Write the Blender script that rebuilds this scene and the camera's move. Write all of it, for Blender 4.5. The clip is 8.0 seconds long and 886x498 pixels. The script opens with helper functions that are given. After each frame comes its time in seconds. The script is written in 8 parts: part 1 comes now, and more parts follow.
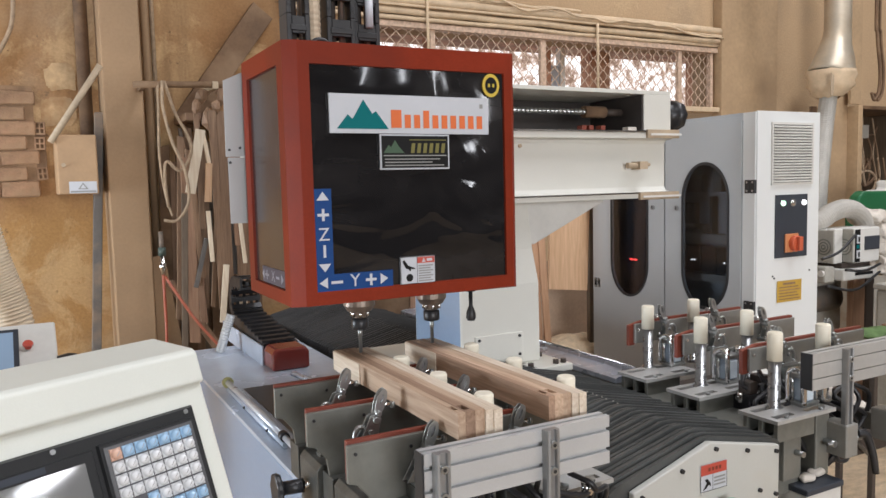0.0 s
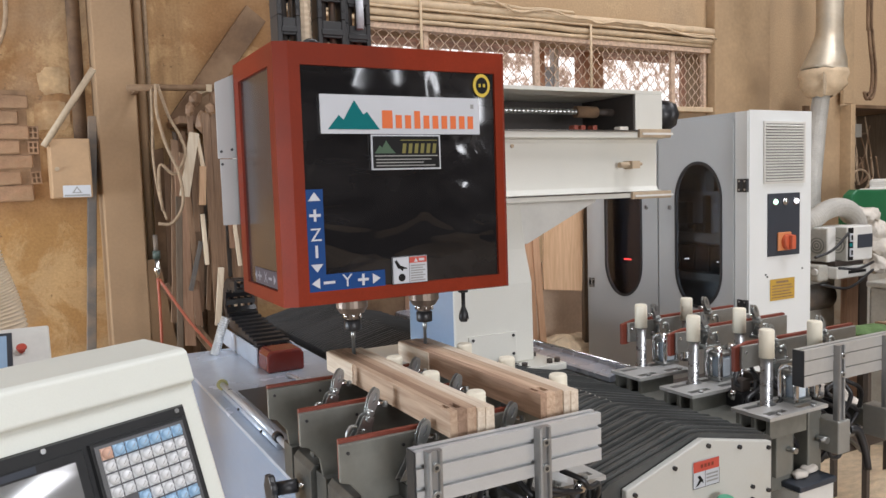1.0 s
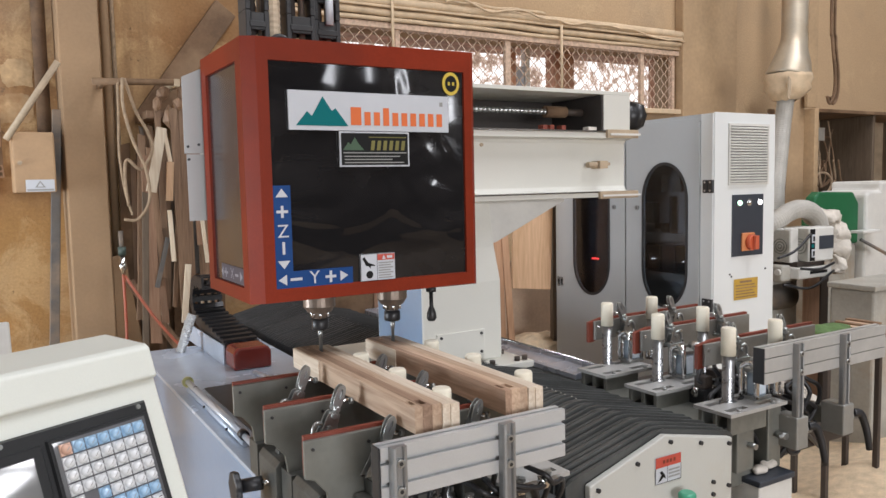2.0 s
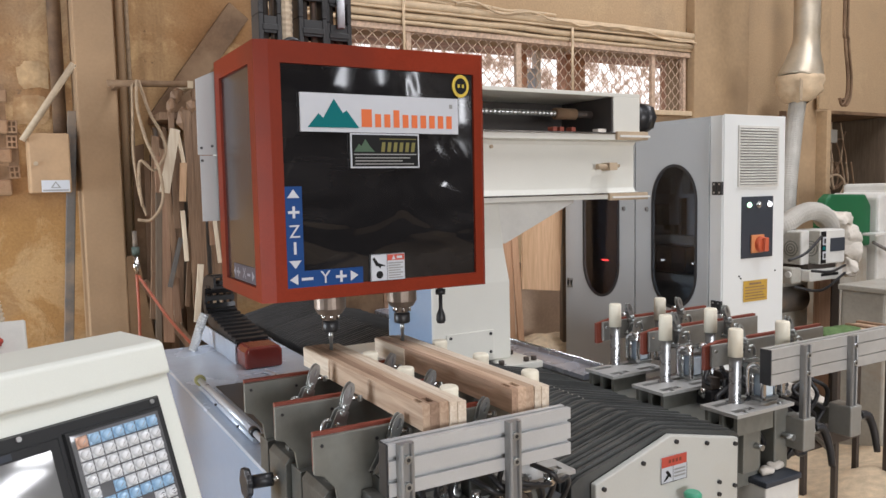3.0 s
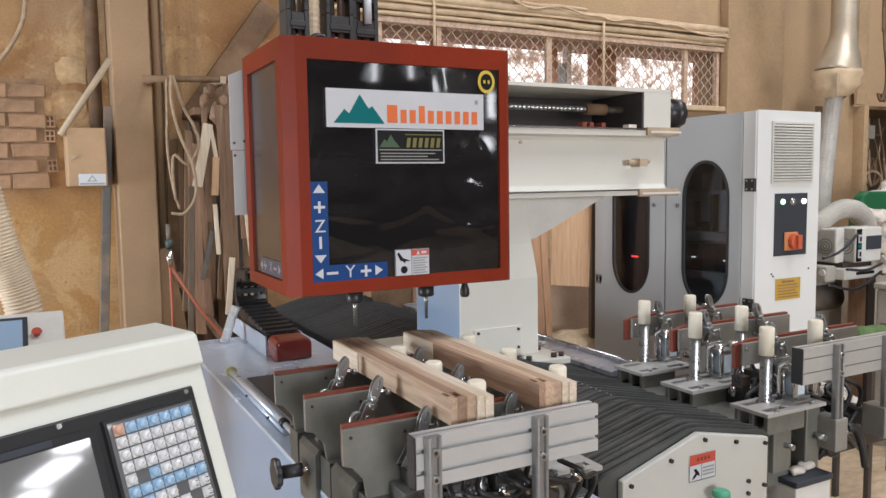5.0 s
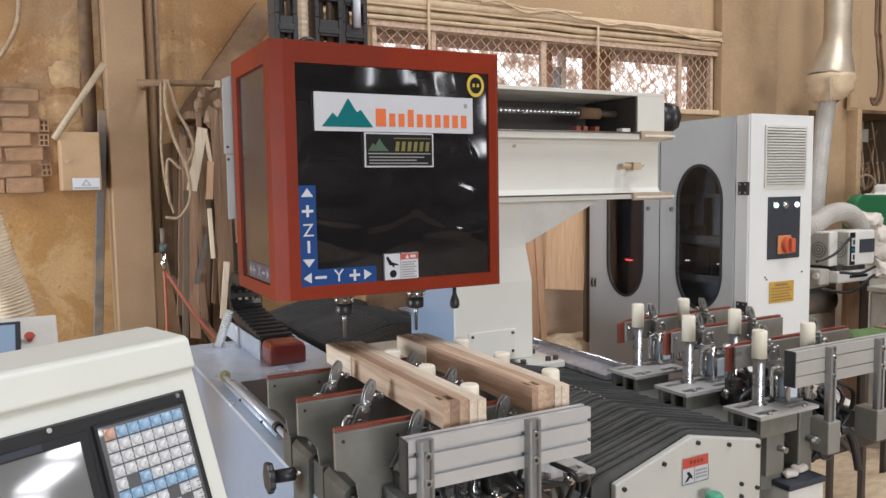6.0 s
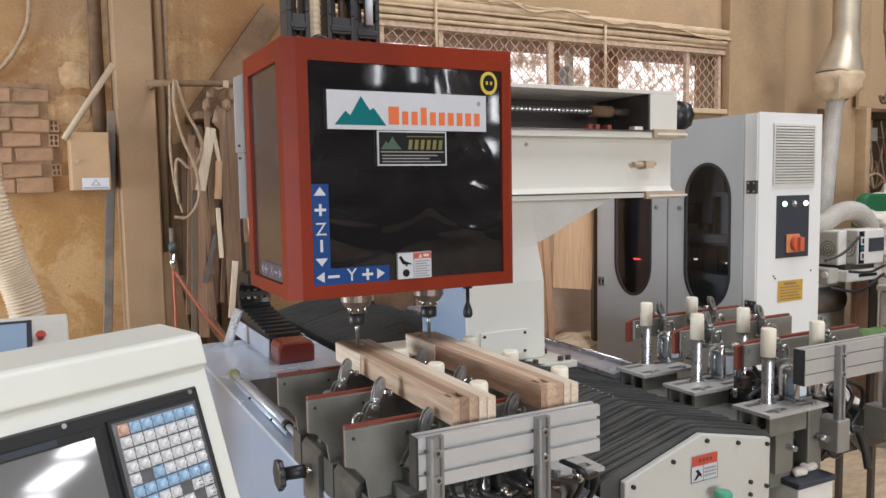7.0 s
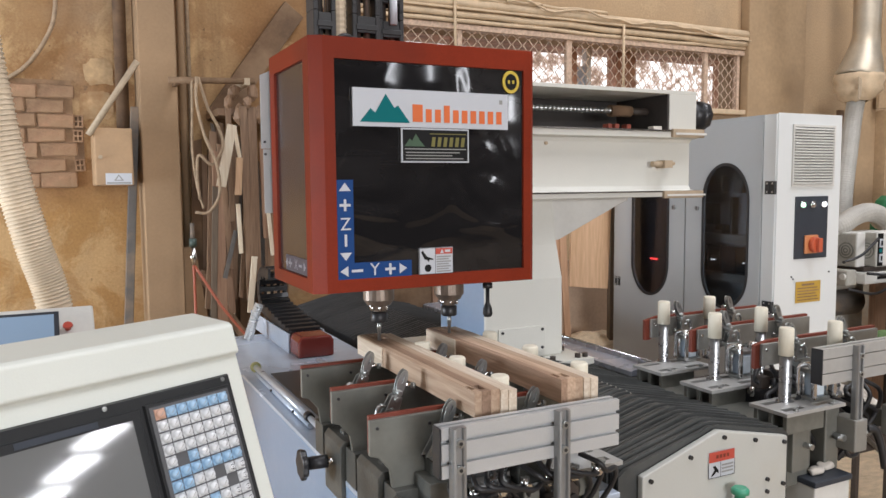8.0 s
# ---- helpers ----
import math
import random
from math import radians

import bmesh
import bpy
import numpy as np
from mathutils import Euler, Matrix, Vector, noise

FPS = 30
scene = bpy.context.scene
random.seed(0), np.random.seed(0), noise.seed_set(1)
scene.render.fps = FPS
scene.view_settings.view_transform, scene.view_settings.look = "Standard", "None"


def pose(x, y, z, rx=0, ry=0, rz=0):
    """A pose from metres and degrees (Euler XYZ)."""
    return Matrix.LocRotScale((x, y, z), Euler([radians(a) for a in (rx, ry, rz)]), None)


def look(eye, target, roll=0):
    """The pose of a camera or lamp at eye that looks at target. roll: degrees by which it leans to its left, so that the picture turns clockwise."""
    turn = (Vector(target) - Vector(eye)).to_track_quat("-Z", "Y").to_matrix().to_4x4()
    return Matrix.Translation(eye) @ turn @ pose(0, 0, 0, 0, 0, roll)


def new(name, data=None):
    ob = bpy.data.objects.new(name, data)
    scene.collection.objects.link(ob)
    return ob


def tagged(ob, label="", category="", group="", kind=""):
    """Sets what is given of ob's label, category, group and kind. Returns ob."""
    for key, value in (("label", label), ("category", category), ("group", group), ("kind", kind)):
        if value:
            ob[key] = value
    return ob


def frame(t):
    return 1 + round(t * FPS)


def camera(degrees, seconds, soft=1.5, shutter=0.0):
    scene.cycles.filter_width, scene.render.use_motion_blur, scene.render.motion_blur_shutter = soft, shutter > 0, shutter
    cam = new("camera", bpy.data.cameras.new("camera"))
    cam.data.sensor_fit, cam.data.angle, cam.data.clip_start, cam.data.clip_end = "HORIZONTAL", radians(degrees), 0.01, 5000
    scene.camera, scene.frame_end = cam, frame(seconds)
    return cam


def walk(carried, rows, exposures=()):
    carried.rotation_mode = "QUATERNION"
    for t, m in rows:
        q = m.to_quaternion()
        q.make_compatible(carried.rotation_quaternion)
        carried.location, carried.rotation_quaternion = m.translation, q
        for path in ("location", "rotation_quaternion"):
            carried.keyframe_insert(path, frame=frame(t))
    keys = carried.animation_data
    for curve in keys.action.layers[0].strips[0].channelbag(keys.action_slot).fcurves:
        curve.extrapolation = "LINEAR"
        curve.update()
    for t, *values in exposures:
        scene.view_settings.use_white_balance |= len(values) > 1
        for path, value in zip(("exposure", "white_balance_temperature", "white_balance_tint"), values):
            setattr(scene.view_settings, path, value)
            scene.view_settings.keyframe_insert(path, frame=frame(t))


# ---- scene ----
cam = camera(60.3, 8.0)
PATH = [
    (0, (0.153, 0.14, 1.519), (1.098, 1.895, 1.348), -1.40),
    (0.3, (0.149, 0.132, 1.516), (1.086, 1.89, 1.341), -1.73),
    (0.5, (0.148, 0.126, 1.517), (1.087, 1.884, 1.351), -1.50),
    (0.8, (0.154, 0.13, 1.513), (1.092, 1.887, 1.331), -1.73),
    (1, (0.159, 0.13, 1.513), (1.112, 1.88, 1.348), -1.80),
    (1.2, (0.162, 0.128, 1.515), (1.125, 1.874, 1.351), -1.67),
    (1.5, (0.164, 0.123, 1.513), (1.164, 1.847, 1.343), -1.50),
    (1.7, (0.165, 0.123, 1.51), (1.184, 1.836, 1.341), -1.24),
    (2.8, (0.157, 0.102, 1.511), (1.161, 1.824, 1.338), -1.07),
    (3, (0.158, 0.098, 1.51), (1.151, 1.826, 1.344), -1.10),
    (3.2, (0.16, 0.096, 1.51), (1.138, 1.832, 1.342), -1.08),
    (3.5, (0.16, 0.098, 1.509), (1.124, 1.842, 1.349), -1.00),
    (3.8, (0.158, 0.094, 1.508), (1.108, 1.846, 1.337), -1.34),
    (4, (0.155, 0.092, 1.51), (1.099, 1.847, 1.343), -1.30),
    (4.2, (0.155, 0.093, 1.51), (1.105, 1.845, 1.344), -0.97),
    (4.5, (0.155, 0.09, 1.51), (1.083, 1.853, 1.333), -0.90),
    (4.7, (0.152, 0.091, 1.511), (1.076, 1.857, 1.332), -0.86),
    (5.8, (0.159, 0.087, 1.512), (1.101, 1.843, 1.34), -0.82),
    (6, (0.158, 0.086, 1.511), (1.095, 1.845, 1.343), -0.90),
    (6.3, (0.158, 0.086, 1.511), (1.101, 1.842, 1.349), -1.00),
    (6.5, (0.158, 0.086, 1.509), (1.099, 1.842, 1.33), -0.90),
    (6.8, (0.156, 0.086, 1.508), (1.094, 1.844, 1.335), -0.90),
    (7, (0.151, 0.083, 1.508), (1.072, 1.85, 1.34), -1.00),
    (7.2, (0.148, 0.08, 1.508), (1.054, 1.856, 1.349), -0.97),
    (7.5, (0.136, 0.076, 1.509), (1.018, 1.865, 1.357), -0.90),
    (7.8, (0.128, 0.067, 1.506), (1.012, 1.854, 1.35), -0.49),
    (8, (0.121, 0.066, 1.503), (1.01, 1.85, 1.333), -0.50),
]
walk(cam, [(t, look(eye, target, roll)) for t, eye, target, roll in PATH], exposures=[(0, 0.695, 6600, 14), (8, 0.68, 6600, 14)])


# ---- light ----
world = bpy.data.worlds.new("world")
scene.world = world
world.use_nodes = True
wn = world.node_tree
sky = wn.nodes.new("ShaderNodeTexSky")
sky.sky_type, sky.sun_disc, sky.sun_elevation, sky.sun_rotation = "NISHITA", False, radians(50), radians(200)
wn.links.new(sky.outputs[0], wn.nodes["Background"].inputs[0])
wn.nodes["Background"].inputs[1].default_value = 0.12


def area_light(name, m, sx, sy, power, colour):
    la = bpy.data.lights.new(name, "AREA")
    la.shape, la.size, la.size_y, la.energy, la.color = "RECTANGLE", sx, sy, power, colour
    ob = new(name, la)
    ob.matrix_world = m
    return ob


# skylight panels in the roof, high windows and an added gate in the far wall behind the camera, an added side window
ROOF = 7.2
# the first three panels are unseen, added to light the machine and walls
SKYLIGHTS = [(-2.4, -1.2, 1.0, 3.0, 22), (3.0, -0.4, 1.0, 3.0, 44), (6.2, 1.6, 1.0, 3.4, 40), (14.0, -8.15, 0.92, 0.98, 100), (14.5, -9.45, 0.94, 1.05, 100), (15.0, -10.85, 0.96, 1.15, 100)]
for sx_, sy_, sw_, sd_, power_ in SKYLIGHTS:
    area_light("skylight_light", pose(sx_, sy_, ROOF - 0.02), sw_, sd_, power_ * sw_ * sd_, (0.92, 0.96, 1.0))
# unseen narrow windows, sized for the bright streaks reflected in the film pane
WINDOWS = [(7.45, 4.35, 0.10, 0.8), (8.40, 4.45, 0.10, 0.8), (9.35, 4.2, 0.12, 1.1), (10.75, 3.45, 0.20, 0.7), (10.55, 2.45, 0.22, 0.30)]
for wx_, wz_, ww_, wh_ in WINDOWS:
    area_light("window_light", pose(wx_, -13.92, wz_, 90, 0, 0), ww_, wh_, 48 * ww_ * wh_, (0.90, 0.95, 1.0))
# gate and side window are unseen, added as light from south and west
area_light("added_gate_light", pose(-0.2, -13.92, 2.3, 90, 0, 0), 6.0, 4.4, 740, (0.92, 0.96, 1.0))
area_light("added_side_window_light", pose(-3.52, 3.5, 1.1, 90, 0, -90), 1.8, 2.0, 135, (0.80, 0.91, 1.0))


# ---- materials ----
def mat(name, col, rough=0.5, metal=0.0, var=0.12, scale=6.0, bump=0.1, fine=60.0, coat=0.0, spread=0.0, stain=None, stain_at=0.55, spec=0.5, soft=1.0):
    """Base colour with slow blotches and fine grain; spread varies piece by piece; stain mixes in a second colour in patches."""
    m = bpy.data.materials.new(name)
    m.use_nodes = True
    nt = m.node_tree
    n, l = nt.nodes, nt.links
    b = n["Principled BSDF"]
    b.inputs["Metallic"].default_value = metal
    b.inputs["Coat Weight"].default_value = coat
    b.inputs["Specular IOR Level"].default_value = spec
    geo = n.new("ShaderNodeTexCoord")
    big, small = n.new("ShaderNodeTexNoise"), n.new("ShaderNodeTexNoise")
    for q, s, d in ((big, scale, 5.0), (small, fine, 3.0)):
        q.inputs["Scale"].default_value, q.inputs["Detail"].default_value = s, d
        l.new(geo.outputs["Object"], q.inputs["Vector"])
    mixn = n.new("ShaderNodeMath")
    mixn.operation = "MULTIPLY_ADD"
    mixn.inputs[1].default_value = 0.35
    l.new(small.outputs[0], mixn.inputs[0])
    l.new(big.outputs[0], mixn.inputs[2])
    ramp = n.new("ShaderNodeMapRange")
    ramp.inputs[1].default_value, ramp.inputs[2].default_value = 0.45, 0.95
    ramp.inputs[3].default_value, ramp.inputs[4].default_value = 1 - var, 1 + var
    l.new(mixn.outputs[0], ramp.inputs[0])
    hsv = n.new("ShaderNodeHueSaturation")
    hsv.inputs["Color"].default_value = (*col, 1)
    if spread:
        info = n.new("ShaderNodeObjectInfo")
        mr = n.new("ShaderNodeMapRange")
        mr.inputs[3].default_value, mr.inputs[4].default_value = 1 - spread, 1 + spread
        l.new(info.outputs["Random"], mr.inputs[0])
        mul = n.new("ShaderNodeMath")
        mul.operation = "MULTIPLY"
        l.new(ramp.outputs[0], mul.inputs[0])
        l.new(mr.outputs[0], mul.inputs[1])
        l.new(mul.outputs[0], hsv.inputs["Value"])
    else:
        l.new(ramp.outputs[0], hsv.inputs["Value"])
    last = hsv.outputs[0]
    if stain:
        sn = n.new("ShaderNodeTexNoise")
        sn.inputs["Scale"].default_value, sn.inputs["Detail"].default_value, sn.inputs["Roughness"].default_value = scale * 0.45, 7.0, 0.62
        mp = n.new("ShaderNodeMapping")
        mp.inputs["Location"].default_value = (3.1, 1.7, 5.2)
        l.new(geo.outputs["Object"], mp.inputs[0])
        l.new(mp.outputs[0], sn.inputs["Vector"])
        sr = n.new("ShaderNodeMapRange")
        sr.inputs[1].default_value, sr.inputs[2].default_value = stain_at - 0.06 * soft, stain_at + 0.1 * soft
        l.new(sn.outputs[0], sr.inputs[0])
        mx = n.new("ShaderNodeMix")
        mx.data_type = "RGBA"
        mx.inputs["B"].default_value = (*stain, 1)
        l.new(sr.outputs[0], mx.inputs["Factor"])
        l.new(last, mx.inputs["A"])
        last = mx.outputs["Result"]
    l.new(last, b.inputs["Base Color"])
    rr = n.new("ShaderNodeMapRange")
    rr.inputs[3].default_value, rr.inputs[4].default_value = max(0.02, rough - 0.07), min(1, rough + 0.1)
    l.new(big.outputs[0], rr.inputs[0])
    l.new(rr.outputs[0], b.inputs["Roughness"])
    if bump:
        bp = n.new("ShaderNodeBump")
        bp.inputs["Strength"].default_value, bp.inputs["Distance"].default_value = bump, 0.01
        l.new(mixn.outputs[0], bp.inputs["Height"])
        l.new(bp.outputs[0], b.inputs["Normal"])
    return m


def glow(name, col, power):
    m = bpy.data.materials.new(name)
    m.use_nodes = True
    b = m.node_tree.nodes["Principled BSDF"]
    b.inputs["Base Color"].default_value = (*col, 1)
    b.inputs["Emission Color"].default_value = (*col, 1)
    b.inputs["Emission Strength"].default_value = power
    return m


def wood_mat(name, light, dark, axis=1, scale=14.0, rough=0.6, spread=0.12):
    """Wood grain that runs along one axis."""
    m = bpy.data.materials.new(name)
    m.use_nodes = True
    nt = m.node_tree
    n, l = nt.nodes, nt.links
    b = n["Principled BSDF"]
    tc, mp, no, wv = n.new("ShaderNodeTexCoord"), n.new("ShaderNodeMapping"), n.new("ShaderNodeTexNoise"), n.new("ShaderNodeTexNoise")
    sc = [scale * 6] * 3
    sc[axis] = scale * 0.35
    mp.inputs["Scale"].default_value = sc
    info = n.new("ShaderNodeObjectInfo")
    l.new(tc.outputs["Object"], mp.inputs[0])
    no.noise_dimensions = "4D"
    l.new(info.outputs["Random"], no.inputs["W"])
    l.new(mp.outputs[0], no.inputs["Vector"])
    no.inputs["Scale"].default_value, no.inputs["Detail"].default_value, no.inputs["Distortion"].default_value = 1.0, 6.0, 1.2
    wv.inputs["Scale"].default_value = 9.0
    l.new(tc.outputs["Object"], wv.inputs["Vector"])
    cr = n.new("ShaderNodeValToRGB")
    cr.color_ramp.elements[0].position, cr.color_ramp.elements[1].position = 0.3, 0.68
    cr.color_ramp.elements[0].color, cr.color_ramp.elements[1].color = (*dark, 1), (*light, 1)
    l.new(no.outputs[0], cr.inputs[0])
    hs = n.new("ShaderNodeHueSaturation")
    mr = n.new("ShaderNodeMapRange")
    mr.inputs[3].default_value, mr.inputs[4].default_value = 1 - spread, 1 + spread
    l.new(info.outputs["Random"], mr.inputs[0])
    l.new(mr.outputs[0], hs.inputs["Value"])
    l.new(cr.outputs[0], hs.inputs["Color"])
    l.new(hs.outputs[0], b.inputs["Base Color"])
    b.inputs["Roughness"].default_value = rough
    bp = n.new("ShaderNodeBump")
    bp.inputs["Strength"].default_value, bp.inputs["Distance"].default_value = 0.15, 0.004
    l.new(no.outputs[0], bp.inputs["Height"])
    l.new(bp.outputs[0], b.inputs["Normal"])
    return m


def plaster_mat():
    """Old tan wall plaster: brown and ochre areas, pale flaked spots, drip streaks and pits; a smoother coat from x 4.6 on."""
    m = bpy.data.materials.new("plaster")
    m.use_nodes = True
    n, l = m.node_tree.nodes, m.node_tree.links
    b = n["Principled BSDF"]
    b.inputs["Roughness"].default_value, b.inputs["Specular IOR Level"].default_value = 0.92, 0.2
    tc = n.new("ShaderNodeTexCoord")

    def noisy(scale, detail, rough, stretch=(1, 1, 1), shift=(0, 0, 0), warp=0.0):
        mp, t = n.new("ShaderNodeMapping"), n.new("ShaderNodeTexNoise")
        mp.inputs["Scale"].default_value, mp.inputs["Location"].default_value = stretch, shift
        l.new(tc.outputs["Object"], mp.inputs[0])
        l.new(mp.outputs[0], t.inputs["Vector"])
        t.inputs["Scale"].default_value, t.inputs["Detail"].default_value, t.inputs["Roughness"].default_value, t.inputs["Distortion"].default_value = scale, detail, rough, warp
        return t.outputs[0]

    def ranged(sock, a, c, lo=0.0, hi=1.0):
        r = n.new("ShaderNodeMapRange")
        r.inputs[1].default_value, r.inputs[2].default_value, r.inputs[3].default_value, r.inputs[4].default_value = a, c, lo, hi
        l.new(sock, r.inputs[0])
        return r.outputs[0]

    def over(base, colour, fac):
        x = n.new("ShaderNodeMix")
        x.data_type = "RGBA"
        x.inputs["B"].default_value = (*colour, 1)
        l.new(fac, x.inputs["Factor"])
        l.new(base, x.inputs["A"])
        return x.outputs["Result"]
    cr = n.new("ShaderNodeValToRGB")
    e = cr.color_ramp.elements
    e[0].position, e[0].color = 0.34, (0.205, 0.102, 0.046, 1)
    e[1].position, e[1].color = 0.66, (0.40, 0.255, 0.130, 1)
    mid = e.new(0.50)
    mid.color = (0.315, 0.172, 0.078, 1)
    l.new(noisy(1.15, 9.0, 0.62, shift=(2.3, 0.4, 1.1)), cr.inputs[0])
    # pale flakes, made denser below z 1.7 to paint in the brighter lower wall
    height, low_pale = n.new("ShaderNodeSeparateXYZ"), n.new("ShaderNodeMath")
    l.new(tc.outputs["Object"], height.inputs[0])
    low_pale.operation = "ADD"
    l.new(noisy(2.4, 12.0, 0.70, shift=(5.7, 1.0, 3.3), warp=0.5), low_pale.inputs[0])
    l.new(ranged(height.outputs[2], 1.1, 1.7, 0.07, 0.0), low_pale.inputs[1])
    flakes = ranged(low_pale.outputs[0], 0.545, 0.625, 0.0, 0.62)
    # an ochre coat below the switch box, with a ragged upper edge
    edge = n.new("ShaderNodeMath")
    edge.operation = "MULTIPLY_ADD"
    edge.inputs[1].default_value = 0.5
    l.new(noisy(2.2, 6.0, 0.6, shift=(1.3, 6.0, 0.2)), edge.inputs[0])
    l.new(height.outputs[2], edge.inputs[2])
    dado = ranged(edge.outputs[0], 1.62, 1.78, 0.60, 0.0)
    pits = ranged(noisy(17.0, 5.0, 0.6), 0.68, 0.72, 0.0, 0.65)
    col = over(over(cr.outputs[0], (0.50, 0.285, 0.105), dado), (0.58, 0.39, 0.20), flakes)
    col = over(col, (0.145, 0.080, 0.042), ranged(noisy(1.0, 7.0, 0.6, (6.0, 6.0, 0.55)), 0.56, 0.74, 0.0, 0.6))
    col = over(col, (0.10, 0.06, 0.04), pits)
    sep, add = n.new("ShaderNodeSeparateXYZ"), n.new("ShaderNodeMath")
    l.new(tc.outputs["Object"], sep.inputs[0])
    add.operation = "MULTIPLY_ADD"
    add.inputs[1].default_value = 1.6
    l.new(noisy(1.8, 5.0, 0.5), add.inputs[0])
    l.new(sep.outputs[0], add.inputs[2])
    smooth = ranged(add.outputs[0], 2.2, 3.4, 0.0, 0.80)
    col = over(col, (0.50, 0.36, 0.222), smooth)
    col = over(col, (0.36, 0.265, 0.175), ranged(noisy(0.9, 4.0, 0.55, shift=(8.1, 2.0, 5.2)), 0.54, 0.64, 0.0, 0.55))
    hsv = n.new("ShaderNodeHueSaturation")
    l.new(ranged(noisy(70.0, 4.0, 0.6), 0.3, 0.7, 0.88, 1.12), hsv.inputs["Value"])
    l.new(col, hsv.inputs["Color"])
    l.new(hsv.outputs[0], b.inputs["Base Color"])
    hsum, bp = n.new("ShaderNodeMath"), n.new("ShaderNodeBump")
    hsum.operation = "MULTIPLY_ADD"
    hsum.inputs[1].default_value = 0.35
    l.new(noisy(32.0, 6.0, 0.65), hsum.inputs[0])
    l.new(flakes, hsum.inputs[2])
    bp.inputs["Strength"].default_value, bp.inputs["Distance"].default_value = 0.45, 0.008
    l.new(hsum.outputs[0], bp.inputs["Height"])
    l.new(bp.outputs[0], b.inputs["Normal"])
    return m


M = {}
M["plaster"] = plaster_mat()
M["pale_plaster"] = mat("pale_plaster", (0.47, 0.32, 0.175), 0.92, var=0.35, scale=9, bump=0.4, fine=50, stain=(0.31, 0.175, 0.08), stain_at=0.50)
M["pier"] = mat("smooth_tan_plaster", (0.43, 0.295, 0.17), 0.9, var=0.28, scale=1.6, bump=0.2, fine=30, stain=(0.37, 0.25, 0.145), stain_at=0.56, soft=0.9)
M["pillar"] = mat("pillar", (0.355, 0.232, 0.133), 0.85, var=0.15, scale=3, bump=0.15)
M["pedestal_green"] = mat("grey_green_paint", (0.07, 0.10, 0.085), 0.5, var=0.2, scale=9, bump=0.06, stain=(0.3, 0.26, 0.2), stain_at=0.62)
M["concrete"] = mat("concrete", (0.34, 0.24, 0.15), 0.9, var=0.25, scale=2, bump=0.3, stain=(0.5, 0.36, 0.2))
# for unseen walls; dark with added pale patches to vary the film pane's reflections
M["hall"] = mat("dark_hall_wall", (0.085, 0.078, 0.072), 0.85, var=0.5, scale=0.6, bump=0.1, stain=(0.52, 0.50, 0.47), stain_at=0.55, soft=0.3)
M["roof"] = mat("roof", (0.22, 0.20, 0.18), 0.8, var=0.2, scale=1)
M["yard_brown"] = mat("weathered_red_brown", (0.52, 0.30, 0.21), 0.9, var=0.4, scale=7, bump=0.4, stain=(0.62, 0.45, 0.34), stain_at=0.56)
M["mesh_wire"] = mat("rusty_tan_wire", (0.56, 0.40, 0.29), 0.6, var=0.25, scale=30, bump=0.1)
M["brick"] = mat("brick", (0.27, 0.150, 0.088), 0.92, var=0.5, scale=9, bump=1.0, spread=0.3, stain=(0.34, 0.215, 0.125), stain_at=0.48)
M["mortar"] = mat("mortar", (0.27, 0.165, 0.093), 0.95, var=0.3, scale=12, bump=0.5)
M["red"] = mat("red_paint", (0.218, 0.028, 0.011), 0.42, var=0.2, scale=4, bump=0.06, fine=220, spec=0.10, stain=(0.170, 0.026, 0.013), stain_at=0.55)
M["redcap"] = mat("red_cover_paint", (0.20, 0.032, 0.024), 0.16, var=0.08, scale=5, bump=0.04, coat=0.3)
M["redboard"] = mat("red_fibre_board", (0.21, 0.042, 0.022), 0.55, var=0.18, scale=14, bump=0.1)
M["cream"] = mat("cream_paint", (0.66, 0.653, 0.595), 0.42, var=0.05, scale=3, bump=0.04, fine=200, stain=(0.62, 0.56, 0.44), stain_at=0.68)
M["white"] = mat("white_paint", (0.735, 0.755, 0.745), 0.38, var=0.04, scale=3, bump=0.03, fine=250)
M["grey_paint"] = mat("grey_paint", (0.447, 0.463, 0.468), 0.42, var=0.05, scale=3, bump=0.03, fine=250)
M["console"] = mat("console_paint", (0.675, 0.695, 0.635), 0.42, var=0.04, scale=4, bump=0.04, fine=420)
M["panel_blue"] = mat("pale_gloss_paint", (0.30, 0.415, 0.575), 0.16, var=0.05, scale=2, bump=0.02, coat=0.5)
M["rod_bright"] = mat("bright_rod", (0.62, 0.66, 0.72), 0.28, 0.4, var=0.05, scale=9, bump=0.02)
M["guide_steel"] = mat("guide_steel", (0.40, 0.43, 0.50), 0.26, 0.4, var=0.12, scale=7, bump=0.04)
M["sheet"] = mat("sheet_steel", (0.50, 0.57, 0.67), 0.24, 0.1, var=0.1, scale=5, bump=0.04)
M["post_steel"] = mat("post_steel", (0.33, 0.335, 0.34), 0.27, 0.85, var=0.25, scale=40, bump=0.03)
# darker copy of cream_paint; the end plate's shade is in its colour
M["plate_cream"] = mat("plate_cream", (0.52, 0.52, 0.48), 0.42, var=0.05, scale=3, bump=0.04, fine=200, stain=(0.5, 0.47, 0.4), stain_at=0.66)
M["plate_light"] = mat("dull_plate", (0.47, 0.465, 0.445), 0.42, 0.25, var=0.1, scale=9, bump=0.05)
M["dark_wood"] = wood_mat("dark_old_wood", (0.19, 0.14, 0.095), (0.10, 0.07, 0.048), axis=2)
M["rubber_gloss"] = mat("dusty_bellows_fabric", (0.058, 0.057, 0.056), 0.42, var=0.25, scale=8, bump=0.08, spec=0.35)
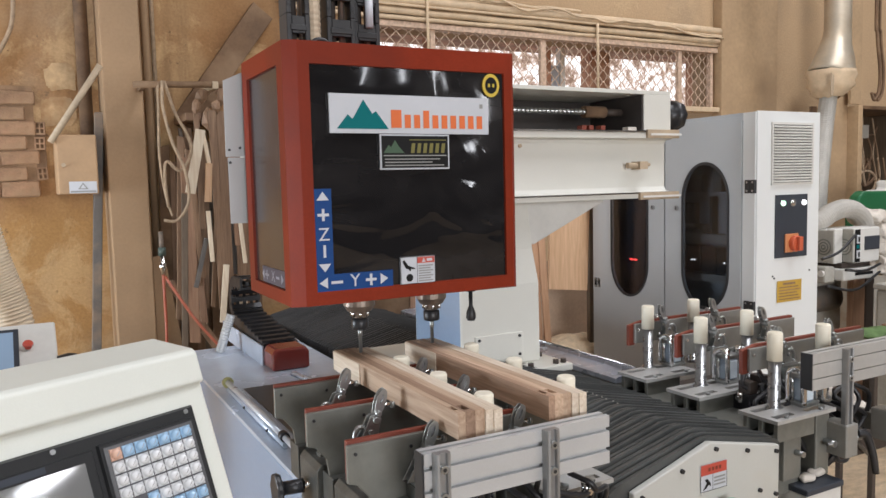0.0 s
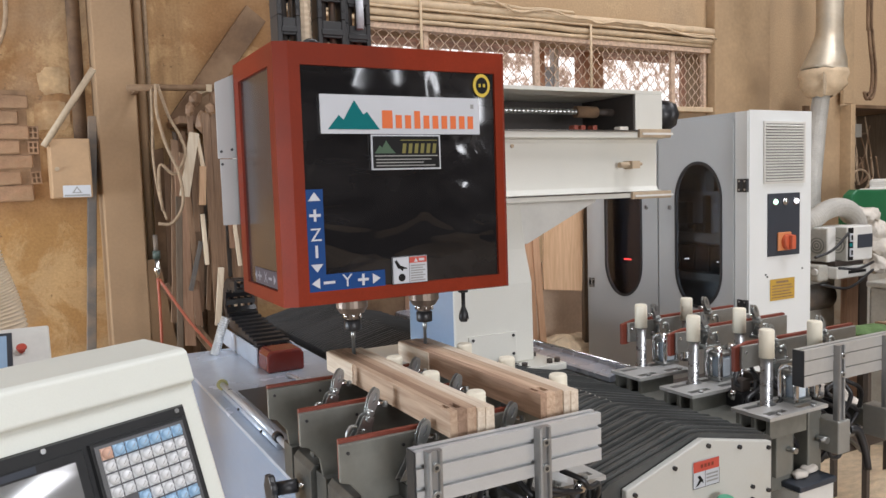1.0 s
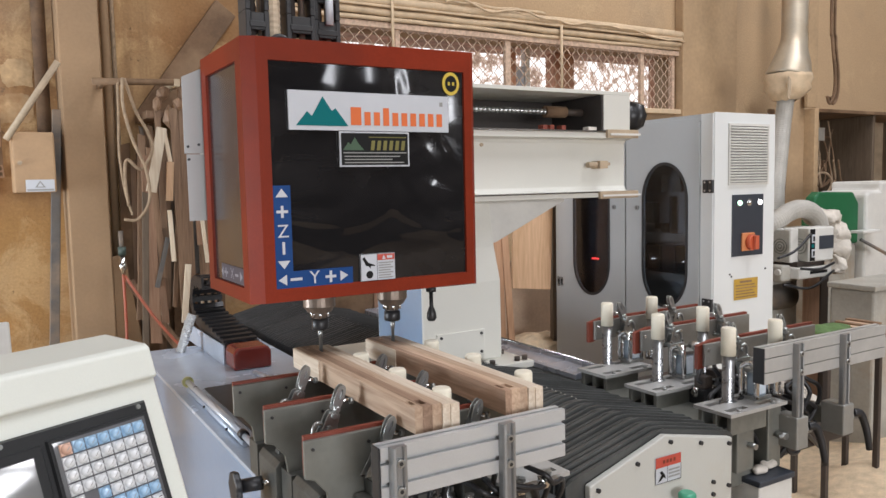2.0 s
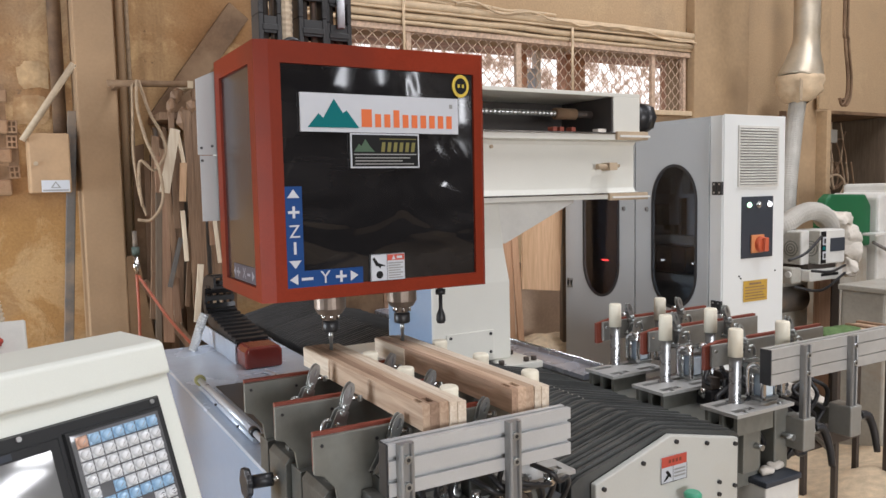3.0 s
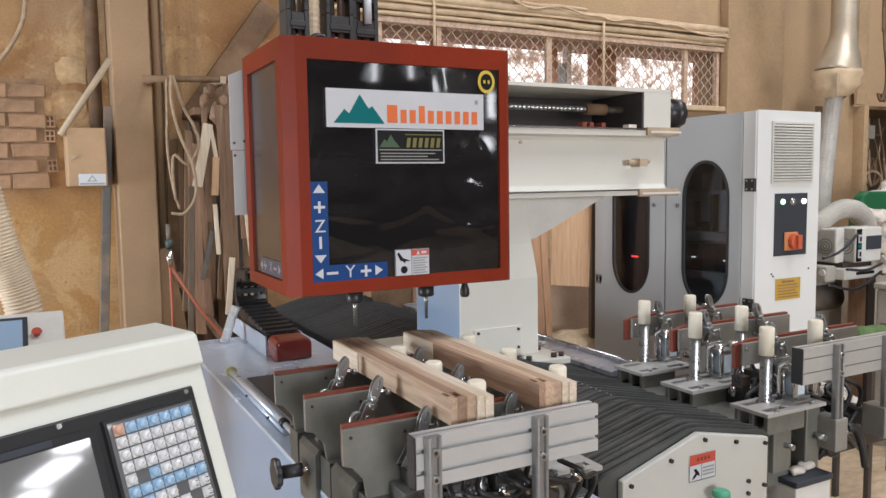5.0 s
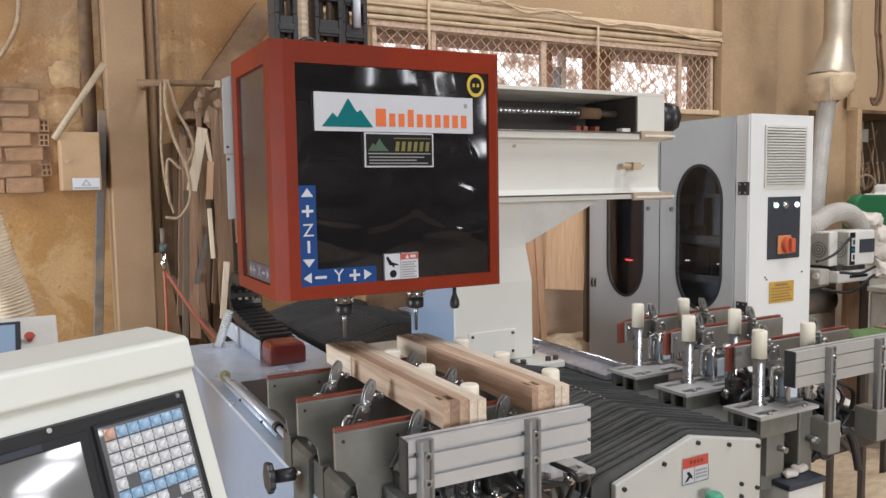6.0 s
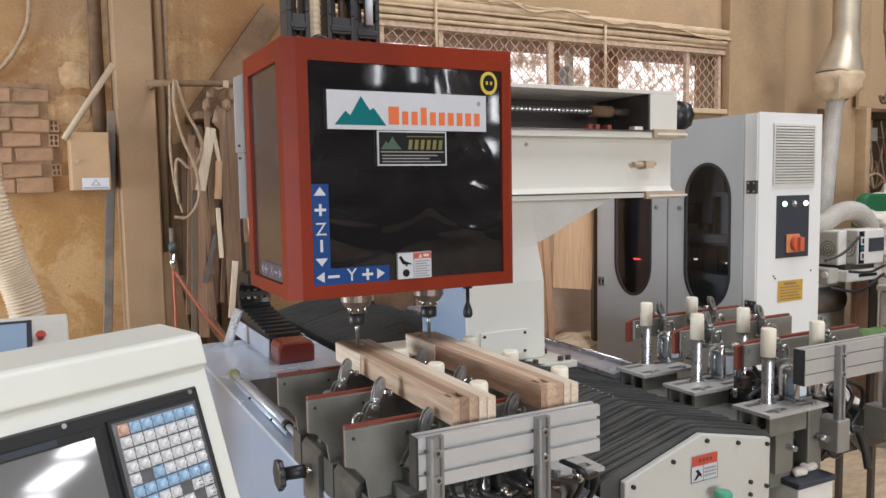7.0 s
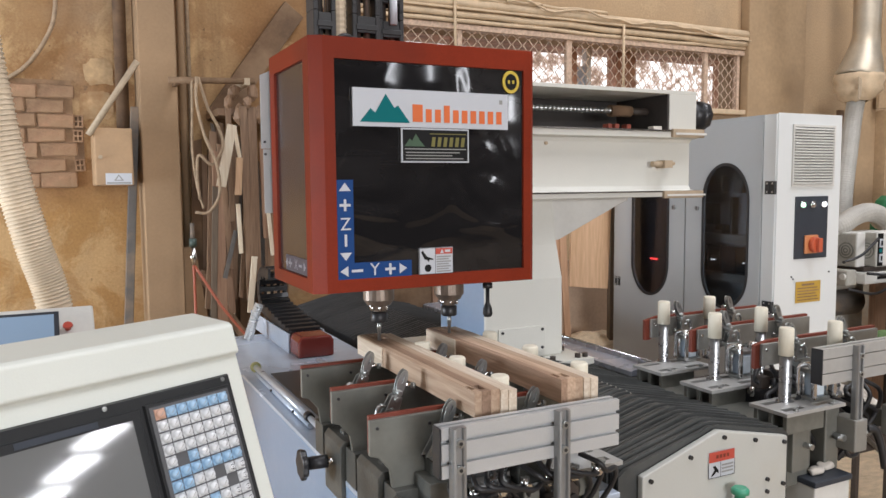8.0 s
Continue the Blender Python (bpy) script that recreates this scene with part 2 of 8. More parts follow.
M["bracket_steel"] = mat("drawn_steel", (0.33, 0.335, 0.335), 0.30, 0.55, var=0.1, scale=14, bump=0.03)
M["steel"] = mat("steel", (0.30, 0.295, 0.27), 0.42, 0.3, var=0.12, scale=9, bump=0.06)
M["cast_steel"] = mat("cast_steel", (0.088, 0.089, 0.080), 0.40, 0.3, var=0.3, scale=14, bump=0.14, fine=120, stain=(0.145, 0.142, 0.125), stain_at=0.60)
M["plate_steel"] = mat("plate_steel", (0.19, 0.192, 0.170), 0.40, 0.3, var=0.2, scale=7, bump=0.07, stain=(0.23, 0.225, 0.20), stain_at=0.58)
M["chrome"] = mat("chrome", (0.72, 0.72, 0.72), 0.12, 1.0, var=0.06, scale=20, bump=0.02)
M["worn_chrome"] = mat("worn_chrome", (0.40, 0.41, 0.40), 0.29, 0.8, var=0.2, scale=40, bump=0.05)
M["alu"] = mat("aluminium", (0.60, 0.615, 0.62), 0.30, 0.35, var=0.08, scale=6, bump=0.03, fine=300)
M["chain_grey"] = mat("chain_plastic", (0.026, 0.026, 0.027), 0.45, var=0.2, scale=14, bump=0.06)
M["black"] = mat("black_plastic", (0.022, 0.022, 0.024), 0.38, var=0.15, scale=12, bump=0.05)
M["rubber"] = mat("bellows_fabric", (0.060, 0.063, 0.061), 0.48, var=0.3, scale=8, bump=0.1, stain=(0.095, 0.092, 0.085), stain_at=0.58)
M["dark"] = mat("dark_parts_and_shade", (0.045, 0.038, 0.034), 0.6, var=0.2, scale=10)
M["brass"] = mat("spindle_steel", (0.25, 0.20, 0.165), 0.40, 0.7, var=0.1, scale=30, bump=0.03)
M["ivory"] = mat("ivory_nylon", (0.80, 0.74, 0.60), 0.45, var=0.05, scale=14, bump=0.04)
M["blue"] = mat("blue_label", (0.006, 0.050, 0.19), 0.5, var=0.05, bump=0, spec=0.2)
M["label_white"] = mat("label_white", (0.53, 0.55, 0.585), 0.4, var=0.03, bump=0)
M["sky_label"] = mat("pale_blue_glint", (0.76, 0.86, 0.94), 0.2, var=0.15, scale=40, bump=0, coat=0.6)
M["deck_grey"] = mat("dark_grey_plate", (0.085, 0.092, 0.10), 0.3, 0.3, var=0.2, scale=6, bump=0.05)
M["label_black"] = mat("label_black", (0.012, 0.012, 0.012), 0.5, var=0.05, bump=0, spec=0.15)
M["label_grey"] = mat("label_grey", (0.28, 0.28, 0.27), 0.4, var=0.05, bump=0)
# dim copies of blue_label and label_white, with the smoked pane's dimming painted in
M["blue_behind"] = mat("dim_blue_label", (0.045, 0.045, 0.075), 0.4, var=0.05, bump=0)
M["white_behind"] = mat("dim_white_label", (0.30, 0.31, 0.36), 0.4, var=0.05, bump=0)
M["teal"] = mat("label_teal", (0.0, 0.145, 0.155), 0.5, var=0.05, bump=0, spec=0.12)
M["dull_green"] = mat("dull_green_cloth", (0.10, 0.17, 0.06), 0.9, var=0.25, scale=20, bump=0.3)
M["orange"] = mat("label_orange", (0.70, 0.17, 0.06), 0.5, var=0.05, bump=0, spec=0.15)
M["gold"] = mat("label_gold", (0.55, 0.42, 0.04), 0.4, var=0.05, bump=0)
M["yellow"] = mat("label_yellow", (0.62, 0.45, 0.06), 0.4, var=0.05, bump=0)
M["label_red"] = mat("label_red", (0.50, 0.075, 0.05), 0.4, var=0.05, bump=0)
M["switch_red"] = mat("switch_red", (0.62, 0.24, 0.10), 0.35, var=0.05, bump=0)
M["switch_knob"] = mat("switch_knob", (0.58, 0.115, 0.05), 0.4, var=0.05, bump=0)
M["key_white"] = mat("key_white", (0.65, 0.665, 0.675), 0.07, var=0.12, scale=60, bump=0.03, coat=1.0)
M["key_blue"] = mat("key_blue", (0.30, 0.48, 0.66), 0.14, var=0.12, scale=60, bump=0.05, coat=1.0)
M["key_orange"] = mat("key_orange", (0.62, 0.38, 0.28), 0.22, var=0.05, bump=0.02, coat=0.6)
M["bezel"] = mat("bezel_black", (0.014, 0.015, 0.016), 0.45, var=0.1, scale=12, bump=0.06, fine=400)
M["tan_box"] = mat("tan_painted_steel", (0.44, 0.285, 0.16), 0.7, var=0.12, scale=6, bump=0.06)
M["hose_tan"] = mat("dusty_flexible_hose", (0.62, 0.50, 0.36), 0.7, var=0.15, scale=8, bump=0.1)
M["hose_grey"] = mat("grey_flexible_hose", (0.42, 0.40, 0.36), 0.6, var=0.15, scale=8, bump=0.1)
M["dusty"] = mat("dusty_metal", (0.46, 0.36, 0.25), 0.7, 0.1, var=0.2, scale=10, bump=0.1)
M["conduit"] = mat("dusty_conduit", (0.62, 0.47, 0.31), 0.75, var=0.15, scale=12, bump=0.08)
M["grey_pipe"] = mat("grey_pipe", (0.13, 0.12, 0.11), 0.6, var=0.2, scale=8, bump=0.1, stain=(0.24, 0.18, 0.13))
M["rust_pipe"] = mat("rusty_pipe", (0.115, 0.068, 0.040), 0.75, var=0.3, scale=6, bump=0.2, stain=(0.20, 0.12, 0.065), stain_at=0.55)
M["dark_pipe"] = mat("dark_pipe", (0.052, 0.038, 0.030), 0.6, var=0.2, scale=8, bump=0.1)
M["rope"] = mat("dusty_cable", (0.38, 0.275, 0.18), 0.8, var=0.2, scale=30, bump=0.2)
M["red_hose"] = mat("red_air_hose", (0.38, 0.095, 0.05), 0.4, var=0.1, scale=12)
M["button_green"] = mat("button_green", (0.06, 0.33, 0.20), 0.4, var=0.05, bump=0)
M["green_paint"] = mat("green_machine_paint", (0.010, 0.12, 0.045), 0.4, var=0.12, scale=5, bump=0.05)
M["dust_white"] = mat("dusty_white_enamel", (0.66, 0.65, 0.61), 0.5, var=0.08, scale=8, bump=0.05)
M["cloth"] = mat("dust_bag_cloth", (0.62, 0.57, 0.50), 0.9, var=0.15, scale=14, bump=0.4)
M["sawdust"] = mat("sawdust", (0.68, 0.53, 0.36), 0.95, var=0.2, scale=20, bump=0.8, fine=160)
M["wood_light"] = wood_mat("pale_timber", (0.64, 0.465, 0.325), (0.40, 0.25, 0.16), spread=0.2)
M["wood_pink"] = wood_mat("pinkish_timber", (0.43, 0.275, 0.185), (0.23, 0.135, 0.082), spread=0.2)
M["wood_cream"] = wood_mat("cream_timber", (0.82, 0.72, 0.59), (0.60, 0.46, 0.33))
M["wood_old"] = wood_mat("old_dusty_board", (0.32, 0.20, 0.12), (0.19, 0.11, 0.065), axis=2)
M["wood_lath"] = wood_mat("pale_lath", (0.78, 0.68, 0.53), (0.64, 0.50, 0.35), axis=2)
M["ply"] = wood_mat("plywood", (0.72, 0.47, 0.29), (0.56, 0.34, 0.19), axis=2)
M["wood_orange"] = wood_mat("orange_brown_board", (0.60, 0.36, 0.22), (0.45, 0.25, 0.14), axis=2)
M["wood_pinkz"] = wood_mat("reddish_upright_board", (0.36, 0.215, 0.135), (0.25, 0.14, 0.085), axis=2)
M["funnel_metal"] = mat("dusty_galvanised_sheet", (0.52, 0.45, 0.35), 0.42, 0.55, var=0.15, scale=7, bump=0.05, stain=(0.45, 0.34, 0.22))
M["dusty_grey_board"] = mat("dusty_tan_board", (0.52, 0.385, 0.28), 0.85, var=0.2, scale=4, bump=0.15, stain=(0.58, 0.44, 0.32))
M["dusty_board"] = mat("dusty_brown_board", (0.165, 0.096, 0.052), 0.8, var=0.3, scale=6, bump=0.2, stain=(0.26, 0.165, 0.095))
M["dusty_grey"] = mat("dusty_grey_paint", (0.40, 0.385, 0.34), 0.6, var=0.2, scale=5, bump=0.1, stain=(0.34, 0.26, 0.18), stain_at=0.6)
M["lamp_white"] = glow("lamp_white", (0.9, 0.95, 1.0), 2.6)
M["lamp_green"] = glow("lamp_green", (0.5, 1.0, 0.7), 2.2)
M["label_ochre"] = mat("label_ochre", (0.52, 0.32, 0.05), 0.5, var=0.1, scale=14, bump=0)
M["led_red"] = glow("led_red", (1.0, 0.06, 0.05), 6.0)
M["led_white"] = glow("led_white", (0.95, 0.95, 0.9), 5.0)


def pane_mat(name, col, rough, bump, dust=0.0):
    """Dark glossy film that ripples."""
    m = bpy.data.materials.new(name)
    m.use_nodes = True
    n, l = m.node_tree.nodes, m.node_tree.links
    b = n["Principled BSDF"]
    b.inputs["Base Color"].default_value, b.inputs["Roughness"].default_value = (*col, 1), rough
    b.inputs["IOR"].default_value = 1.52
    tc, no, no2, bp = n.new("ShaderNodeTexCoord"), n.new("ShaderNodeTexNoise"), n.new("ShaderNodeTexNoise"), n.new("ShaderNodeBump")
    no.inputs["Scale"].default_value, no.inputs["Detail"].default_value, no.inputs["Distortion"].default_value = 4.0, 0.6, 1.0
    no2.inputs["Scale"].default_value, no2.inputs["Detail"].default_value = 60.0, 6.0
    mp = n.new("ShaderNodeMapping")
    mp.inputs["Scale"].default_value = (1.0, 1.0, 1.9)
    l.new(tc.outputs["Object"], mp.inputs[0])
    l.new(mp.outputs[0], no.inputs["Vector"])
    l.new(tc.outputs["Object"], no2.inputs["Vector"])
    l.new(no.outputs[0], bp.inputs["Height"])
    bp.inputs["Strength"].default_value, bp.inputs["Distance"].default_value = 0.8, bump
    if bump:
        l.new(bp.outputs[0], b.inputs["Normal"])
    mr = n.new("ShaderNodeMapRange")
    mr.inputs[1].default_value, mr.inputs[2].default_value = 0.45, 0.75
    mr.inputs[3].default_value, mr.inputs[4].default_value = rough, rough + 0.12
    l.new(no2.outputs[0], mr.inputs[0])
    if bump:
        l.new(mr.outputs[0], b.inputs["Roughness"])
    if dust:
        # uneven dust and wiped streaks lying on the film
        no3, wipe, ramp = n.new("ShaderNodeTexNoise"), n.new("ShaderNodeMapping"), n.new("ShaderNodeMapRange")
        wipe.inputs["Scale"].default_value = (4.0, 4.0, 9.0)
        wipe.inputs["Rotation"].default_value = (0.0, 0.5, 0.0)
        no3.inputs["Scale"].default_value, no3.inputs["Detail"].default_value, no3.inputs["Distortion"].default_value = 1.0, 7.0, 0.8
        l.new(tc.outputs["Object"], wipe.inputs[0])
        l.new(wipe.outputs[0], no3.inputs["Vector"])
        ramp.inputs[1].default_value, ramp.inputs[2].default_value = 0.42, 0.78
        l.new(no3.outputs[0], ramp.inputs[0])
        mix = n.new("ShaderNodeMix")
        mix.data_type = "RGBA"
        mix.inputs[6].default_value = (*col, 1)
        mix.inputs[7].default_value = (col[0] + dust, col[1] + dust * 0.92, col[2] + dust * 0.9, 1)
        l.new(ramp.outputs[0], mix.inputs[0])
        l.new(mix.outputs[2], b.inputs["Base Color"])
    return m


M["film"] = pane_mat("dark_film_pane", (0.0105, 0.010, 0.0108), 0.045, 0.0, 0.016)
M["screen"] = pane_mat("screen_glass", (0.16, 0.163, 0.160), 0.05, 0.0)
M["slate"] = mat("slate_panel", (0.035, 0.042, 0.055), 0.45, var=0.08, bump=0)
M["key_sheet"] = mat("key_sheet", (0.10, 0.10, 0.105), 0.3, var=0.1, bump=0, coat=0.5)
M["side_film"] = pane_mat("dusty_side_pane", (0.030, 0.022, 0.023), 0.2, 0.0, 0.024)
M["dull_gold"] = mat("dull_gold_print", (0.17, 0.15, 0.035), 0.45, var=0.1, bump=0)
M["hill_green"] = mat("dull_green_print", (0.05, 0.10, 0.055), 0.45, var=0.1, bump=0)
M["smoked_glass"] = mat("smoked_glass", (0.185, 0.205, 0.235), 0.05, var=0.0, bump=0)
M["smoked_glass"].node_tree.nodes["Principled BSDF"].inputs["Transmission Weight"].default_value = 1.0
M["clear"] = mat("clear_plastic", (0.52, 0.63, 0.74), 0.08, 0.3, var=0.1, scale=12, bump=0.0, coat=1.0)
M["pale_cap"] = mat("pale_yellow_cap", (0.42, 0.40, 0.17), 0.4, var=0.1, bump=0)
M["panel_screen"] = glow("panel_screen", (0.20, 0.29, 0.40), 0.20)


# ---- mesh helpers ----
def box(bm, x0, x1, y0, y1, z0, z1, mi=0):
    vs = [bm.verts.new((x, y, z)) for x in (x0, x1) for y in (y0, y1) for z in (z0, z1)]
    for f in ((0, 1, 3, 2), (4, 6, 7, 5), (0, 4, 5, 1), (2, 3, 7, 6), (0, 2, 6, 4), (1, 5, 7, 3)):
        bm.faces.new([vs[i] for i in f]).material_index = mi


def prism(bm, poly, axis, d0, d1, mi=0):
    """A polygon in the plane across an axis, drawn out from d0 to d1. Its two numbers are the other axes in order."""
    def at(p, d):
        return [(d, p[0], p[1]), (p[0], d, p[1]), (p[0], p[1], d)][axis]
    a = [bm.verts.new(at(p, d0)) for p in poly]
    b = [bm.verts.new(at(p, d1)) for p in poly]
    n = len(poly)
    faces = [bm.faces.new(a), bm.faces.new(b[::-1])] + [bm.faces.new((a[i], b[i], b[(i + 1) % n], a[(i + 1) % n])) for i in range(n)]
    for f in faces:
        f.material_index = mi


def tube(bm, pts, r, n=10, mi=0, ridge=0.0, caps=True):
    """A round tube along points; r is a number or one a point; ridge makes every other ring thinner."""
    pts = [Vector(p) for p in pts]
    rings, side = [], None
    for i, p in enumerate(pts):
        way = (pts[min(i + 1, len(pts) - 1)] - pts[max(i - 1, 0)]).normalized()
        if side is None:
            side = way.orthogonal().normalized()
        side = (side - way * side.dot(way)).normalized()
        up = way.cross(side)
        rr = (r[i] if isinstance(r, (list, tuple)) else r) * (1 - ridge * (i % 2))
        rings.append([bm.verts.new(p + rr * (math.cos(2 * math.pi * k / n) * side + math.sin(2 * math.pi * k / n) * up)) for k in range(n)])
    for a, b in zip(rings, rings[1:]):
        for k in range(n):
            f = bm.faces.new((a[k], a[(k + 1) % n], b[(k + 1) % n], b[k]))
            f.material_index, f.smooth = mi, ridge == 0
    if caps:
        bm.faces.new(rings[0][::-1]).material_index = mi
        bm.faces.new(rings[-1]).material_index = mi


def curve_pts(ctrl, n=40):
    """A smooth line through control points."""
    c = [Vector(p) for p in ctrl]
    c = [2 * c[0] - c[1]] + c + [2 * c[-1] - c[-2]]
    out, seg = [], len(c) - 3
    for i in range(n + 1):
        u = i / n * seg
        k = min(int(u), seg - 1)
        t = u - k
        p0, p1, p2, p3 = c[k:k + 4]
        out.append(0.5 * (2 * p1 + (p2 - p0) * t + (2 * p0 - 5 * p1 + 4 * p2 - p3) * t * t + (3 * p1 - p0 - 3 * p2 + p3) * t ** 3))
    return out


def origin_of(ob):
    o = Vector()
    while ob is not None:
        o += ob.location
        ob = ob.parent
    return o


def part(name, bm, material, parent=None, label="", bevel=0.0, tags=None, at=None, segs=2):
    """Links a bmesh in world places as one mesh, under a thing or a part."""
    bmesh.ops.recalc_face_normals(bm, faces=bm.faces[:])
    if bevel:
        es = [e for e in bm.edges if len(e.link_faces) == 2 and e.calc_face_angle(0) > 0.6]
        bmesh.ops.bevel(bm, geom=es, offset=bevel, segments=segs, affect="EDGES", profile=0.5, clamp_overlap=True)
    o = Vector(at) if at else Vector()
    base = origin_of(parent) if parent else Vector()
    bmesh.ops.translate(bm, verts=bm.verts[:], vec=-(base + o) if not at else -o)
    me = bpy.data.meshes.new(name)
    bm.to_mesh(me)
    bm.free()
    for m in material if isinstance(material, (list, tuple)) else [material]:
        me.materials.append(M[m])
    ob = new(name, me)
    if parent:
        ob.parent = parent
        if at:
            ob.location = o - base
    elif at:
        ob.location = o
    if label:
        ob["label"] = label
    if tags:
        tagged(ob, *tags)
    return ob


def B():
    return bmesh.new()


def thing(name, at, label, category, group="", kind=""):
    ob = new(name)
    ob.empty_display_size = 0.05
    ob.location = at
    return tagged(ob, label, category, group, kind)


def boxpart(name, x0, x1, y0, y1, z0, z1, material, parent=None, label="", bevel=0.002, tags=None):
    bm = B()
    box(bm, x0, x1, y0, y1, z0, z1)
    return part(name, bm, material, parent, label, bevel, tags)


def rod(name, p0, p1, r, material, parent=None, label="", n=14, tags=None):
    bm = B()
    tube(bm, [p0, p1], r, n)
    return part(name, bm, material, parent, label, 0, tags)


def glyphs(text, size, cx, cz, stretch=1.0):
    """Outline faces of letters about a centre, as polygons with holes already cut: triangles in a plane."""
    cu = bpy.data.curves.new("letters", "FONT")
    cu.body, cu.size, cu.align_x, cu.align_y = text, size, "CENTER", "CENTER"
    ob = new("letters", cu)
    bpy.context.view_layer.update()
    me = bpy.data.meshes.new_from_object(ob.evaluated_get(bpy.context.evaluated_depsgraph_get()))
    bpy.data.objects.remove(ob)
    bpy.data.curves.remove(cu)
    polys = [[(me.vertices[i].co.x * stretch + cx, me.vertices[i].co.y + cz) for i in p.vertices] for p in me.polygons]
    bpy.data.meshes.remove(me)
    return polys


def flat(bm, poly, y, mi):
    """A flat print on a face that looks along -y."""
    bm.faces.new([bm.verts.new((p[0], y, p[1])) for p in poly]).material_index = mi


def rect(x0, x1, z0, z1):
    return [(x0, z0), (x1, z0), (x1, z1), (x0, z1)]


# ---- the hall ----
def wall_with_holes(name, along, c0, c1, lo, hi, z0, z1, holes, material):
    """A wall of thickness c0..c1, along 'x' or 'y' from lo to hi, with openings (a0, a1, z0, z1) through it."""
    bm = B()
    cuts = sorted({lo, hi, *[h[0] for h in holes], *[h[1] for h in holes]})
    for a, b in zip(cuts, cuts[1:]):
        gaps = sorted((h[2], h[3]) for h in holes if h[0] < (a + b) / 2 < h[1])
        z = z0
        for g0, g1 in gaps + [(z1, z1)]:
            if g0 > z:
                if along == "x":
                    box(bm, a, b, c0, c1, z, g0)
                else:
                    box(bm, c0, c1, a, b, z, g0)
            z = g1
    bmesh.ops.remove_doubles(bm, verts=bm.verts[:], dist=1e-5)
    return tagged(part(name, bm, material), kind="structure")


tagged(boxpart("floor", -3.9, 20.4, -14.3, 5.3, -0.15, 0.0, "concrete", bevel=0), "dusty brown concrete workshop floor", "floor", kind="structure")
WIN = (2.20, 5.37, 2.10, 2.575)
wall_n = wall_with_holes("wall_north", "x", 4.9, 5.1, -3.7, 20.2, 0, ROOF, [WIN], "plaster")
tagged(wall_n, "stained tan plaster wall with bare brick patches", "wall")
wall_with_holes("wall_south", "x", -14.2, -14.0, -3.7, 20.2, 0, ROOF, [(-3.2, 2.8, 0.1, 4.5)] + [(a - c / 2, a + c / 2, b - d / 2, b + d / 2) for a, b, c, d in WINDOWS], "hall")
wall_with_holes("wall_west", "y", -3.7, -3.5, -14.0, 4.9, 0, ROOF, [(2.6, 4.4, 0.3, 2.5)], "hall")
wall_with_holes("wall_east", "y", 20.0, 20.2, -14.0, 4.9, 0, ROOF, [], "hall")
bm = B()
xs = sorted({-3.9, 20.4, *[v for s in SKYLIGHTS for v in (s[0] - s[2] / 2, s[0] + s[2] / 2)]})
for a, b in zip(xs, xs[1:]):
    gaps = sorted((s[1] - s[3] / 2, s[1] + s[3] / 2) for s in SKYLIGHTS if s[0] - s[2] / 2 < (a + b) / 2 < s[0] + s[2] / 2)
    y = -14.3
    for g0, g1 in gaps + [(5.3, 5.3)]:
        if g0 > y:
            box(bm, a, b, y, g0, ROOF, ROOF + 0.1)
        y = max(y, g1)
tagged(part("ceiling", bm, "roof"), "grey-brown sheet roof with skylight strips", "ceiling", kind="structure")

# daylight behind the grille: pale sky with dim trunks and foliage
def backdrop_mat():
    """Pale sky broken up by fine foliage."""
    m = bpy.data.materials.new("outdoor_glow")
    m.use_nodes = True
    n, l = m.node_tree.nodes, m.node_tree.links
    n.remove(n["Principled BSDF"])
    em, tc, no, cr = n.new("ShaderNodeEmission"), n.new("ShaderNodeTexCoord"), n.new("ShaderNodeTexNoise"), n.new("ShaderNodeValToRGB")
    l.new(tc.outputs["Object"], no.inputs["Vector"])
    no.inputs["Scale"].default_value, no.inputs["Detail"].default_value, no.inputs["Roughness"].default_value = 5.5, 9.0, 0.78
    e = cr.color_ramp.elements
    e[0].position, e[0].color = 0.42, (0.15, 0.10, 0.075, 1)
    e[1].position, e[1].color = 0.555, (0.93, 0.97, 1.0, 1)
    mid = e.new(0.475)
    mid.color = (0.36, 0.27, 0.22, 1)
    l.new(no.outputs[0], cr.inputs[0])
    l.new(cr.outputs[0], em.inputs[0])
    em.inputs[1].default_value = 1.25
    l.new(em.outputs[0], n["Material Output"].inputs[0])
    return m


M["outdoor"] = backdrop_mat()
tagged(boxpart("backdrop", 1.0, 11.0, 8.0, 8.02, 0.5, 6.0, "outdoor", bevel=0), "pale daylight broken by foliage outside", "backdrop", kind="structure")


def yard_things():
    """A brown shed close behind the mesh window: wall pieces, posts and eave, with sky between them."""
    s = thing("yard_shed", (5.0, 6.2, 0), "brown brick shed wall and eave close outside the window", "shed")
    boxpart("eave", 2.6, 7.6, 6.0, 6.5, 2.79, 2.95, "yard_brown", s, "dark eave board", bevel=0.01)
    for x0, x1, z1 in ((5.12, 5.38, 2.80), (6.57, 7.5, 2.80)):
        boxpart("wall_piece", x0, x1, 6.2, 6.35, 0.0, z1, "yard_brown", s, bevel=0.01)
    for x in (2.72, 3.30, 4.535):
        boxpart("post", x - 0.04, x + 0.04, 6.1, 6.2, 0.0, 2.79, "yard_brown", s, bevel=0.006)
    boxpart("white_post", 4.700, 4.755, 6.12, 6.2, 0.0, 2.79, "white", s, "white painted post", bevel=0.006)
    boxpart("blue_board", 4.61, 4.695, 6.14, 6.17, 2.0, 2.62, "sheet", s, "pale blue board", bevel=0.004)


yard_things()


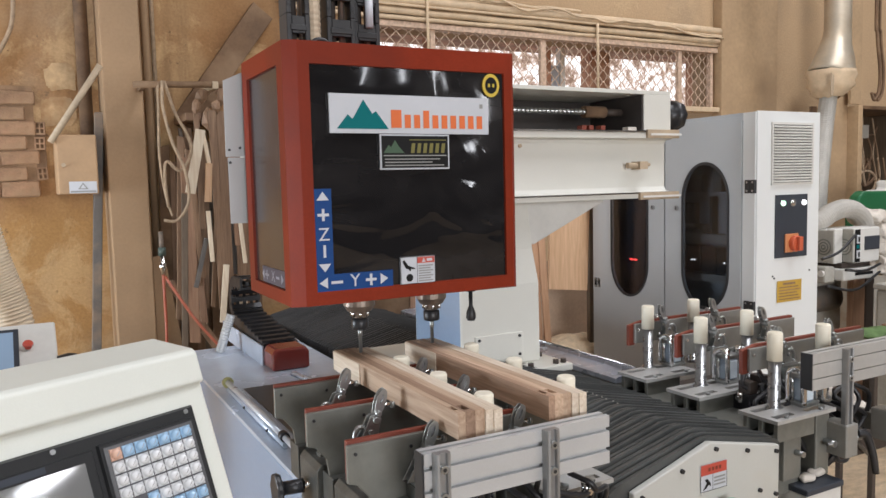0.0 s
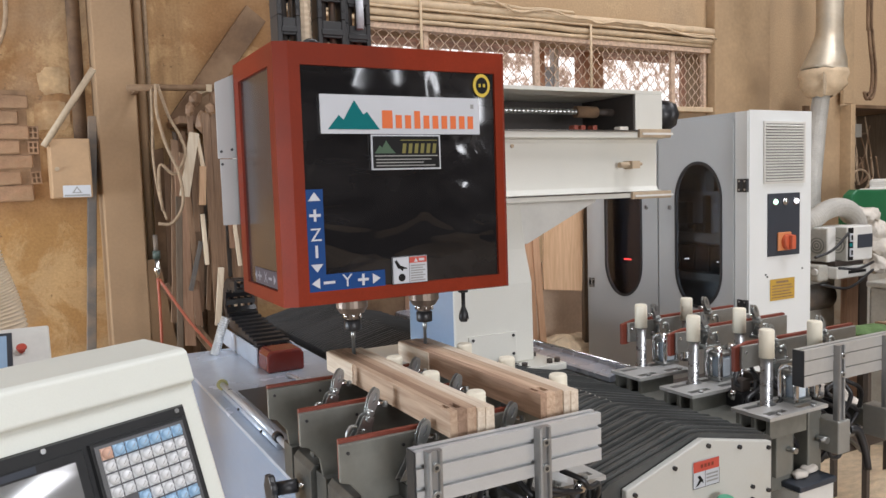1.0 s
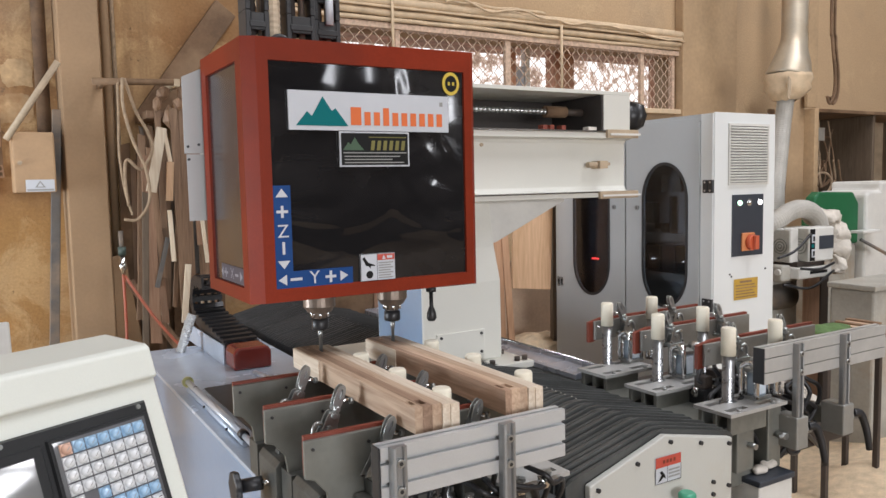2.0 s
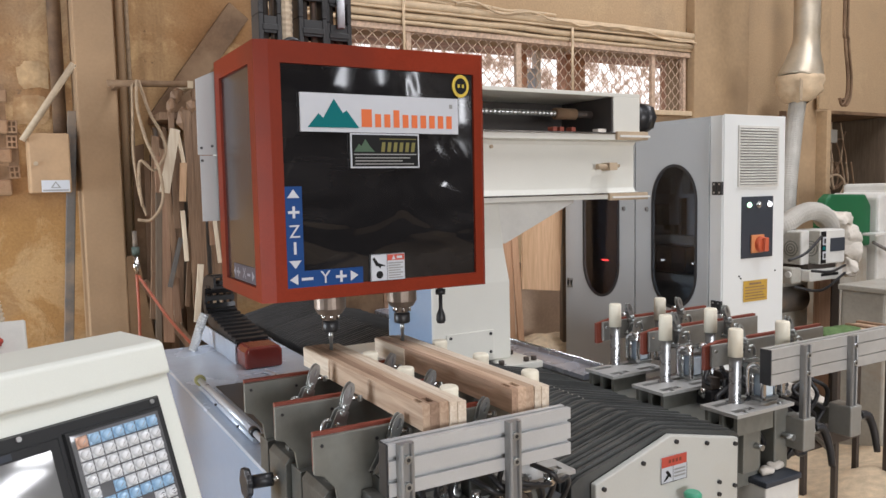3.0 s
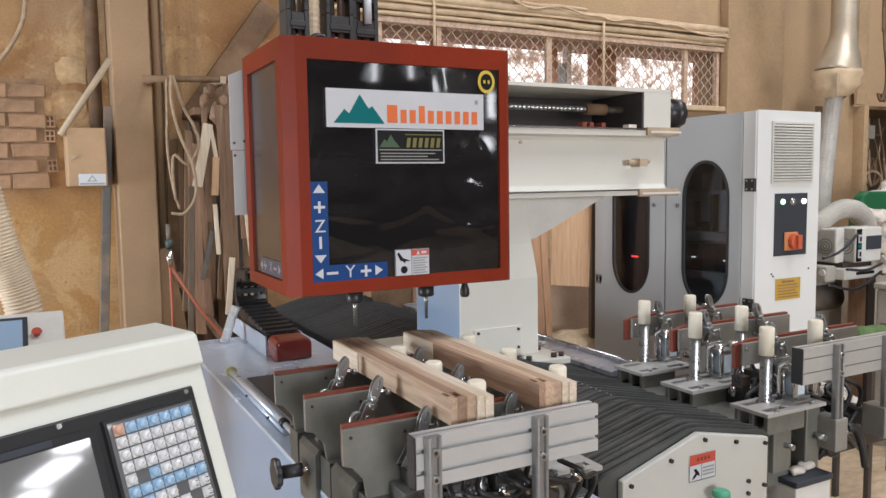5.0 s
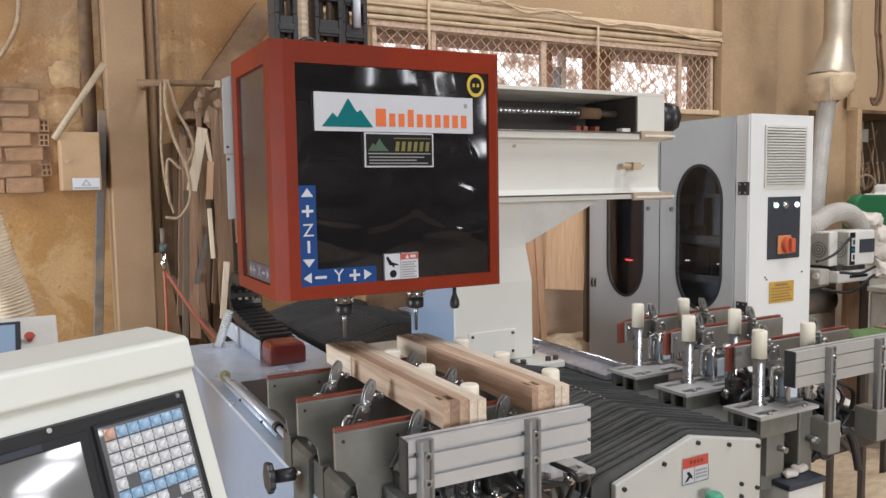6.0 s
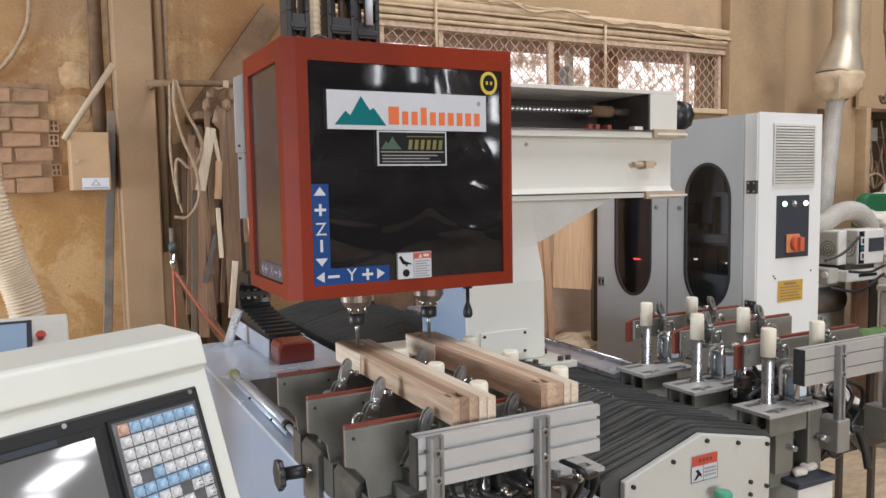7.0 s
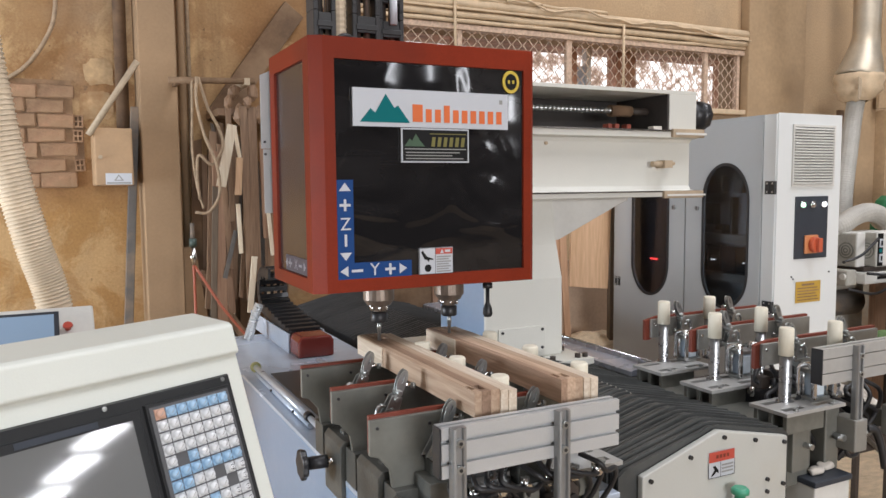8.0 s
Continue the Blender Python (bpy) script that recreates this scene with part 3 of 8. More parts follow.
def grille_window():
    x0, x1, z0, z1 = WIN
    w = thing("window_1", (x0, 4.9, z0), "long high window with rusty frame and diamond wire mesh", "window", kind="structure")
    boxpart("head_rail", x0 - 0.03, x1 + 0.03, 4.845, 4.93, z1 - 0.004, z1 + 0.036, "mesh_wire", w, "tan steel head rail", bevel=0.004)
    boxpart("window_sill", x0 - 0.03, x1 + 0.03, 4.82, 4.95, z0 - 0.03, z0 + 0.012, "conduit", w, "dusty sill", bevel=0.006)
    for a, b in ((x0, x0 + 0.03), (x1 - 0.03, x1)):
        boxpart("window_frame", a, b, 4.87, 4.92, z0 + 0.012, z1 - 0.004, "mesh_wire", w, bevel=0.003)
    for x, r in ((2.66, 0.018), (3.592, 0.024), (4.984, 0.02)):
        boxpart("mullion", x - r, x + r, 4.868, 4.905, z0 + 0.012, z1 - 0.004, "mesh_wire", w, bevel=0.003)
    for x, top in ((2.58, 0.42), (4.04, 0.13)):
        rod("hanger_rod", (x, 4.785, z0 + 0.02), (x, 4.785, z1 + top), 0.010, "conduit", w)
    # chain-link mesh: each wire zigzags from top to bottom and hooks into its neighbours
    bm = B()
    p, zp = 0.094, 0.088
    k = 0
    while x0 + k * p / 2 < x1 + p / 2:
        pts, j, z = [], 0, z0 + 0.01
        while z < z1 + 0.02:
            side = (j + k) % 2
            pts.append((min(max(x0 + (k + side) * p / 2 + 0.006 * noise.noise((k * 3.1, j * 1.7, 0)), x0 + 0.005), x1 - 0.005), 4.885 + (0.006 if side else -0.006), min(z, z1)))
            z += zp / 2
            j += 1
        tube(bm, pts, 0.0048, 5, caps=False)
        k += 1
    part("wire_mesh", bm, "mesh_wire", w)
    return w


grille_window()


def conduits():
    """Dusty pipes and a loose wire laid along the wall over the window, ending at the pier."""
    specs = [((1.6, 4.83, 2.745), (5.40, 4.83, 2.745), 0.033, 0.012), ((1.6, 4.84, 2.672), (5.40, 4.84, 2.668), 0.024, 0.012), ((1.6, 4.835, 2.632), (5.40, 4.85, 2.628), 0.015, 0.012),
             ((1.6, 4.82, 2.80), (3.9, 4.815, 2.785), 0.012, 0.03), ((1.6, 4.78, 2.835), (3.3, 4.80, 2.79), 0.008, 0.05), ((3.0, 4.79, 2.79), (5.40, 4.79, 2.685), 0.008, 0.06)]
    for a, b, r, wob in specs:
        bm = B()
        pts = []
        for i in range(61):
            u = i / 60
            p = Vector(a).lerp(Vector(b), u)
            p.z += wob * noise.noise((u * 9, r * 100, 0))
            p.y -= 0.4 * wob * abs(noise.noise((u * 7, 3, r * 90)))
            pts.append(p)
        tube(bm, pts, r, 10)
        part("conduit", bm, "conduit", tags=("dust-covered conduit pipe fixed along the wall" if r > 0.01 else "loose dusty wire lying on the conduits", "pipe" if r > 0.01 else "wire", "wall conduits"))
    boxpart("ledge", 1.6, 5.40, 4.80, 4.899, 2.700, 2.716, "conduit", bevel=0.004, tags=("dusty board ledge between wall conduits", "ledge"))
    bm = B()
    box(bm, 5.40, 6.1, 4.80, 4.899, 0.0, ROOF)
    tagged(part("pier", bm, "pier", bevel=0.01), "smooth tan plastered wall pier", "wall", kind="structure")


conduits()


def left_wall_things():
    # pillar and poles
    bm = B()
    box(bm, 0.53, 0.73, 4.6, 4.9, 0, ROOF)
    part("pillar", bm, "pillar", tags=("tan painted square timber pillar beside the wall", "pillar"), bevel=0.008)
    rod("drain_pipe", (0.79, 4.86, 0), (0.80, 4.86, ROOF), 0.022, "pillar", tags=("thin dusty pipe running up the wall", "pipe"))
    rod("cable_run", (0.835, 4.88, 0.9), (0.84, 4.88, ROOF), 0.012, "rope", tags=("dusty cable running up the wall", "cable"))
    rod("dark_pipe", (0.455, 4.82, 1.75), (0.475, 4.82, ROOF), 0.035, "rust_pipe", tags=("dark iron pipe running up beside the pillar", "pipe"))
    bm = B()
    prism(bm, [(0.36, 0), (0.41, 0), (0.535, 1.95), (0.49, 1.95)], 1, 4.70, 4.74)
    part("leaning_bar", bm, "grey_pipe", tags=("grey flat bar leaning by the pillar", "bar"), bevel=0.004)
    bm = B()
    tube(bm, [(0.262, 4.5, 1.775), (0.515, 4.5, 2.17)], 0.021, 4)
    part("brace", bm, "dusty", tags=("dusty wooden stick braced behind a switch box", "stick"))
    sb = thing("switch_box", (0.38, 4.7, 1.51), "tan steel switch box with a triangular warning sticker", "switch box")
    boxpart("body", 0.285, 0.475, 4.50, 4.9, 1.51, 1.815, "tan_box", sb, bevel=0.008)
    bm = B()
    flat(bm, rect(0.335, 0.465, 1.515, 1.575), 4.497, 0)
    flat(bm, [(0.375, 1.535), (0.425, 1.535), (0.40, 1.57)], 4.496, 1)
    flat(bm, [(0.387, 1.54), (0.413, 1.54), (0.40, 1.561)], 4.495, 0)
    flat(bm, rect(0.34, 0.46, 1.519, 1.528), 4.496, 1)
    part("sticker", bm, ["label_white", "label_grey"], sb)
    rod("knob", (0.315, 4.49, 1.66), (0.315, 4.5, 1.66), 0.011, "dusty", sb)
    # horizontal pipe with hanging hoses
    rod("wall_pipe", (0.66, 4.42, 2.07), (1.12, 4.42, 2.085), 0.017, "dusty_board", tags=("dusty horizontal pipe fixed beside the pillar", "pipe"))
    boxpart("pipe_bracket", 1.06, 1.09, 4.40, 4.9, 2.06, 2.10, "dusty", tags=("dusty steel bracket holding a pipe", "bracket"))
    boxpart("pipe_bracket", 0.70, 0.725, 4.44, 4.6, 2.055, 2.085, "dusty_board", tags=("dusty steel bracket holding a pipe", "bracket"))
    for k, ctrl in enumerate(([(0.80, 4.39, 2.09), (0.795, 4.38, 1.95), (0.83, 4.38, 1.78), (0.89, 4.38, 1.62), (0.90, 4.38, 1.46), (0.84, 4.38, 1.36), (0.77, 4.39, 1.36)],
                              [(0.81, 4.40, 2.09), (0.86, 4.40, 1.92), (0.91, 4.40, 1.82), (0.93, 4.40, 1.72), (0.87, 4.4, 1.62), (0.80, 4.4, 1.67), (0.79, 4.41, 1.55), (0.80, 4.41, 1.43)],
                              [(0.78, 4.41, 2.08), (0.775, 4.41, 1.9), (0.77, 4.42, 1.7), (0.79, 4.42, 1.5), (0.82, 4.42, 1.38)])):
        bm = B()
        tube(bm, curve_pts(ctrl, 40), 0.0085 if k < 2 else 0.007, 7)
        part("hanging_hose", bm, "rope", tags=("dusty hose hanging in loops from a pipe", "hose", "hoses on the pipe"))
    # quick coupling and red air hose
    cp = thing("air_coupling", (0.745, 4.4, 1.0), "chrome air coupling with a hanging red hose", "air hose")
    rod("pipe", (0.757, 4.44, 1.19), (0.757, 4.44, 1.30), 0.012, "grey_pipe", cp)
    rod("valve", (0.757, 4.43, 1.172), (0.757, 4.43, 1.215), 0.020, "pedestal_green", cp)
    bm = B()
    tube(bm, [(0.757, 4.43, 1.07), (0.757, 4.43, 1.09), (0.757, 4.43, 1.10), (0.757, 4.43, 1.13), (0.757, 4.43, 1.135), (0.757, 4.43, 1.17)], [0.012, 0.012, 0.020, 0.020, 0.014, 0.017], 12)
    part("coupling", bm, "chrome", cp)
    for ctrl in ([(0.757, 4.43, 1.08), (0.757, 4.42, 0.8), (0.745, 4.40, 0.4), (0.75, 4.4, 0.01)], [(0.765, 4.43, 1.06), (0.9, 4.35, 0.82), (1.05, 4.3, 0.62), (1.2, 4.3, 0.45)]):
        bm = B()
        tube(bm, curve_pts(ctrl, 24), 0.008, 8)
        part("red_hose", bm, "red_hose", cp)
    bm = B()
    prism(bm, [(0.79, 1.0), (0.835, 1.02), (1.47, 0.0), (1.40, 0.0)], 1, 4.62, 4.66)
    part("leaning_board", bm, "wood_old", tags=("dark dusty board leaning on the wall", "board", "leaning boards"))
    bm = B()
    prism(bm, [(0.735, 0.0), (0.735, 1.15), (0.80, 1.16), (0.875, 0.62), (0.90, 0.0)], 1, 4.64, 4.66)
    part("leaning_board", bm, "pillar", tags=("pale dusty board leaning by the pillar", "board", "leaning boards"), bevel=0.003)
    # diagonal board and hanging offcuts
    bm = B()
    prism(bm, [(1.415, 2.64), (1.53, 2.55), (1.03, 1.86), (0.925, 1.95)], 1, 4.82, 4.87)
    part("diagonal_board", bm, "dusty_board", tags=("dark wooden board fixed slantwise on the wall", "board"), bevel=0.004)
    laths = [((0.985, 1.84), (0.915, 1.50), 0.052, "wood_lath", 4.40), ((1.00, 1.83), (1.025, 1.66), 0.020, "wood_lath", 4.42), ((1.022, 1.66), (1.008, 1.45), 0.036, "ply", 4.41),
             ((1.01, 1.40), (1.02, 1.12), 0.022, "wood_lath", 4.43), ((1.06, 1.95), (1.07, 0.85), 0.04, "wood_old", 4.45), ((1.11, 1.95), (1.115, 0.95), 0.05, "wood_old", 4.47),
             ((1.16, 1.75), (1.17, 1.20), 0.03, "wood_pinkz", 4.46), ((1.09, 1.10), (1.055, 0.78), 0.032, "wood_lath", 4.41), ((1.21, 1.9), (1.20, 0.9), 0.06, "wood_old", 4.5),
             ((0.985, 1.95), (0.99, 1.3), 0.03, "wood_old", 4.5), ((1.0, 1.25), (0.93, 0.98), 0.024, "grey_pipe", 4.46), ((1.27, 1.7), (1.25, 0.8), 0.05, "wood_old", 4.52), ((1.18, 1.35), (1.2, 1.1), 0.02, "wood_lath", 4.43)]
    for (xa, za), (xb, zb), w, m, y in laths:
        bm = B()
        d = Vector((xb - xa, zb - za)).normalized()
        n2 = Vector((-d.y, d.x)) * w / 2
        prism(bm, [(xa + n2.x, za + n2.y), (xa - n2.x, za - n2.y), (xb - n2.x, zb - n2.y), (xb + n2.x, zb + n2.y)], 1, y, y + 0.018)
        part("lath", bm, m, tags=("pale wooden lath hanging among offcuts" if m == "wood_lath" else "dusty dark wooden strip hanging among offcuts", "offcut", "offcuts on the wall"), bevel=0.002)
    rnd = random.Random(12)
    for k in range(22):
        x, z1 = rnd.uniform(0.9, 1.36), rnd.uniform(1.35, 1.92)
        ln, w, lean, y = rnd.uniform(0.55, 1.05), rnd.uniform(0.018, 0.06), rnd.uniform(-0.09, 0.09), rnd.uniform(4.5, 4.7)
        bm = B()
        prism(bm, [(x - w / 2, z1), (x + w / 2, z1 - 0.01), (x + w / 2 + lean * ln, z1 - ln), (x - w / 2 + lean * ln, z1 - ln + 0.01)], 1, y, y + 0.02)
        part("lath", bm, ("wood_old", "dark_wood", "wood_pinkz", "wood_old", "grey_pipe", "wood_old", "wood_lath")[k % 7], tags=("dusty wooden strip hanging among offcuts", "offcut", "offcuts on the wall"), bevel=0.002)
    for k in range(16):
        x, w, lean, top = 0.80 + 0.036 * k + rnd.uniform(-0.012, 0.012), rnd.uniform(0.035, 0.075), rnd.uniform(-0.05, 0.05), rnd.uniform(1.25, 1.80)
        y = 4.74 + 0.012 * (k % 4)
        bm = B()
        prism(bm, [(x - w / 2, 0), (x + w / 2, 0), (x + w / 2 + lean, top), (x - w / 2 + lean, top - rnd.uniform(-0.03, 0.03))], 1, y, y + 0.011)
        part("slat_board", bm, ("dusty_board", "wood_old", "dark_wood", "dusty_board")[k % 4], tags=("dark dusty board standing against the wall", "board", "boards against the wall"), bevel=0.002)
    boxpart("offcut_rack", 0.93, 1.34, 4.52, 4.9, 1.9, 1.94, "wood_old", tags=("dark wooden rail holding hanging offcuts", "rack"))
    # lumps and tatters on the rack
    bm = B()
    for k in range(9):
        c = Vector((0.98 + 0.035 * k, 4.46 + 0.02 * (k % 3), 1.97 + 0.07 * math.sin(k * 2.1)))
        bmesh.ops.create_icosphere(bm, subdivisions=1, radius=0.03 + 0.008 * (k % 3), matrix=Matrix.Translation(c) @ Matrix.Diagonal((1, 0.7, 1.5 - 0.3 * (k % 2), 1)))
    for v in bm.verts:
        v.co += 0.012 * noise.noise_vector(v.co * 20)
    part("dusty_rags", bm, "wood_old", tags=("dusty rags and scraps piled on a rack", "rags", "", "stuff"))
    # cable at far end of the wall
    bm = B()
    tube(bm, curve_pts([(0.10, 4.86, 2.9), (0.14, 4.86, 2.6), (0.10, 4.86, 2.35), (-0.1, 4.86, 2.1), (-0.5, 4.86, 2.0)], 20), 0.012, 6)
    part("wall_cable", bm, "rope", tags=("dusty cable drooping on the wall", "cable"))


left_wall_things()


def flex_hose(name, ctrl, r, material, tags, n=90, sides=14, ridge=0.09):
    bm = B()
    tube(bm, curve_pts(ctrl, n), r, sides, ridge=ridge)
    return part(name, bm, material, tags=tags)


def wire_hose(ctrl, r, tags):
    """A smooth hose wall with a wire coil wound round it."""
    h = thing("dust_hose", ctrl[-1], *tags)
    pts = curve_pts(ctrl, 120)
    bm = B()
    tube(bm, pts, r, 18)
    part("hose_wall", bm, "hose_tan", h)
    coil, per, n = [], 12, 150
    for q in range(n * per):
        u = q / (n * per - 1) * (len(pts) - 1)
        a = min(int(u), len(pts) - 2)
        p = Vector(pts[a]).lerp(Vector(pts[a + 1]), u - a)
        d = (Vector(pts[a + 1]) - Vector(pts[a])).normalized()
        e = d.cross(Vector((0, 1, 0))).normalized()
        f = d.cross(e)
        w = 2 * math.pi * q / per
        coil.append(p + (e * math.cos(w) + f * math.sin(w)) * (r + 0.001))
    bm = B()
    tube(bm, coil, 0.0042, 5)
    part("wire_coil", bm, "hose_tan", h)


wire_hose([(-0.19, 3.2, 2.9), (-0.135, 3.2, 2.3), (-0.098, 3.2, 1.97), (-0.045, 3.2, 1.60), (0.020, 3.2, 1.30), (0.080, 3.2, 1.06), (0.12, 3.18, 0.6), (0.12, 3.15, 0.0)], 0.058, ("beige ribbed dust extraction hose hanging to the floor", "hose"))


# ---- console in the foreground ----
CONSOLE_AT = Matrix.Translation((0.355, 1.244, 0)) @ Matrix.Rotation(radians(27), 4, "Z")


def face_point(u, v, d=0.0):
    """A place on the console's sloping face: u along its width from the right edge, v up the slope, d out of it."""
    return CONSOLE_AT @ (Vector((u, 0.006, 1.247)) + Vector((0, 0.354, 0.935)) * v + Vector((0, -0.935, 0.354)) * d)


def slab(bm, u0, u1, v0, v1, d0, d1, mi=0, taper=0.0):
    vs = []
    for d, k in ((d0, 0.0), (d1, taper)):
        for u, v in ((u0 + k, v0 + k), (u1 - k, v0 + k), (u1 - k, v1 - k), (u0 + k, v1 - k)):
            vs.append(bm.verts.new(face_point(u, v, d)))
    for f in ((3, 2, 1, 0), (4, 5, 6, 7), (0, 1, 5, 4), (1, 2, 6, 5), (2, 3, 7, 6), (3, 0, 4, 7)):
        bm.faces.new([vs[i] for i in f]).material_index = mi


def console():
    c = thing("control_console", (0.1, 1.2, 0), "cream steel control console with sloping screen and keypad", "control console")
    bm = B()
    # side outline (depth, height): face, overhanging lip, top, back
    prism(bm, [(-0.145, 0.846), (0.006, 1.2445), (-0.002, 1.248), (0.012, 1.289), (0.020, 1.293), (0.110, 1.298), (0.20, 1.27), (0.20, 0.82), (-0.13, 0.82)], 0, -0.62, 0.0)
    bm.transform(CONSOLE_AT)
    part("housing", bm, "console", c, bevel=0.004, segs=3)
    bm = B()
    box(bm, -0.53, -0.09, -0.08, 0.17, 0.05, 0.82)
    box(bm, -0.58, -0.04, -0.12, 0.21, 0.0, 0.05)
    bm.transform(CONSOLE_AT)
    part("pedestal", bm, "console", c, bevel=0.01)
    bm = B()
    slab(bm, -0.57, -0.028, -0.36, -0.029, 0.001, 0.007, taper=0.003)
    slab(bm, -0.50, -0.182, -0.34, -0.047, 0.007, 0.0095, taper=0.002)
    slab(bm, -0.1765, -0.0355, -0.30, -0.0445, 0.007, 0.0115, taper=0.0015)
    part("bezel", bm, "bezel", c, "black panel with screws")
    bm = B()
    slab(bm, -0.47, -0.196, -0.30, -0.060, 0.0096, 0.0104)
    part("screen", bm, "screen", c, "dark glossy screen")
    bm = B()
    slab(bm, -0.345, -0.242, -0.0575, -0.0495, 0.0096, 0.0104)
    part("name_strip", bm, "slate", c)
    bm = B()
    slab(bm, -0.171, -0.042, -0.262, -0.050, 0.0116, 0.0126)
    part("keypad_sheet", bm, "key_sheet", c, "glossy keypad sheet")
    proto = {}
    blue_cells = {(0, k) for k in range(1, 7)} | {(4, 2), (5, 0), (5, 1), (5, 2), (5, 3), (5, 4), (5, 5), (5, 6), (6, 1), (6, 0), (8, 3), (10, 2), (10, 3)}
    gaps = {(4, 1), (7, 5), (6, 4)}
    for r in range(12):
        for k in range(7):
            if (r, k) in gaps:
                continue
            m = "key_orange" if (r, k) == (0, 0) else "yellow" if (r, k) == (9, 3) else "key_blue" if (r, k) in blue_cells else "key_symbol" if r > 5 and k > 4 else "key_white"
            if m not in proto:
                bm = B()
                slab(bm, -0.0077, 0.0077, -0.0075, 0.0075, 0.0, 0.0016, taper=0.0006)
                rings = []
                for f, h in ((1.0, 0.0015), (0.96, 0.0034), (0.86, 0.0050), (0.68, 0.0063), (0.42, 0.0071), (0.15, 0.0074)):
                    rings.append([bm.verts.new(face_point(0.0071 * f * math.cos(a), 0.0069 * f * math.sin(a), h)) for a in [math.pi * q / 6 for q in range(12)]])
                for lo, hi in zip(rings, rings[1:]):
                    for q in range(12):
                        bm.faces.new((lo[q], lo[(q + 1) % 12], hi[(q + 1) % 12], hi[q])).smooth = True
                bm.faces.new(rings[-1]).smooth = True
                marks = [(-0.0020, -0.0022), (-0.0009, -0.0010), (0.0002, 0.0002), (0.0013, 0.0014)]
                if m == "key_symbol":
                    marks = [(0.0032 * math.cos(q * 0.5236), 0.0032 * math.sin(q * 0.5236)) for q in range(12)] + [(0.0, 0.0)]
                for u0, v0 in marks:
                    slab(bm, u0 - 0.0006, u0 + 0.0006, v0 - 0.0006, v0 + 0.0006, 0.0048, 0.0077 - 0.3 * abs(u0), mi=1)
                bmesh.ops.translate(bm, verts=bm.verts[:], vec=-face_point(0, 0))
                me = bpy.data.meshes.new("key")
                bm.to_mesh(me)
                bm.free()
                me.materials.append(M["key_white" if m == "key_symbol" else m])
                me.materials.append(M["black" if m == "key_symbol" else "label_grey"])
                proto[m] = me
            ob = new("key", proto[m])
            ob.parent = c
            ob.location = face_point(-0.1575 + 0.0171 * k, -0.0615 - 0.0166 * r, 0.0127) - Vector(c.location)
    for u in (-0.043, -0.228, -0.40, -0.55):
        bm = B()
        tube(bm, [face_point(u, -0.036, 0.006), face_point(u, -0.036, 0.0088)], 0.0033, 10)
        part("screw", bm, "worn_chrome", c)
    return c


console()


def rear_panel():
    c = thing("operator_panel", (0.06, 2.85, 0.7), "grey tilted operator panel with blue screen and red button", "control panel")
    bm = B()
    prism(bm, [(2.66, 0.96), (2.70, 0.96), (2.93, 1.098), (2.96, 1.09), (2.96, 0.90), (2.66, 0.90)], 0, -0.35, 0.20)
    part("housing", bm, "dust_white", c, bevel=0.006)
    boxpart("post", -0.1, 0.0, 2.78, 2.88, 0.0, 0.90, "dust_white", c)

    def fp(u, v, d=0.0):
        s, n2 = Vector((0, 0.841, 0.541)), Vector((0, -0.541, 0.841))
        return Vector((u, 2.70, 0.96)) + s * v + n2 * d

    def quad(bm, u0, u1, v0, v1, d0, d1):
        vs = [bm.verts.new(fp(u, v, d)) for d in (d0, d1) for u, v in ((u0, v0), (u1, v0), (u1, v1), (u0, v1))]
        for f in ((3, 2, 1, 0), (4, 5, 6, 7), (0, 1, 5, 4), (1, 2, 6, 5), (2, 3, 7, 6), (3, 0, 4, 7)):
            bm.faces.new([vs[i] for i in f])
    bm = B()
    quad(bm, -0.30, 0.095, 0.02, 0.235, 0.0, 0.006)
    part("screen_frame", bm, "slate", c, bevel=0.002)
    bm = B()
    quad(bm, -0.285, 0.08, 0.035, 0.22, 0.006, 0.0066)
    part("screen", bm, "panel_screen", c)
    bm = B()
    tube(bm, [fp(0.120, 0.15, 0.0), fp(0.120, 0.15, 0.012), fp(0.120, 0.15, 0.014), fp(0.120, 0.15, 0.020)], [0.010, 0.010, 0.016, 0.013], 14)
    part("stop_button", bm, "label_red", c, "red push button")
    bm = B()
    tube(bm, [fp(0.11, 0.03, 0.0), fp(0.11, 0.03, 0.012)], 0.011, 12)
    part("selector", bm, "black", c)
    bm = B()
    tube(bm, [(0.20, 2.78, 0.99), (0.235, 2.78, 0.995), (0.25, 2.80, 1.0)], [0.022, 0.024, 0.012], 12)
    part("side_plug", bm, "black", c)


rear_panel()


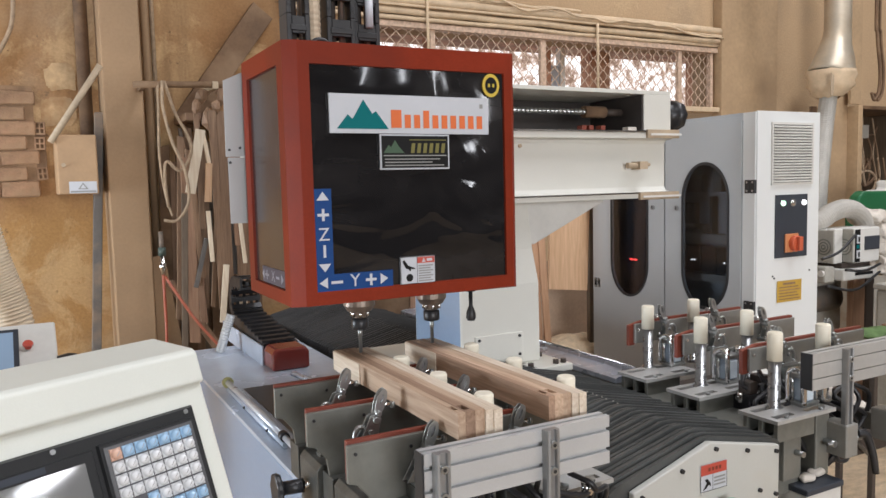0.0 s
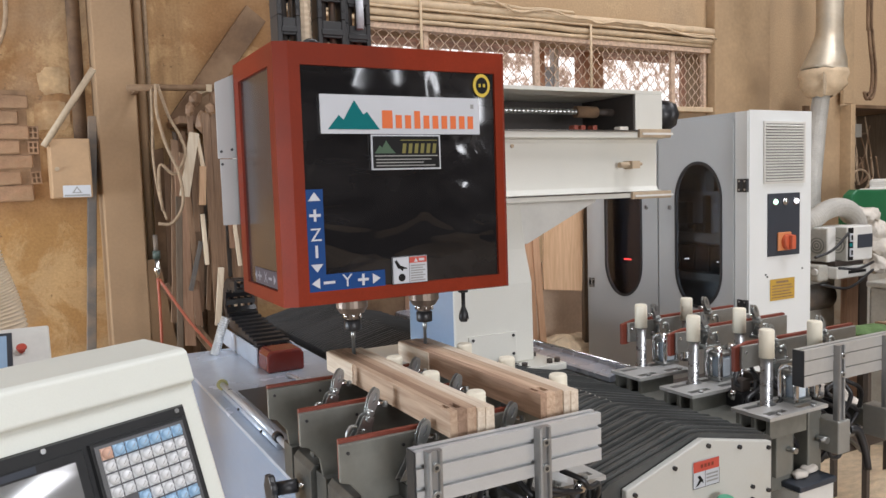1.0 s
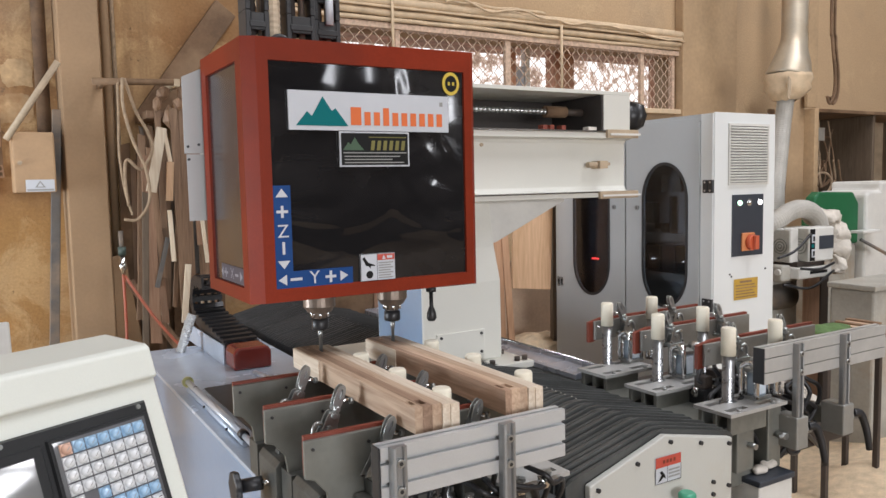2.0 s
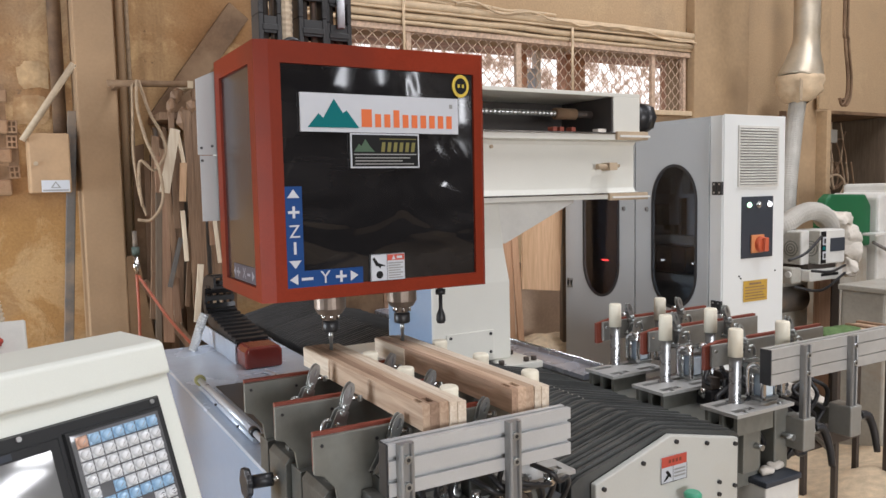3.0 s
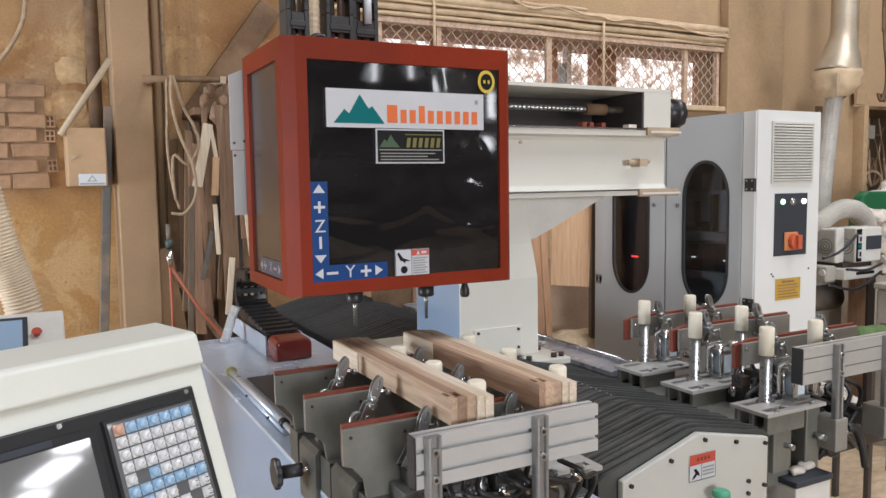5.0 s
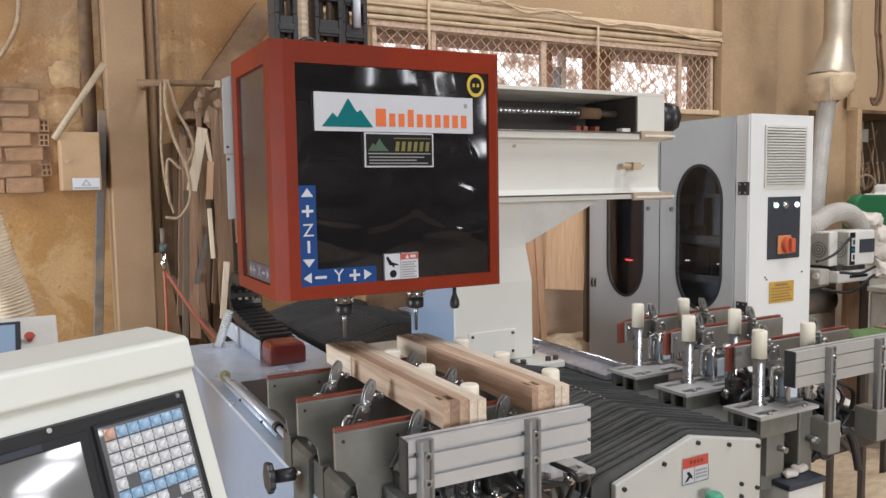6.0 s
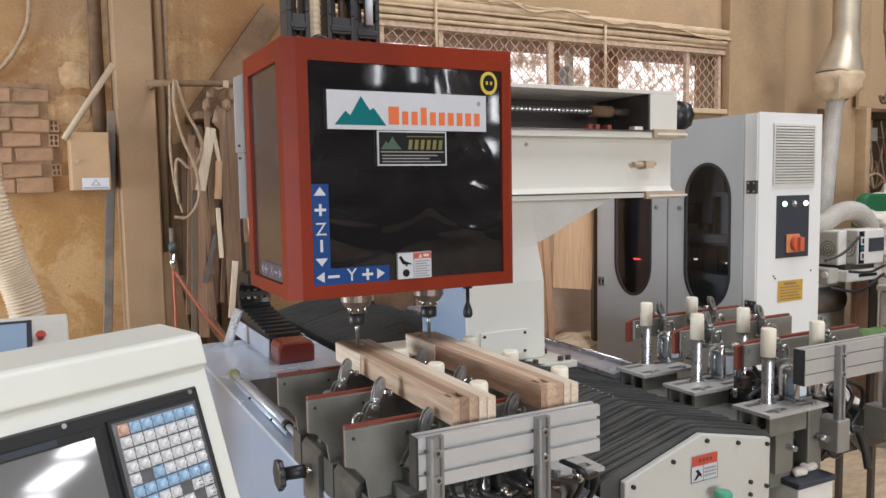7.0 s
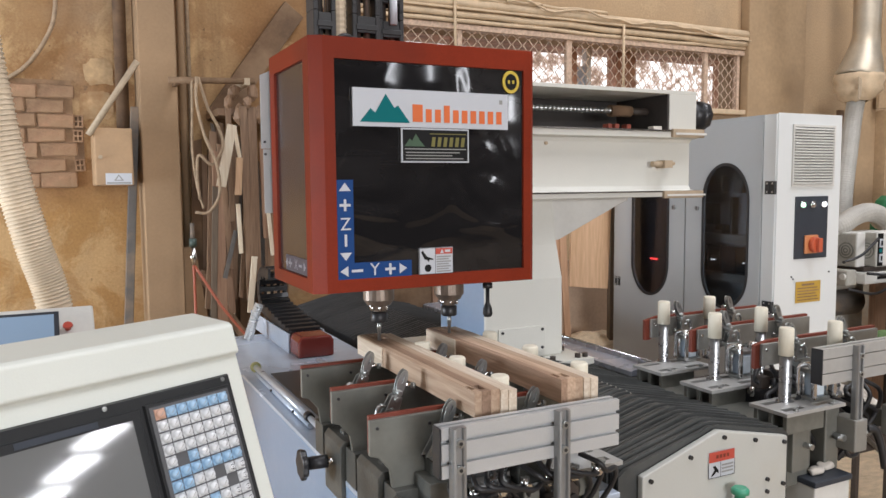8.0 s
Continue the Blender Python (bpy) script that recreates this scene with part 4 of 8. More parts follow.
# ---- the machine: bed, bellows, table ----
def bellows(name, y0, y1, parent, pitch, side=0.60, deep=0.968, material="rubber"):
    """Pleated roof-shaped cover over the guideway."""
    prof = [(1.165, side), (1.165, 0.872), (1.185, 0.885), (1.43, 0.945), (1.46, 0.945), (1.675, 0.900), (1.69, 0.888), (1.69, side)]
    cx, cz = 1.43, 0.70
    n = int((y1 - y0) / pitch)
    bm = B()
    rows = []
    for i in range(n):
        sag = 0.004 * noise.noise((i * pitch * 5, 1, 0)) + 0.0012 * ((i * 7) % 5 - 2)
        for f, k in ((0.0, 1.0), (0.62, 0.992), (0.74, deep), (0.90, deep)):
            y = y0 + (y1 - y0) * (i + f) / n
            rows.append([bm.verts.new((cx + (x - cx) * k, y, cz + (z - cz) * k + sag * (z > 0.8))) for x, z in prof])
    for row in rows:
        for v in row:
            v.co.z += 0.0016 * noise.noise(v.co * 55)
    for a, b in zip(rows, rows[1:]):
        for j in range(len(prof) - 1):
            bm.faces.new((a[j], b[j], b[j + 1], a[j + 1]))
    bm.faces.new(rows[0])
    bm.faces.new(rows[-1][::-1])
    return part(name, bm, material, parent, "black pleated way cover")


def machine_bed():
    m = thing("machine_bed", (1.44, 2.4, 0), "cream steel bed of a mortising machine with black bellows", "machine bed")
    bm = B()
    box(bm, 1.18, 1.675, 1.335, 3.9, 0.0, 0.60)
    box(bm, 1.25, 1.60, 1.5, 3.9, 0.60, 0.84)
    part("bed_casting", bm, "cream", m, bevel=0.006)
    bellows("bellows", 1.325, 2.18, m, 0.0195)
    bellows("bellows", 2.60, 3.9, m, 0.0155, deep=0.972, material="rubber_gloss")
    bm = B()
    prism(bm, [(1.215, 0.0), (1.215, 0.868), (1.438, 0.937), (1.664, 0.890), (1.664, 0.0)], 1, 1.305, 1.322)
    ep = part("end_plate", bm, "plate_cream", m, "cream end plate darkened for shade, with black screws", bevel=0.003)
    for x, z in ((1.236, 0.856), (1.350, 0.890), (1.452, 0.920), (1.552, 0.898), (1.650, 0.878), (1.650, 0.775), (1.650, 0.66), (1.236, 0.72), (1.596, 0.795), (1.596, 0.765)):
        rod("screw", (x, 1.299, z), (x, 1.306, z), 0.0052, "black", ep, n=10)
    bm = B()
    flat(bm, rect(1.405, 1.487, 0.829, 0.891), 1.3035, 0)
    flat(bm, rect(1.406, 1.486, 0.866, 0.890), 1.3030, 1)
    flat(bm, [(1.412, 0.833), (1.422, 0.836), (1.430, 0.843), (1.437, 0.838), (1.436, 0.846), (1.426, 0.858), (1.418, 0.856), (1.424, 0.848)], 1.3030, 2)
    for k in range(3):
        flat(bm, rect(1.446, 1.482, 0.838 + 0.008 * k, 0.842 + 0.008 * k), 1.3030, 3)
    for q in (rect(1.405, 1.487, 0.829, 0.8302), rect(1.405, 1.4062, 0.8302, 0.866), rect(1.4858, 1.487, 0.8302, 0.866), rect(1.442, 1.4432, 0.8302, 0.866)):
        flat(bm, q, 1.3030, 2)
    for k in range(4):
        flat(bm, rect(1.428 + 0.011 * k, 1.435 + 0.011 * k, 0.874, 0.882), 1.3025, 4)
    part("warning_label", bm, ["label_white", "label_red", "label_black", "label_grey", "redboard"], ep)
    bm = B()
    tube(bm, [(1.47, 1.27, 0.760), (1.47, 1.27, 0.795), (1.47, 1.27, 0.797), (1.47, 1.27, 0.806), (1.47, 1.27, 0.811)], [0.012, 0.012, 0.020, 0.020, 0.015], 20)
    part("push_button", bm, "button_green", m, "pale green mushroom button")
    boxpart("button_bracket", 1.44, 1.50, 1.24, 1.304, 0.745, 0.760, "dark_pipe", m)
    # right-hand guide rail
    bm = B()
    prism(bm, [(1.765, 0.868), (1.765, 0.884), (1.775, 0.888), (1.842, 0.893), (1.846, 0.904), (1.858, 0.904), (1.858, 0.868)], 1, 1.99, 3.9)
    part("guide_rail", bm, "guide_steel", m, "bright steel guide rail", bevel=0.001)
    rod("rail_lip", (1.852, 1.99, 0.9065), (1.852, 3.9, 0.9065), 0.004, "chrome", m)
    bm = B()
    box(bm, 1.70, 1.88, 1.405, 3.9, 0.70, 0.865)
    box(bm, 1.80, 1.96, 1.56, 2.14, 0.0, 0.70)
    part("side_way", bm, "plate_steel", m, bevel=0.004)
    boxpart("valve_tray", 1.90, 2.42, 1.46, 2.20, 0.71, 0.76, "dark_pipe", m, "dark steel tray under the clamps")


machine_bed()


def wood_chips():
    """Pale dashes laid along the ridge of the pleated cover, added for the bright specks there."""
    rnd = random.Random(31)
    bm = B()
    for k in range(9):
        x, y, ln = 1.449 + rnd.uniform(-0.003, 0.003), 1.62 + 0.021 * k + rnd.uniform(-0.003, 0.003), 0.009
        zr = 0.9470 - (0.24 * max(0.0, 1.43 - x) + 0.21 * max(0.0, x - 1.46))
        m = Matrix.Translation((x, y, zr)) @ Matrix.Rotation(1.2 + rnd.uniform(-0.2, 0.2), 4, "Z") @ Matrix.Diagonal((ln, 0.0022, 0.0012, 1))
        bmesh.ops.create_cube(bm, size=1.0, matrix=m)
    part("wood_chips", bm, "dusty_grey", tags=("pale wood chips caught along the black bellows", "wood chips", "", "stuff"))


wood_chips()


def left_table():
    t = thing("side_table", (0.88, 2.4, 0), "pale glossy steel table along the machine bed", "machine table")
    bm = B()
    box(bm, 0.655, 1.15, 1.30, 3.40, 0.838, 0.850)
    part("top_sheet", bm, "sheet", t, bevel=0.002)
    bm = B()
    box(bm, 0.655, 0.672, 1.30, 3.40, 0.0, 0.838)
    part("side_panel", bm, "panel_blue", t, "pale blue glossy side panel", bevel=0.002)
    boxpart("front_panel", 0.672, 1.15, 1.30, 1.32, 0.0, 0.838, "cast_steel", t, "dull grey front panel")
    boxpart("deck_plate", 0.742, 1.148, 1.322, 2.66, 0.8504, 0.854, "deck_grey", t, "dark grey steel deck plate", bevel=0.001)
    # rail along the edge
    r = thing("edge_rod", (0.688, 2.3, 0.85), "chrome guide rod with black end collar along the table edge", "guide rod")
    rod("rod", (0.688, 2.03, 0.885), (0.688, 2.64, 0.885), 0.0095, "rod_bright", r, n=20)
    rod("lower_rail", (0.690, 2.01, 0.862), (0.690, 2.64, 0.862), 0.009, "sheet", r)
    rod("collar", (0.688, 2.006, 0.884), (0.688, 2.03, 0.884), 0.0130, "black", r)
    rod("end_cap", (0.688, 2.64, 0.885), (0.688, 2.652, 0.885), 0.018, "pale_cap", r)
    rod("piston_rod", (0.686, 1.80, 0.880), (0.688, 2.006, 0.883), 0.0080, "rod_bright", r)
    for y in (2.15, 2.40):
        rod("screw", (0.676, y, 0.864), (0.682, y, 0.864), 0.004, "black", r, n=8)
    rod("short_rod", (0.942, 2.76, 0.858), (0.962, 2.60, 0.858), 0.008, "rod_bright", tags=("short chrome rod lying on the table", "rod"))


left_table()


def cable_chain():
    c = thing("cable_chain", (0.96, 3.1, 0.85), "black cable chain in a tray with a red end cover", "cable chain")
    bm = B()
    prism(bm, [(0.892, 0.850), (1.032, 0.850), (1.032, 0.912), (1.020, 0.932), (0.904, 0.932), (0.892, 0.912)], 1, 2.835, 2.96)
    part("end_cover", bm, "redcap", c, "glossy dark red end cover", bevel=0.011, segs=4)
    bm = B()
    box(bm, 0.887, 0.892, 2.96, 3.62, 0.85, 0.925)
    box(bm, 1.028, 1.033, 2.96, 3.62, 0.85, 0.93)
    part("tray", bm, "sheet", c, "bright steel tray side")
    # links along the tray and round the loop
    path = [Vector((0.96, 2.974 + 0.056 * k, 0.908 + 0.006 * k)) for k in range(9)]
    yc, zc, rr = path[-1].y, 0.954 + 0.085, 0.085
    path += [Vector((0.96, yc + rr * math.sin(a), zc - rr * math.cos(a))) for a in [0.62 * k for k in range(1, 6)]]
    path += [Vector((0.96, yc - 0.056 * k, zc + rr)) for k in range(1, 3)]
    for a, b in zip(path, path[1:]):
        way = (b - a).normalized()
        up = Vector((1, 0, 0)).cross(way)
        bm = B()

        def blk(x0, x1, s0, s1, u0, u1):
            vs = [bm.verts.new(Vector((0.96 + x, 0, 0)) + Vector((0, a.y, a.z)) + way * s + up * u) for x in (x0, x1) for s in (s0, s1) for u in (u0, u1)]
            for f in ((0, 1, 3, 2), (4, 6, 7, 5), (0, 4, 5, 1), (2, 3, 7, 6), (0, 2, 6, 4), (1, 5, 7, 3)):
                bm.faces.new([vs[i] for i in f])
        blk(-0.062, -0.052, 0.0, 0.058, -0.022, 0.022)
        blk(0.052, 0.062, 0.0, 0.058, -0.022, 0.022)
        blk(-0.064, 0.064, 0.014, 0.036, 0.018, 0.030)
        blk(-0.062, 0.062, 0.014, 0.036, -0.024, -0.016)
        part("link", bm, "black", c)
    bm = B()
    for k in range(3):
        tube(bm, [p + Vector((-0.03 + 0.03 * k, 0, -0.002)) for p in path], 0.008, 6)
    part("cables", bm, "black", c)
    bm = B()
    tube(bm, curve_pts([(0.80, 3.30, 0.851), (0.815, 3.30, 0.89), (0.835, 3.30, 0.95), (0.855, 3.30, 1.0)], 34), 0.02, 12, ridge=0.16)
    part("metal_conduit", bm, "alu", c, "bright ribbed metal conduit")



cable_chain()


# ---- work holding ----
PLATE_Y = (1.373, 1.596, 1.822)


def oval(cx, cz, w, h, n=16):
    pts = []
    for k in range(n):
        a = 2 * math.pi * k / n
        pts.append((cx + w * math.cos(a), cz + (h - w) * (1 if math.sin(a) > 0 else -1) * (abs(math.sin(a)) > 1e-6) + w * math.sin(a)))
    return pts


def toggle_clamp(x, y, z, s, group, lever=True):
    """A bright clamp: foot with nuts, forked linkage and a slotted pressing arm; s is the side that it pushes to."""
    c = thing("toggle_clamp", (x, y, z), "bright steel toggle clamp with slotted pressing arm", "clamp", group)
    boxpart("foot", x - (0.034 if lever else 0.012), x + 0.030, y - 0.018, y + 0.018, z, z + 0.008, "worn_chrome", c, bevel=0.001)
    for d in (-0.0105, 0.0075):
        bm = B()
        prism(bm, [(x - 0.026, z + 0.008), (x + 0.018, z + 0.008), (x + s * 0.008 + 0.013, z + 0.032), (x + s * 0.016 + 0.011, z + 0.052), (x + s * 0.018, z + 0.064), (x + s * 0.012 - 0.010, z + 0.058), (x + s * 0.004 - 0.014, z + 0.034)], 1, y + d, y + d + 0.003)
        part("cheek", bm, "worn_chrome", c, bevel=0.001, segs=1)
    m = Matrix.Translation((x + s * 0.027, y, z + 0.083)) @ Matrix.Rotation(s * 0.36, 4, "Y")
    outer = [(0.0105 * math.cos(a) * (1.0 + 0.12 * math.sin(a)), 0.029 * math.sin(a)) for a in [2 * math.pi * k / 20 for k in range(20)]]
    inner = [(0.0034 * math.cos(a), 0.010 + 0.011 * math.sin(a)) for a in [2 * math.pi * k / 20 for k in range(20)]]
    for d0, d1 in ((-0.0075, -0.0035), (0.0035, 0.0075)):
        bm = B()
        rings = [[bm.verts.new(m @ Vector((p[0], d, p[1]))) for p in pl] for d, pl in ((d0, outer), (d1, outer), (d1, inner), (d0, inner))]
        for i in range(4):
            a, b = rings[i], rings[(i + 1) % 4]
            for k in range(20):
                bm.faces.new((a[k], a[(k + 1) % 20], b[(k + 1) % 20], b[k])).smooth = i % 2 == 0
        part("arm", bm, "worn_chrome", c)
    bm = B()
    tube(bm, [m @ Vector((0, -0.0034, 0.010)), m @ Vector((0, 0.0034, 0.010))], 0.0075, 12)
    part("arm_core", bm, "post_steel", c)
    for dx, dz, r in ((0.014, 0.052, 0.0068), (0.020, 0.064, 0.0060), (0.002, 0.030, 0.0055)):
        bm = B()
        tube(bm, [(x + s * dx, y - 0.016, z + dz), (x + s * dx, y - 0.0145, z + dz), (x + s * dx, y + 0.0145, z + dz), (x + s * dx, y + 0.016, z + dz)], [r * 0.7, r, r, r * 0.7], 12)
        part("pivot", bm, "worn_chrome", c)
    rod("spindle", (x + s * 0.030, y, z + 0.078), (x + s * 0.056, y, z + 0.074), 0.0042, "chrome", c)
    rod("pad", (x + s * 0.052, y, z + 0.0745), (x + s * 0.0585, y, z + 0.0735), 0.0065, "worn_chrome", c)
    if lever:
        bm = B()
        tube(bm, curve_pts([(x - s * 0.008, y, z + 0.036), (x - s * 0.020, y - 0.002, z + 0.040), (x - s * 0.028, y - 0.004, z + 0.030), (x - s * 0.030, y - 0.004, z + 0.010)], 12), 0.0048, 8)
        part("link_lever", bm, "worn_chrome", c)
    for dx, dy in ((-0.026 if lever else -0.006, -0.012), (0.022, -0.012), (-0.026 if lever else -0.006, 0.012), (0.022, 0.012)):
        rod("bolt", (x + dx, y + dy, z + 0.008), (x + dx, y + dy, z + 0.016), 0.0055, "chrome", c, n=6)
    return c


def stop_post(x, y, z0, z1, cap, r, group):
    p = thing("stop_post", (x, y, z0), "steel stop post with ivory nylon sleeve", "stop post", group)
    bm = B()
    tube(bm, [(x, y, z0), (x, y, z0 + 0.012), (x, y, z0 + 0.0121), (x, y, z1 - cap)], [r * 1.2, r * 1.2, r * 0.82, r * 0.82], 18)
    part("rod", bm, "post_steel", p)
    bm = B()
    tube(bm, [(x, y, z1 - cap), (x, y, z1 - 0.004), (x, y, z1)], [r, r, r * 0.86], 20)
    tube(bm, [(x, y, z1), (x, y, z1 + 0.0005)], [r * 0.3, r * 0.3], 12)
    part("sleeve", bm, "ivory", p)
    return p


def profile_rail(x0, x1, y0, y1, z0, z1, group, brackets, label, material="alu", slots=True):
    """A slotted aluminium profile along x with its brackets: wide slots, or narrow ones."""
    r = thing("profile_rail", ((x0 + x1) / 2, y0, z0), label, "aluminium profile", group)
    bm = B()
    zs = [z0, z0 + (0.255 if slots else 0.30) * (z1 - z0), z0 + (0.345 if slots else 0.325) * (z1 - z0), z0 + (0.675 if slots else 0.70) * (z1 - z0), z0 + (0.765 if slots else 0.725) * (z1 - z0), z1]
    s = 0.010
    ym = (y0 + y1) / 2
    poly = [(y0, zs[0]), (y1, zs[0]), (y1, zs[1]), (y1 - s, zs[1]), (y1 - s, zs[2]), (y1, zs[2]), (y1, zs[3]), (y1 - s, zs[3]), (y1 - s, zs[4]), (y1, zs[4]), (y1, zs[5]),
            (ym + 0.004, zs[5]), (ym + 0.004, zs[5] - 0.007), (ym - 0.004, zs[5] - 0.007), (ym - 0.004, zs[5]), (y0, zs[5]),
            (y0, zs[4]), (y0 + s, zs[4]), (y0 + s, zs[3]), (y0, zs[3]), (y0, zs[2]), (y0 + s, zs[2]), (y0 + s, zs[1]), (y0, zs[1])]
    prism(bm, poly, 0, x0, x1)
    part("profile", bm, material, r)
    boxpart("end_cap", x0 - 0.004, x0, y0, y1, z0, z1, "black", r, "black end cap")
    for bx, zb in brackets:
        bm = B()
        # channel with rounded shoulders
        pl = [(bx - 0.014, y0 - 0.0005), (bx - 0.014, y0 - 0.013), (bx - 0.012, y0 - 0.017), (bx - 0.0085, y0 - 0.018), (bx - 0.0065, y0 - 0.0165), (bx - 0.006, y0 - 0.011),
              (bx + 0.006, y0 - 0.011), (bx + 0.0065, y0 - 0.0165), (bx + 0.0085, y0 - 0.018), (bx + 0.012, y0 - 0.017), (bx + 0.014, y0 - 0.013), (bx + 0.014, y0 - 0.0005)]
        prism(bm, pl, 2, zb, z1 + 0.001)
        br = part("bracket", bm, "bracket_steel", r, "bright rounded steel bracket")
        for f in (0.2, 0.72):
            z = z0 + (z1 - z0) * f
            rod("bolt", (bx, y0 - 0.0195, z), (bx, y0 - 0.011, z), 0.0072, "worn_chrome", br, n=14)
            rod("bolt_socket", (bx, y0 - 0.0202, z), (bx, y0 - 0.0195, z), 0.0038, "black", br, n=6)
    return r


def base_plate(x0, x1, y0, y1, z, group):
    """A slotted foot plate with the block under it."""
    b = thing("foot_plate", ((x0 + x1) / 2, (y0 + y1) / 2, z - 0.1), "grey slotted steel foot plate on a pocketed channel", "foot plate", group)
    bm = B()
    ym = (y0 + y1) / 2
    w = (x1 - x0)
    zs = (z - 0.009, z)
    xm = (x0 + x1) / 2
    xs = [x0, x0 + 0.018, xm - 0.022, xm + 0.022, x1 - 0.018, x1]
    ys = [y0, y0 + 0.018, y0 + 0.038, y1 - 0.038, y1 - 0.018, y1]
    for i in range(5):
        for j in range(5):
            if not (i in (1, 3) and j in (1, 3)):
                box(bm, xs[i], xs[i + 1], ys[j], ys[j + 1], *zs)
    bmesh.ops.remove_doubles(bm, verts=bm.verts[:], dist=1e-5)
    part("plate", bm, "plate_light", b)
    # channel under the plate, its two pockets open to the side
    bm = B()
    a, c, zb, zt = x0 + 0.010, x1 - 0.075, z - 0.058, z - 0.009
    for ya, yb in ((y0 + 0.008, y0 + 0.020), (ym - 0.006, ym + 0.006), (y1 - 0.020, y1 - 0.008)):
        box(bm, a, c, ya, yb, zb, zt)
    box(bm, a, c, y0 + 0.020, y1 - 0.020, zb, zb + 0.008)
    part("channel", bm, "plate_steel", b, "grey channel with open pockets", bevel=0.001)
    # dark blocks stand in for the shade deep in the pockets
    bm = B()
    box(bm, a + 0.045, c - 0.004, y0 + 0.021, ym - 0.007, zb + 0.009, zt)
    box(bm, a + 0.045, c - 0.004, ym + 0.007, y1 - 0.021, zb + 0.009, zt)
    part("pocket_shade", bm, "dark", b)
    bm = B()
    box(bm, x0 + 0.05, x0 + 0.112, y0 + 0.02, y1 - 0.02, z - 0.17, z - 0.055)
    part("lower_block", bm, "plate_steel", b, bevel=0.003)
    rod("adjusting_rod", (x0 + 0.095, y0 - 0.004, z - 0.10), (x0 + 0.095, y0 + 0.022, z - 0.10), 0.008, "worn_chrome", b, n=8)
    for dx in (0.045, w - 0.045):
        rod("bolt", (x0 + dx, y0 + 0.011, z), (x0 + dx, y0 + 0.011, z + 0.007), 0.007, "worn_chrome", b, n=6)
    return b


def left_station():
    g = "left clamping station"
    for y in PLATE_Y:
        p = thing("support_plate", (0.8, y, 0.85), "grey steel support plate faced with red fibre board", "support plate", g)
        bm = B()
        prism(bm, [(0.612, 0.998), (0.612, 1.066), (1.10, 1.066), (1.10, 0.97), (0.735, 0.962), (0.70, 0.87), (0.665, 0.87), (0.652, 0.965), (0.630, 0.992)], 1, y - 0.010, y)
        part("plate", bm, "plate_steel", p, bevel=0.0015)
        bm = B()
        prism(bm, [(0.615, 1.0), (0.615, 1.072), (1.105, 1.072), (1.105, 1.0)], 1, y, y + 0.010)
        part("facing", bm, "redboard", p, "red fibre facing board")
        for x, z in ((0.627, 1.05), (0.735, 1.045), (0.72, 0.985)):
            rod("screw", (x, y - 0.013, z), (x, y - 0.009, z), 0.0032, "black", p, n=8)
        boxpart("stem", 0.655, 0.715, y - 0.03, y + 0.03, 0.85, 0.93, "cast_steel", p, bevel=0.0015)
        boxpart("guide_block", 0.728, 0.79, y - 0.035, y - 0.012, 0.90, 0.972, "cast_steel", p, bevel=0.0015)
    k = 0
    for dx in (0.0, 0.19):
        for y in (1.318, 1.511, 1.705):
            if y < 1.4:
                boxpart("clamp_block", 0.722 + dx, 0.778 + dx, y + 0.004, y + 0.042, 0.90, 0.982, "cast_steel", tags=("grey steel block carrying a toggle clamp", "clamp block", g), bevel=0.002)
                toggle_clamp(0.736 + dx, y + 0.022, 0.982, 1, g, False)
            else:
                toggle_clamp(0.712 + dx, y, 1.006, 1, g)
    for x, ys in ((0.888, (1.356, 1.540, 1.722)), (1.093, (1.37, 1.56, 1.75))):
        for y in ys:
            stop_post(x, y, 0.90, 1.122, 0.075, 0.0188, g)
    profile_rail(0.690, 1.078, 1.220, 1.250, 0.990, 1.081, g, ((0.718, 0.86), (0.938, 0.86)), "slotted aluminium profile bolted to steel brackets")
    base_plate(0.98, 1.135, 1.275, 1.385, 0.93, g)
    base_plate(0.80, 0.955, 1.30, 1.40, 0.90, g)
    b = thing("station_base", (0.86, 1.6, 0.85), "dark steel base block under the clamps", "base block", g)
    for q in ((0.78, 0.84, 1.28, 1.90, 0.851, 0.90), (1.0, 1.06, 1.40, 1.90, 0.851, 0.90)):
        boxpart("rail", *q, "plate_steel", b, bevel=0.003)
    for y in (1.46, 1.69):
        bm = B()
        prism(bm, [(0.656, 0.80), (0.69, 0.80), (0.715, 0.95), (0.70, 0.966), (0.668, 0.945)], 1, y - 0.012, y + 0.012)
        part("rib", bm, "cast_steel", b, bevel=0.0015)
    for ya, yb, zt in ((1.632, 1.748, 0.938), (1.41, 1.53, 0.945)):
        bm = B()
        prism(bm, [(0.645, 0.80), (0.715, 0.80), (0.715, zt - 0.03), (0.685, zt), (0.655, zt), (0.645, zt - 0.012)], 1, ya, yb)
        part("casting", bm, "cast_steel", b, "grey chamfered casting", bevel=0.0015)
    bm = B()
    prism(bm, [(0.655, 0.80), (0.74, 0.80), (0.74, 0.865), (0.655, 0.925), (0.64, 0.915)], 1, 1.275, 1.345)
    part("front_lug", bm, "cast_steel", b, bevel=0.002)
    bm = B()
    prism(bm, [(0.7, 0.86), (0.745, 0.86), (0.745, 0.955), (0.7, 0.955)], 1, 1.29, 1.36)
    part("rear_lug", bm, "cast_steel", b, bevel=0.002)
    # hand knob at the side
    kn = thing("hand_knob", (0.60, 1.72, 0.865), "black plastic scalloped hand knob on a steel shaft", "hand knob", g)
    bm = B()
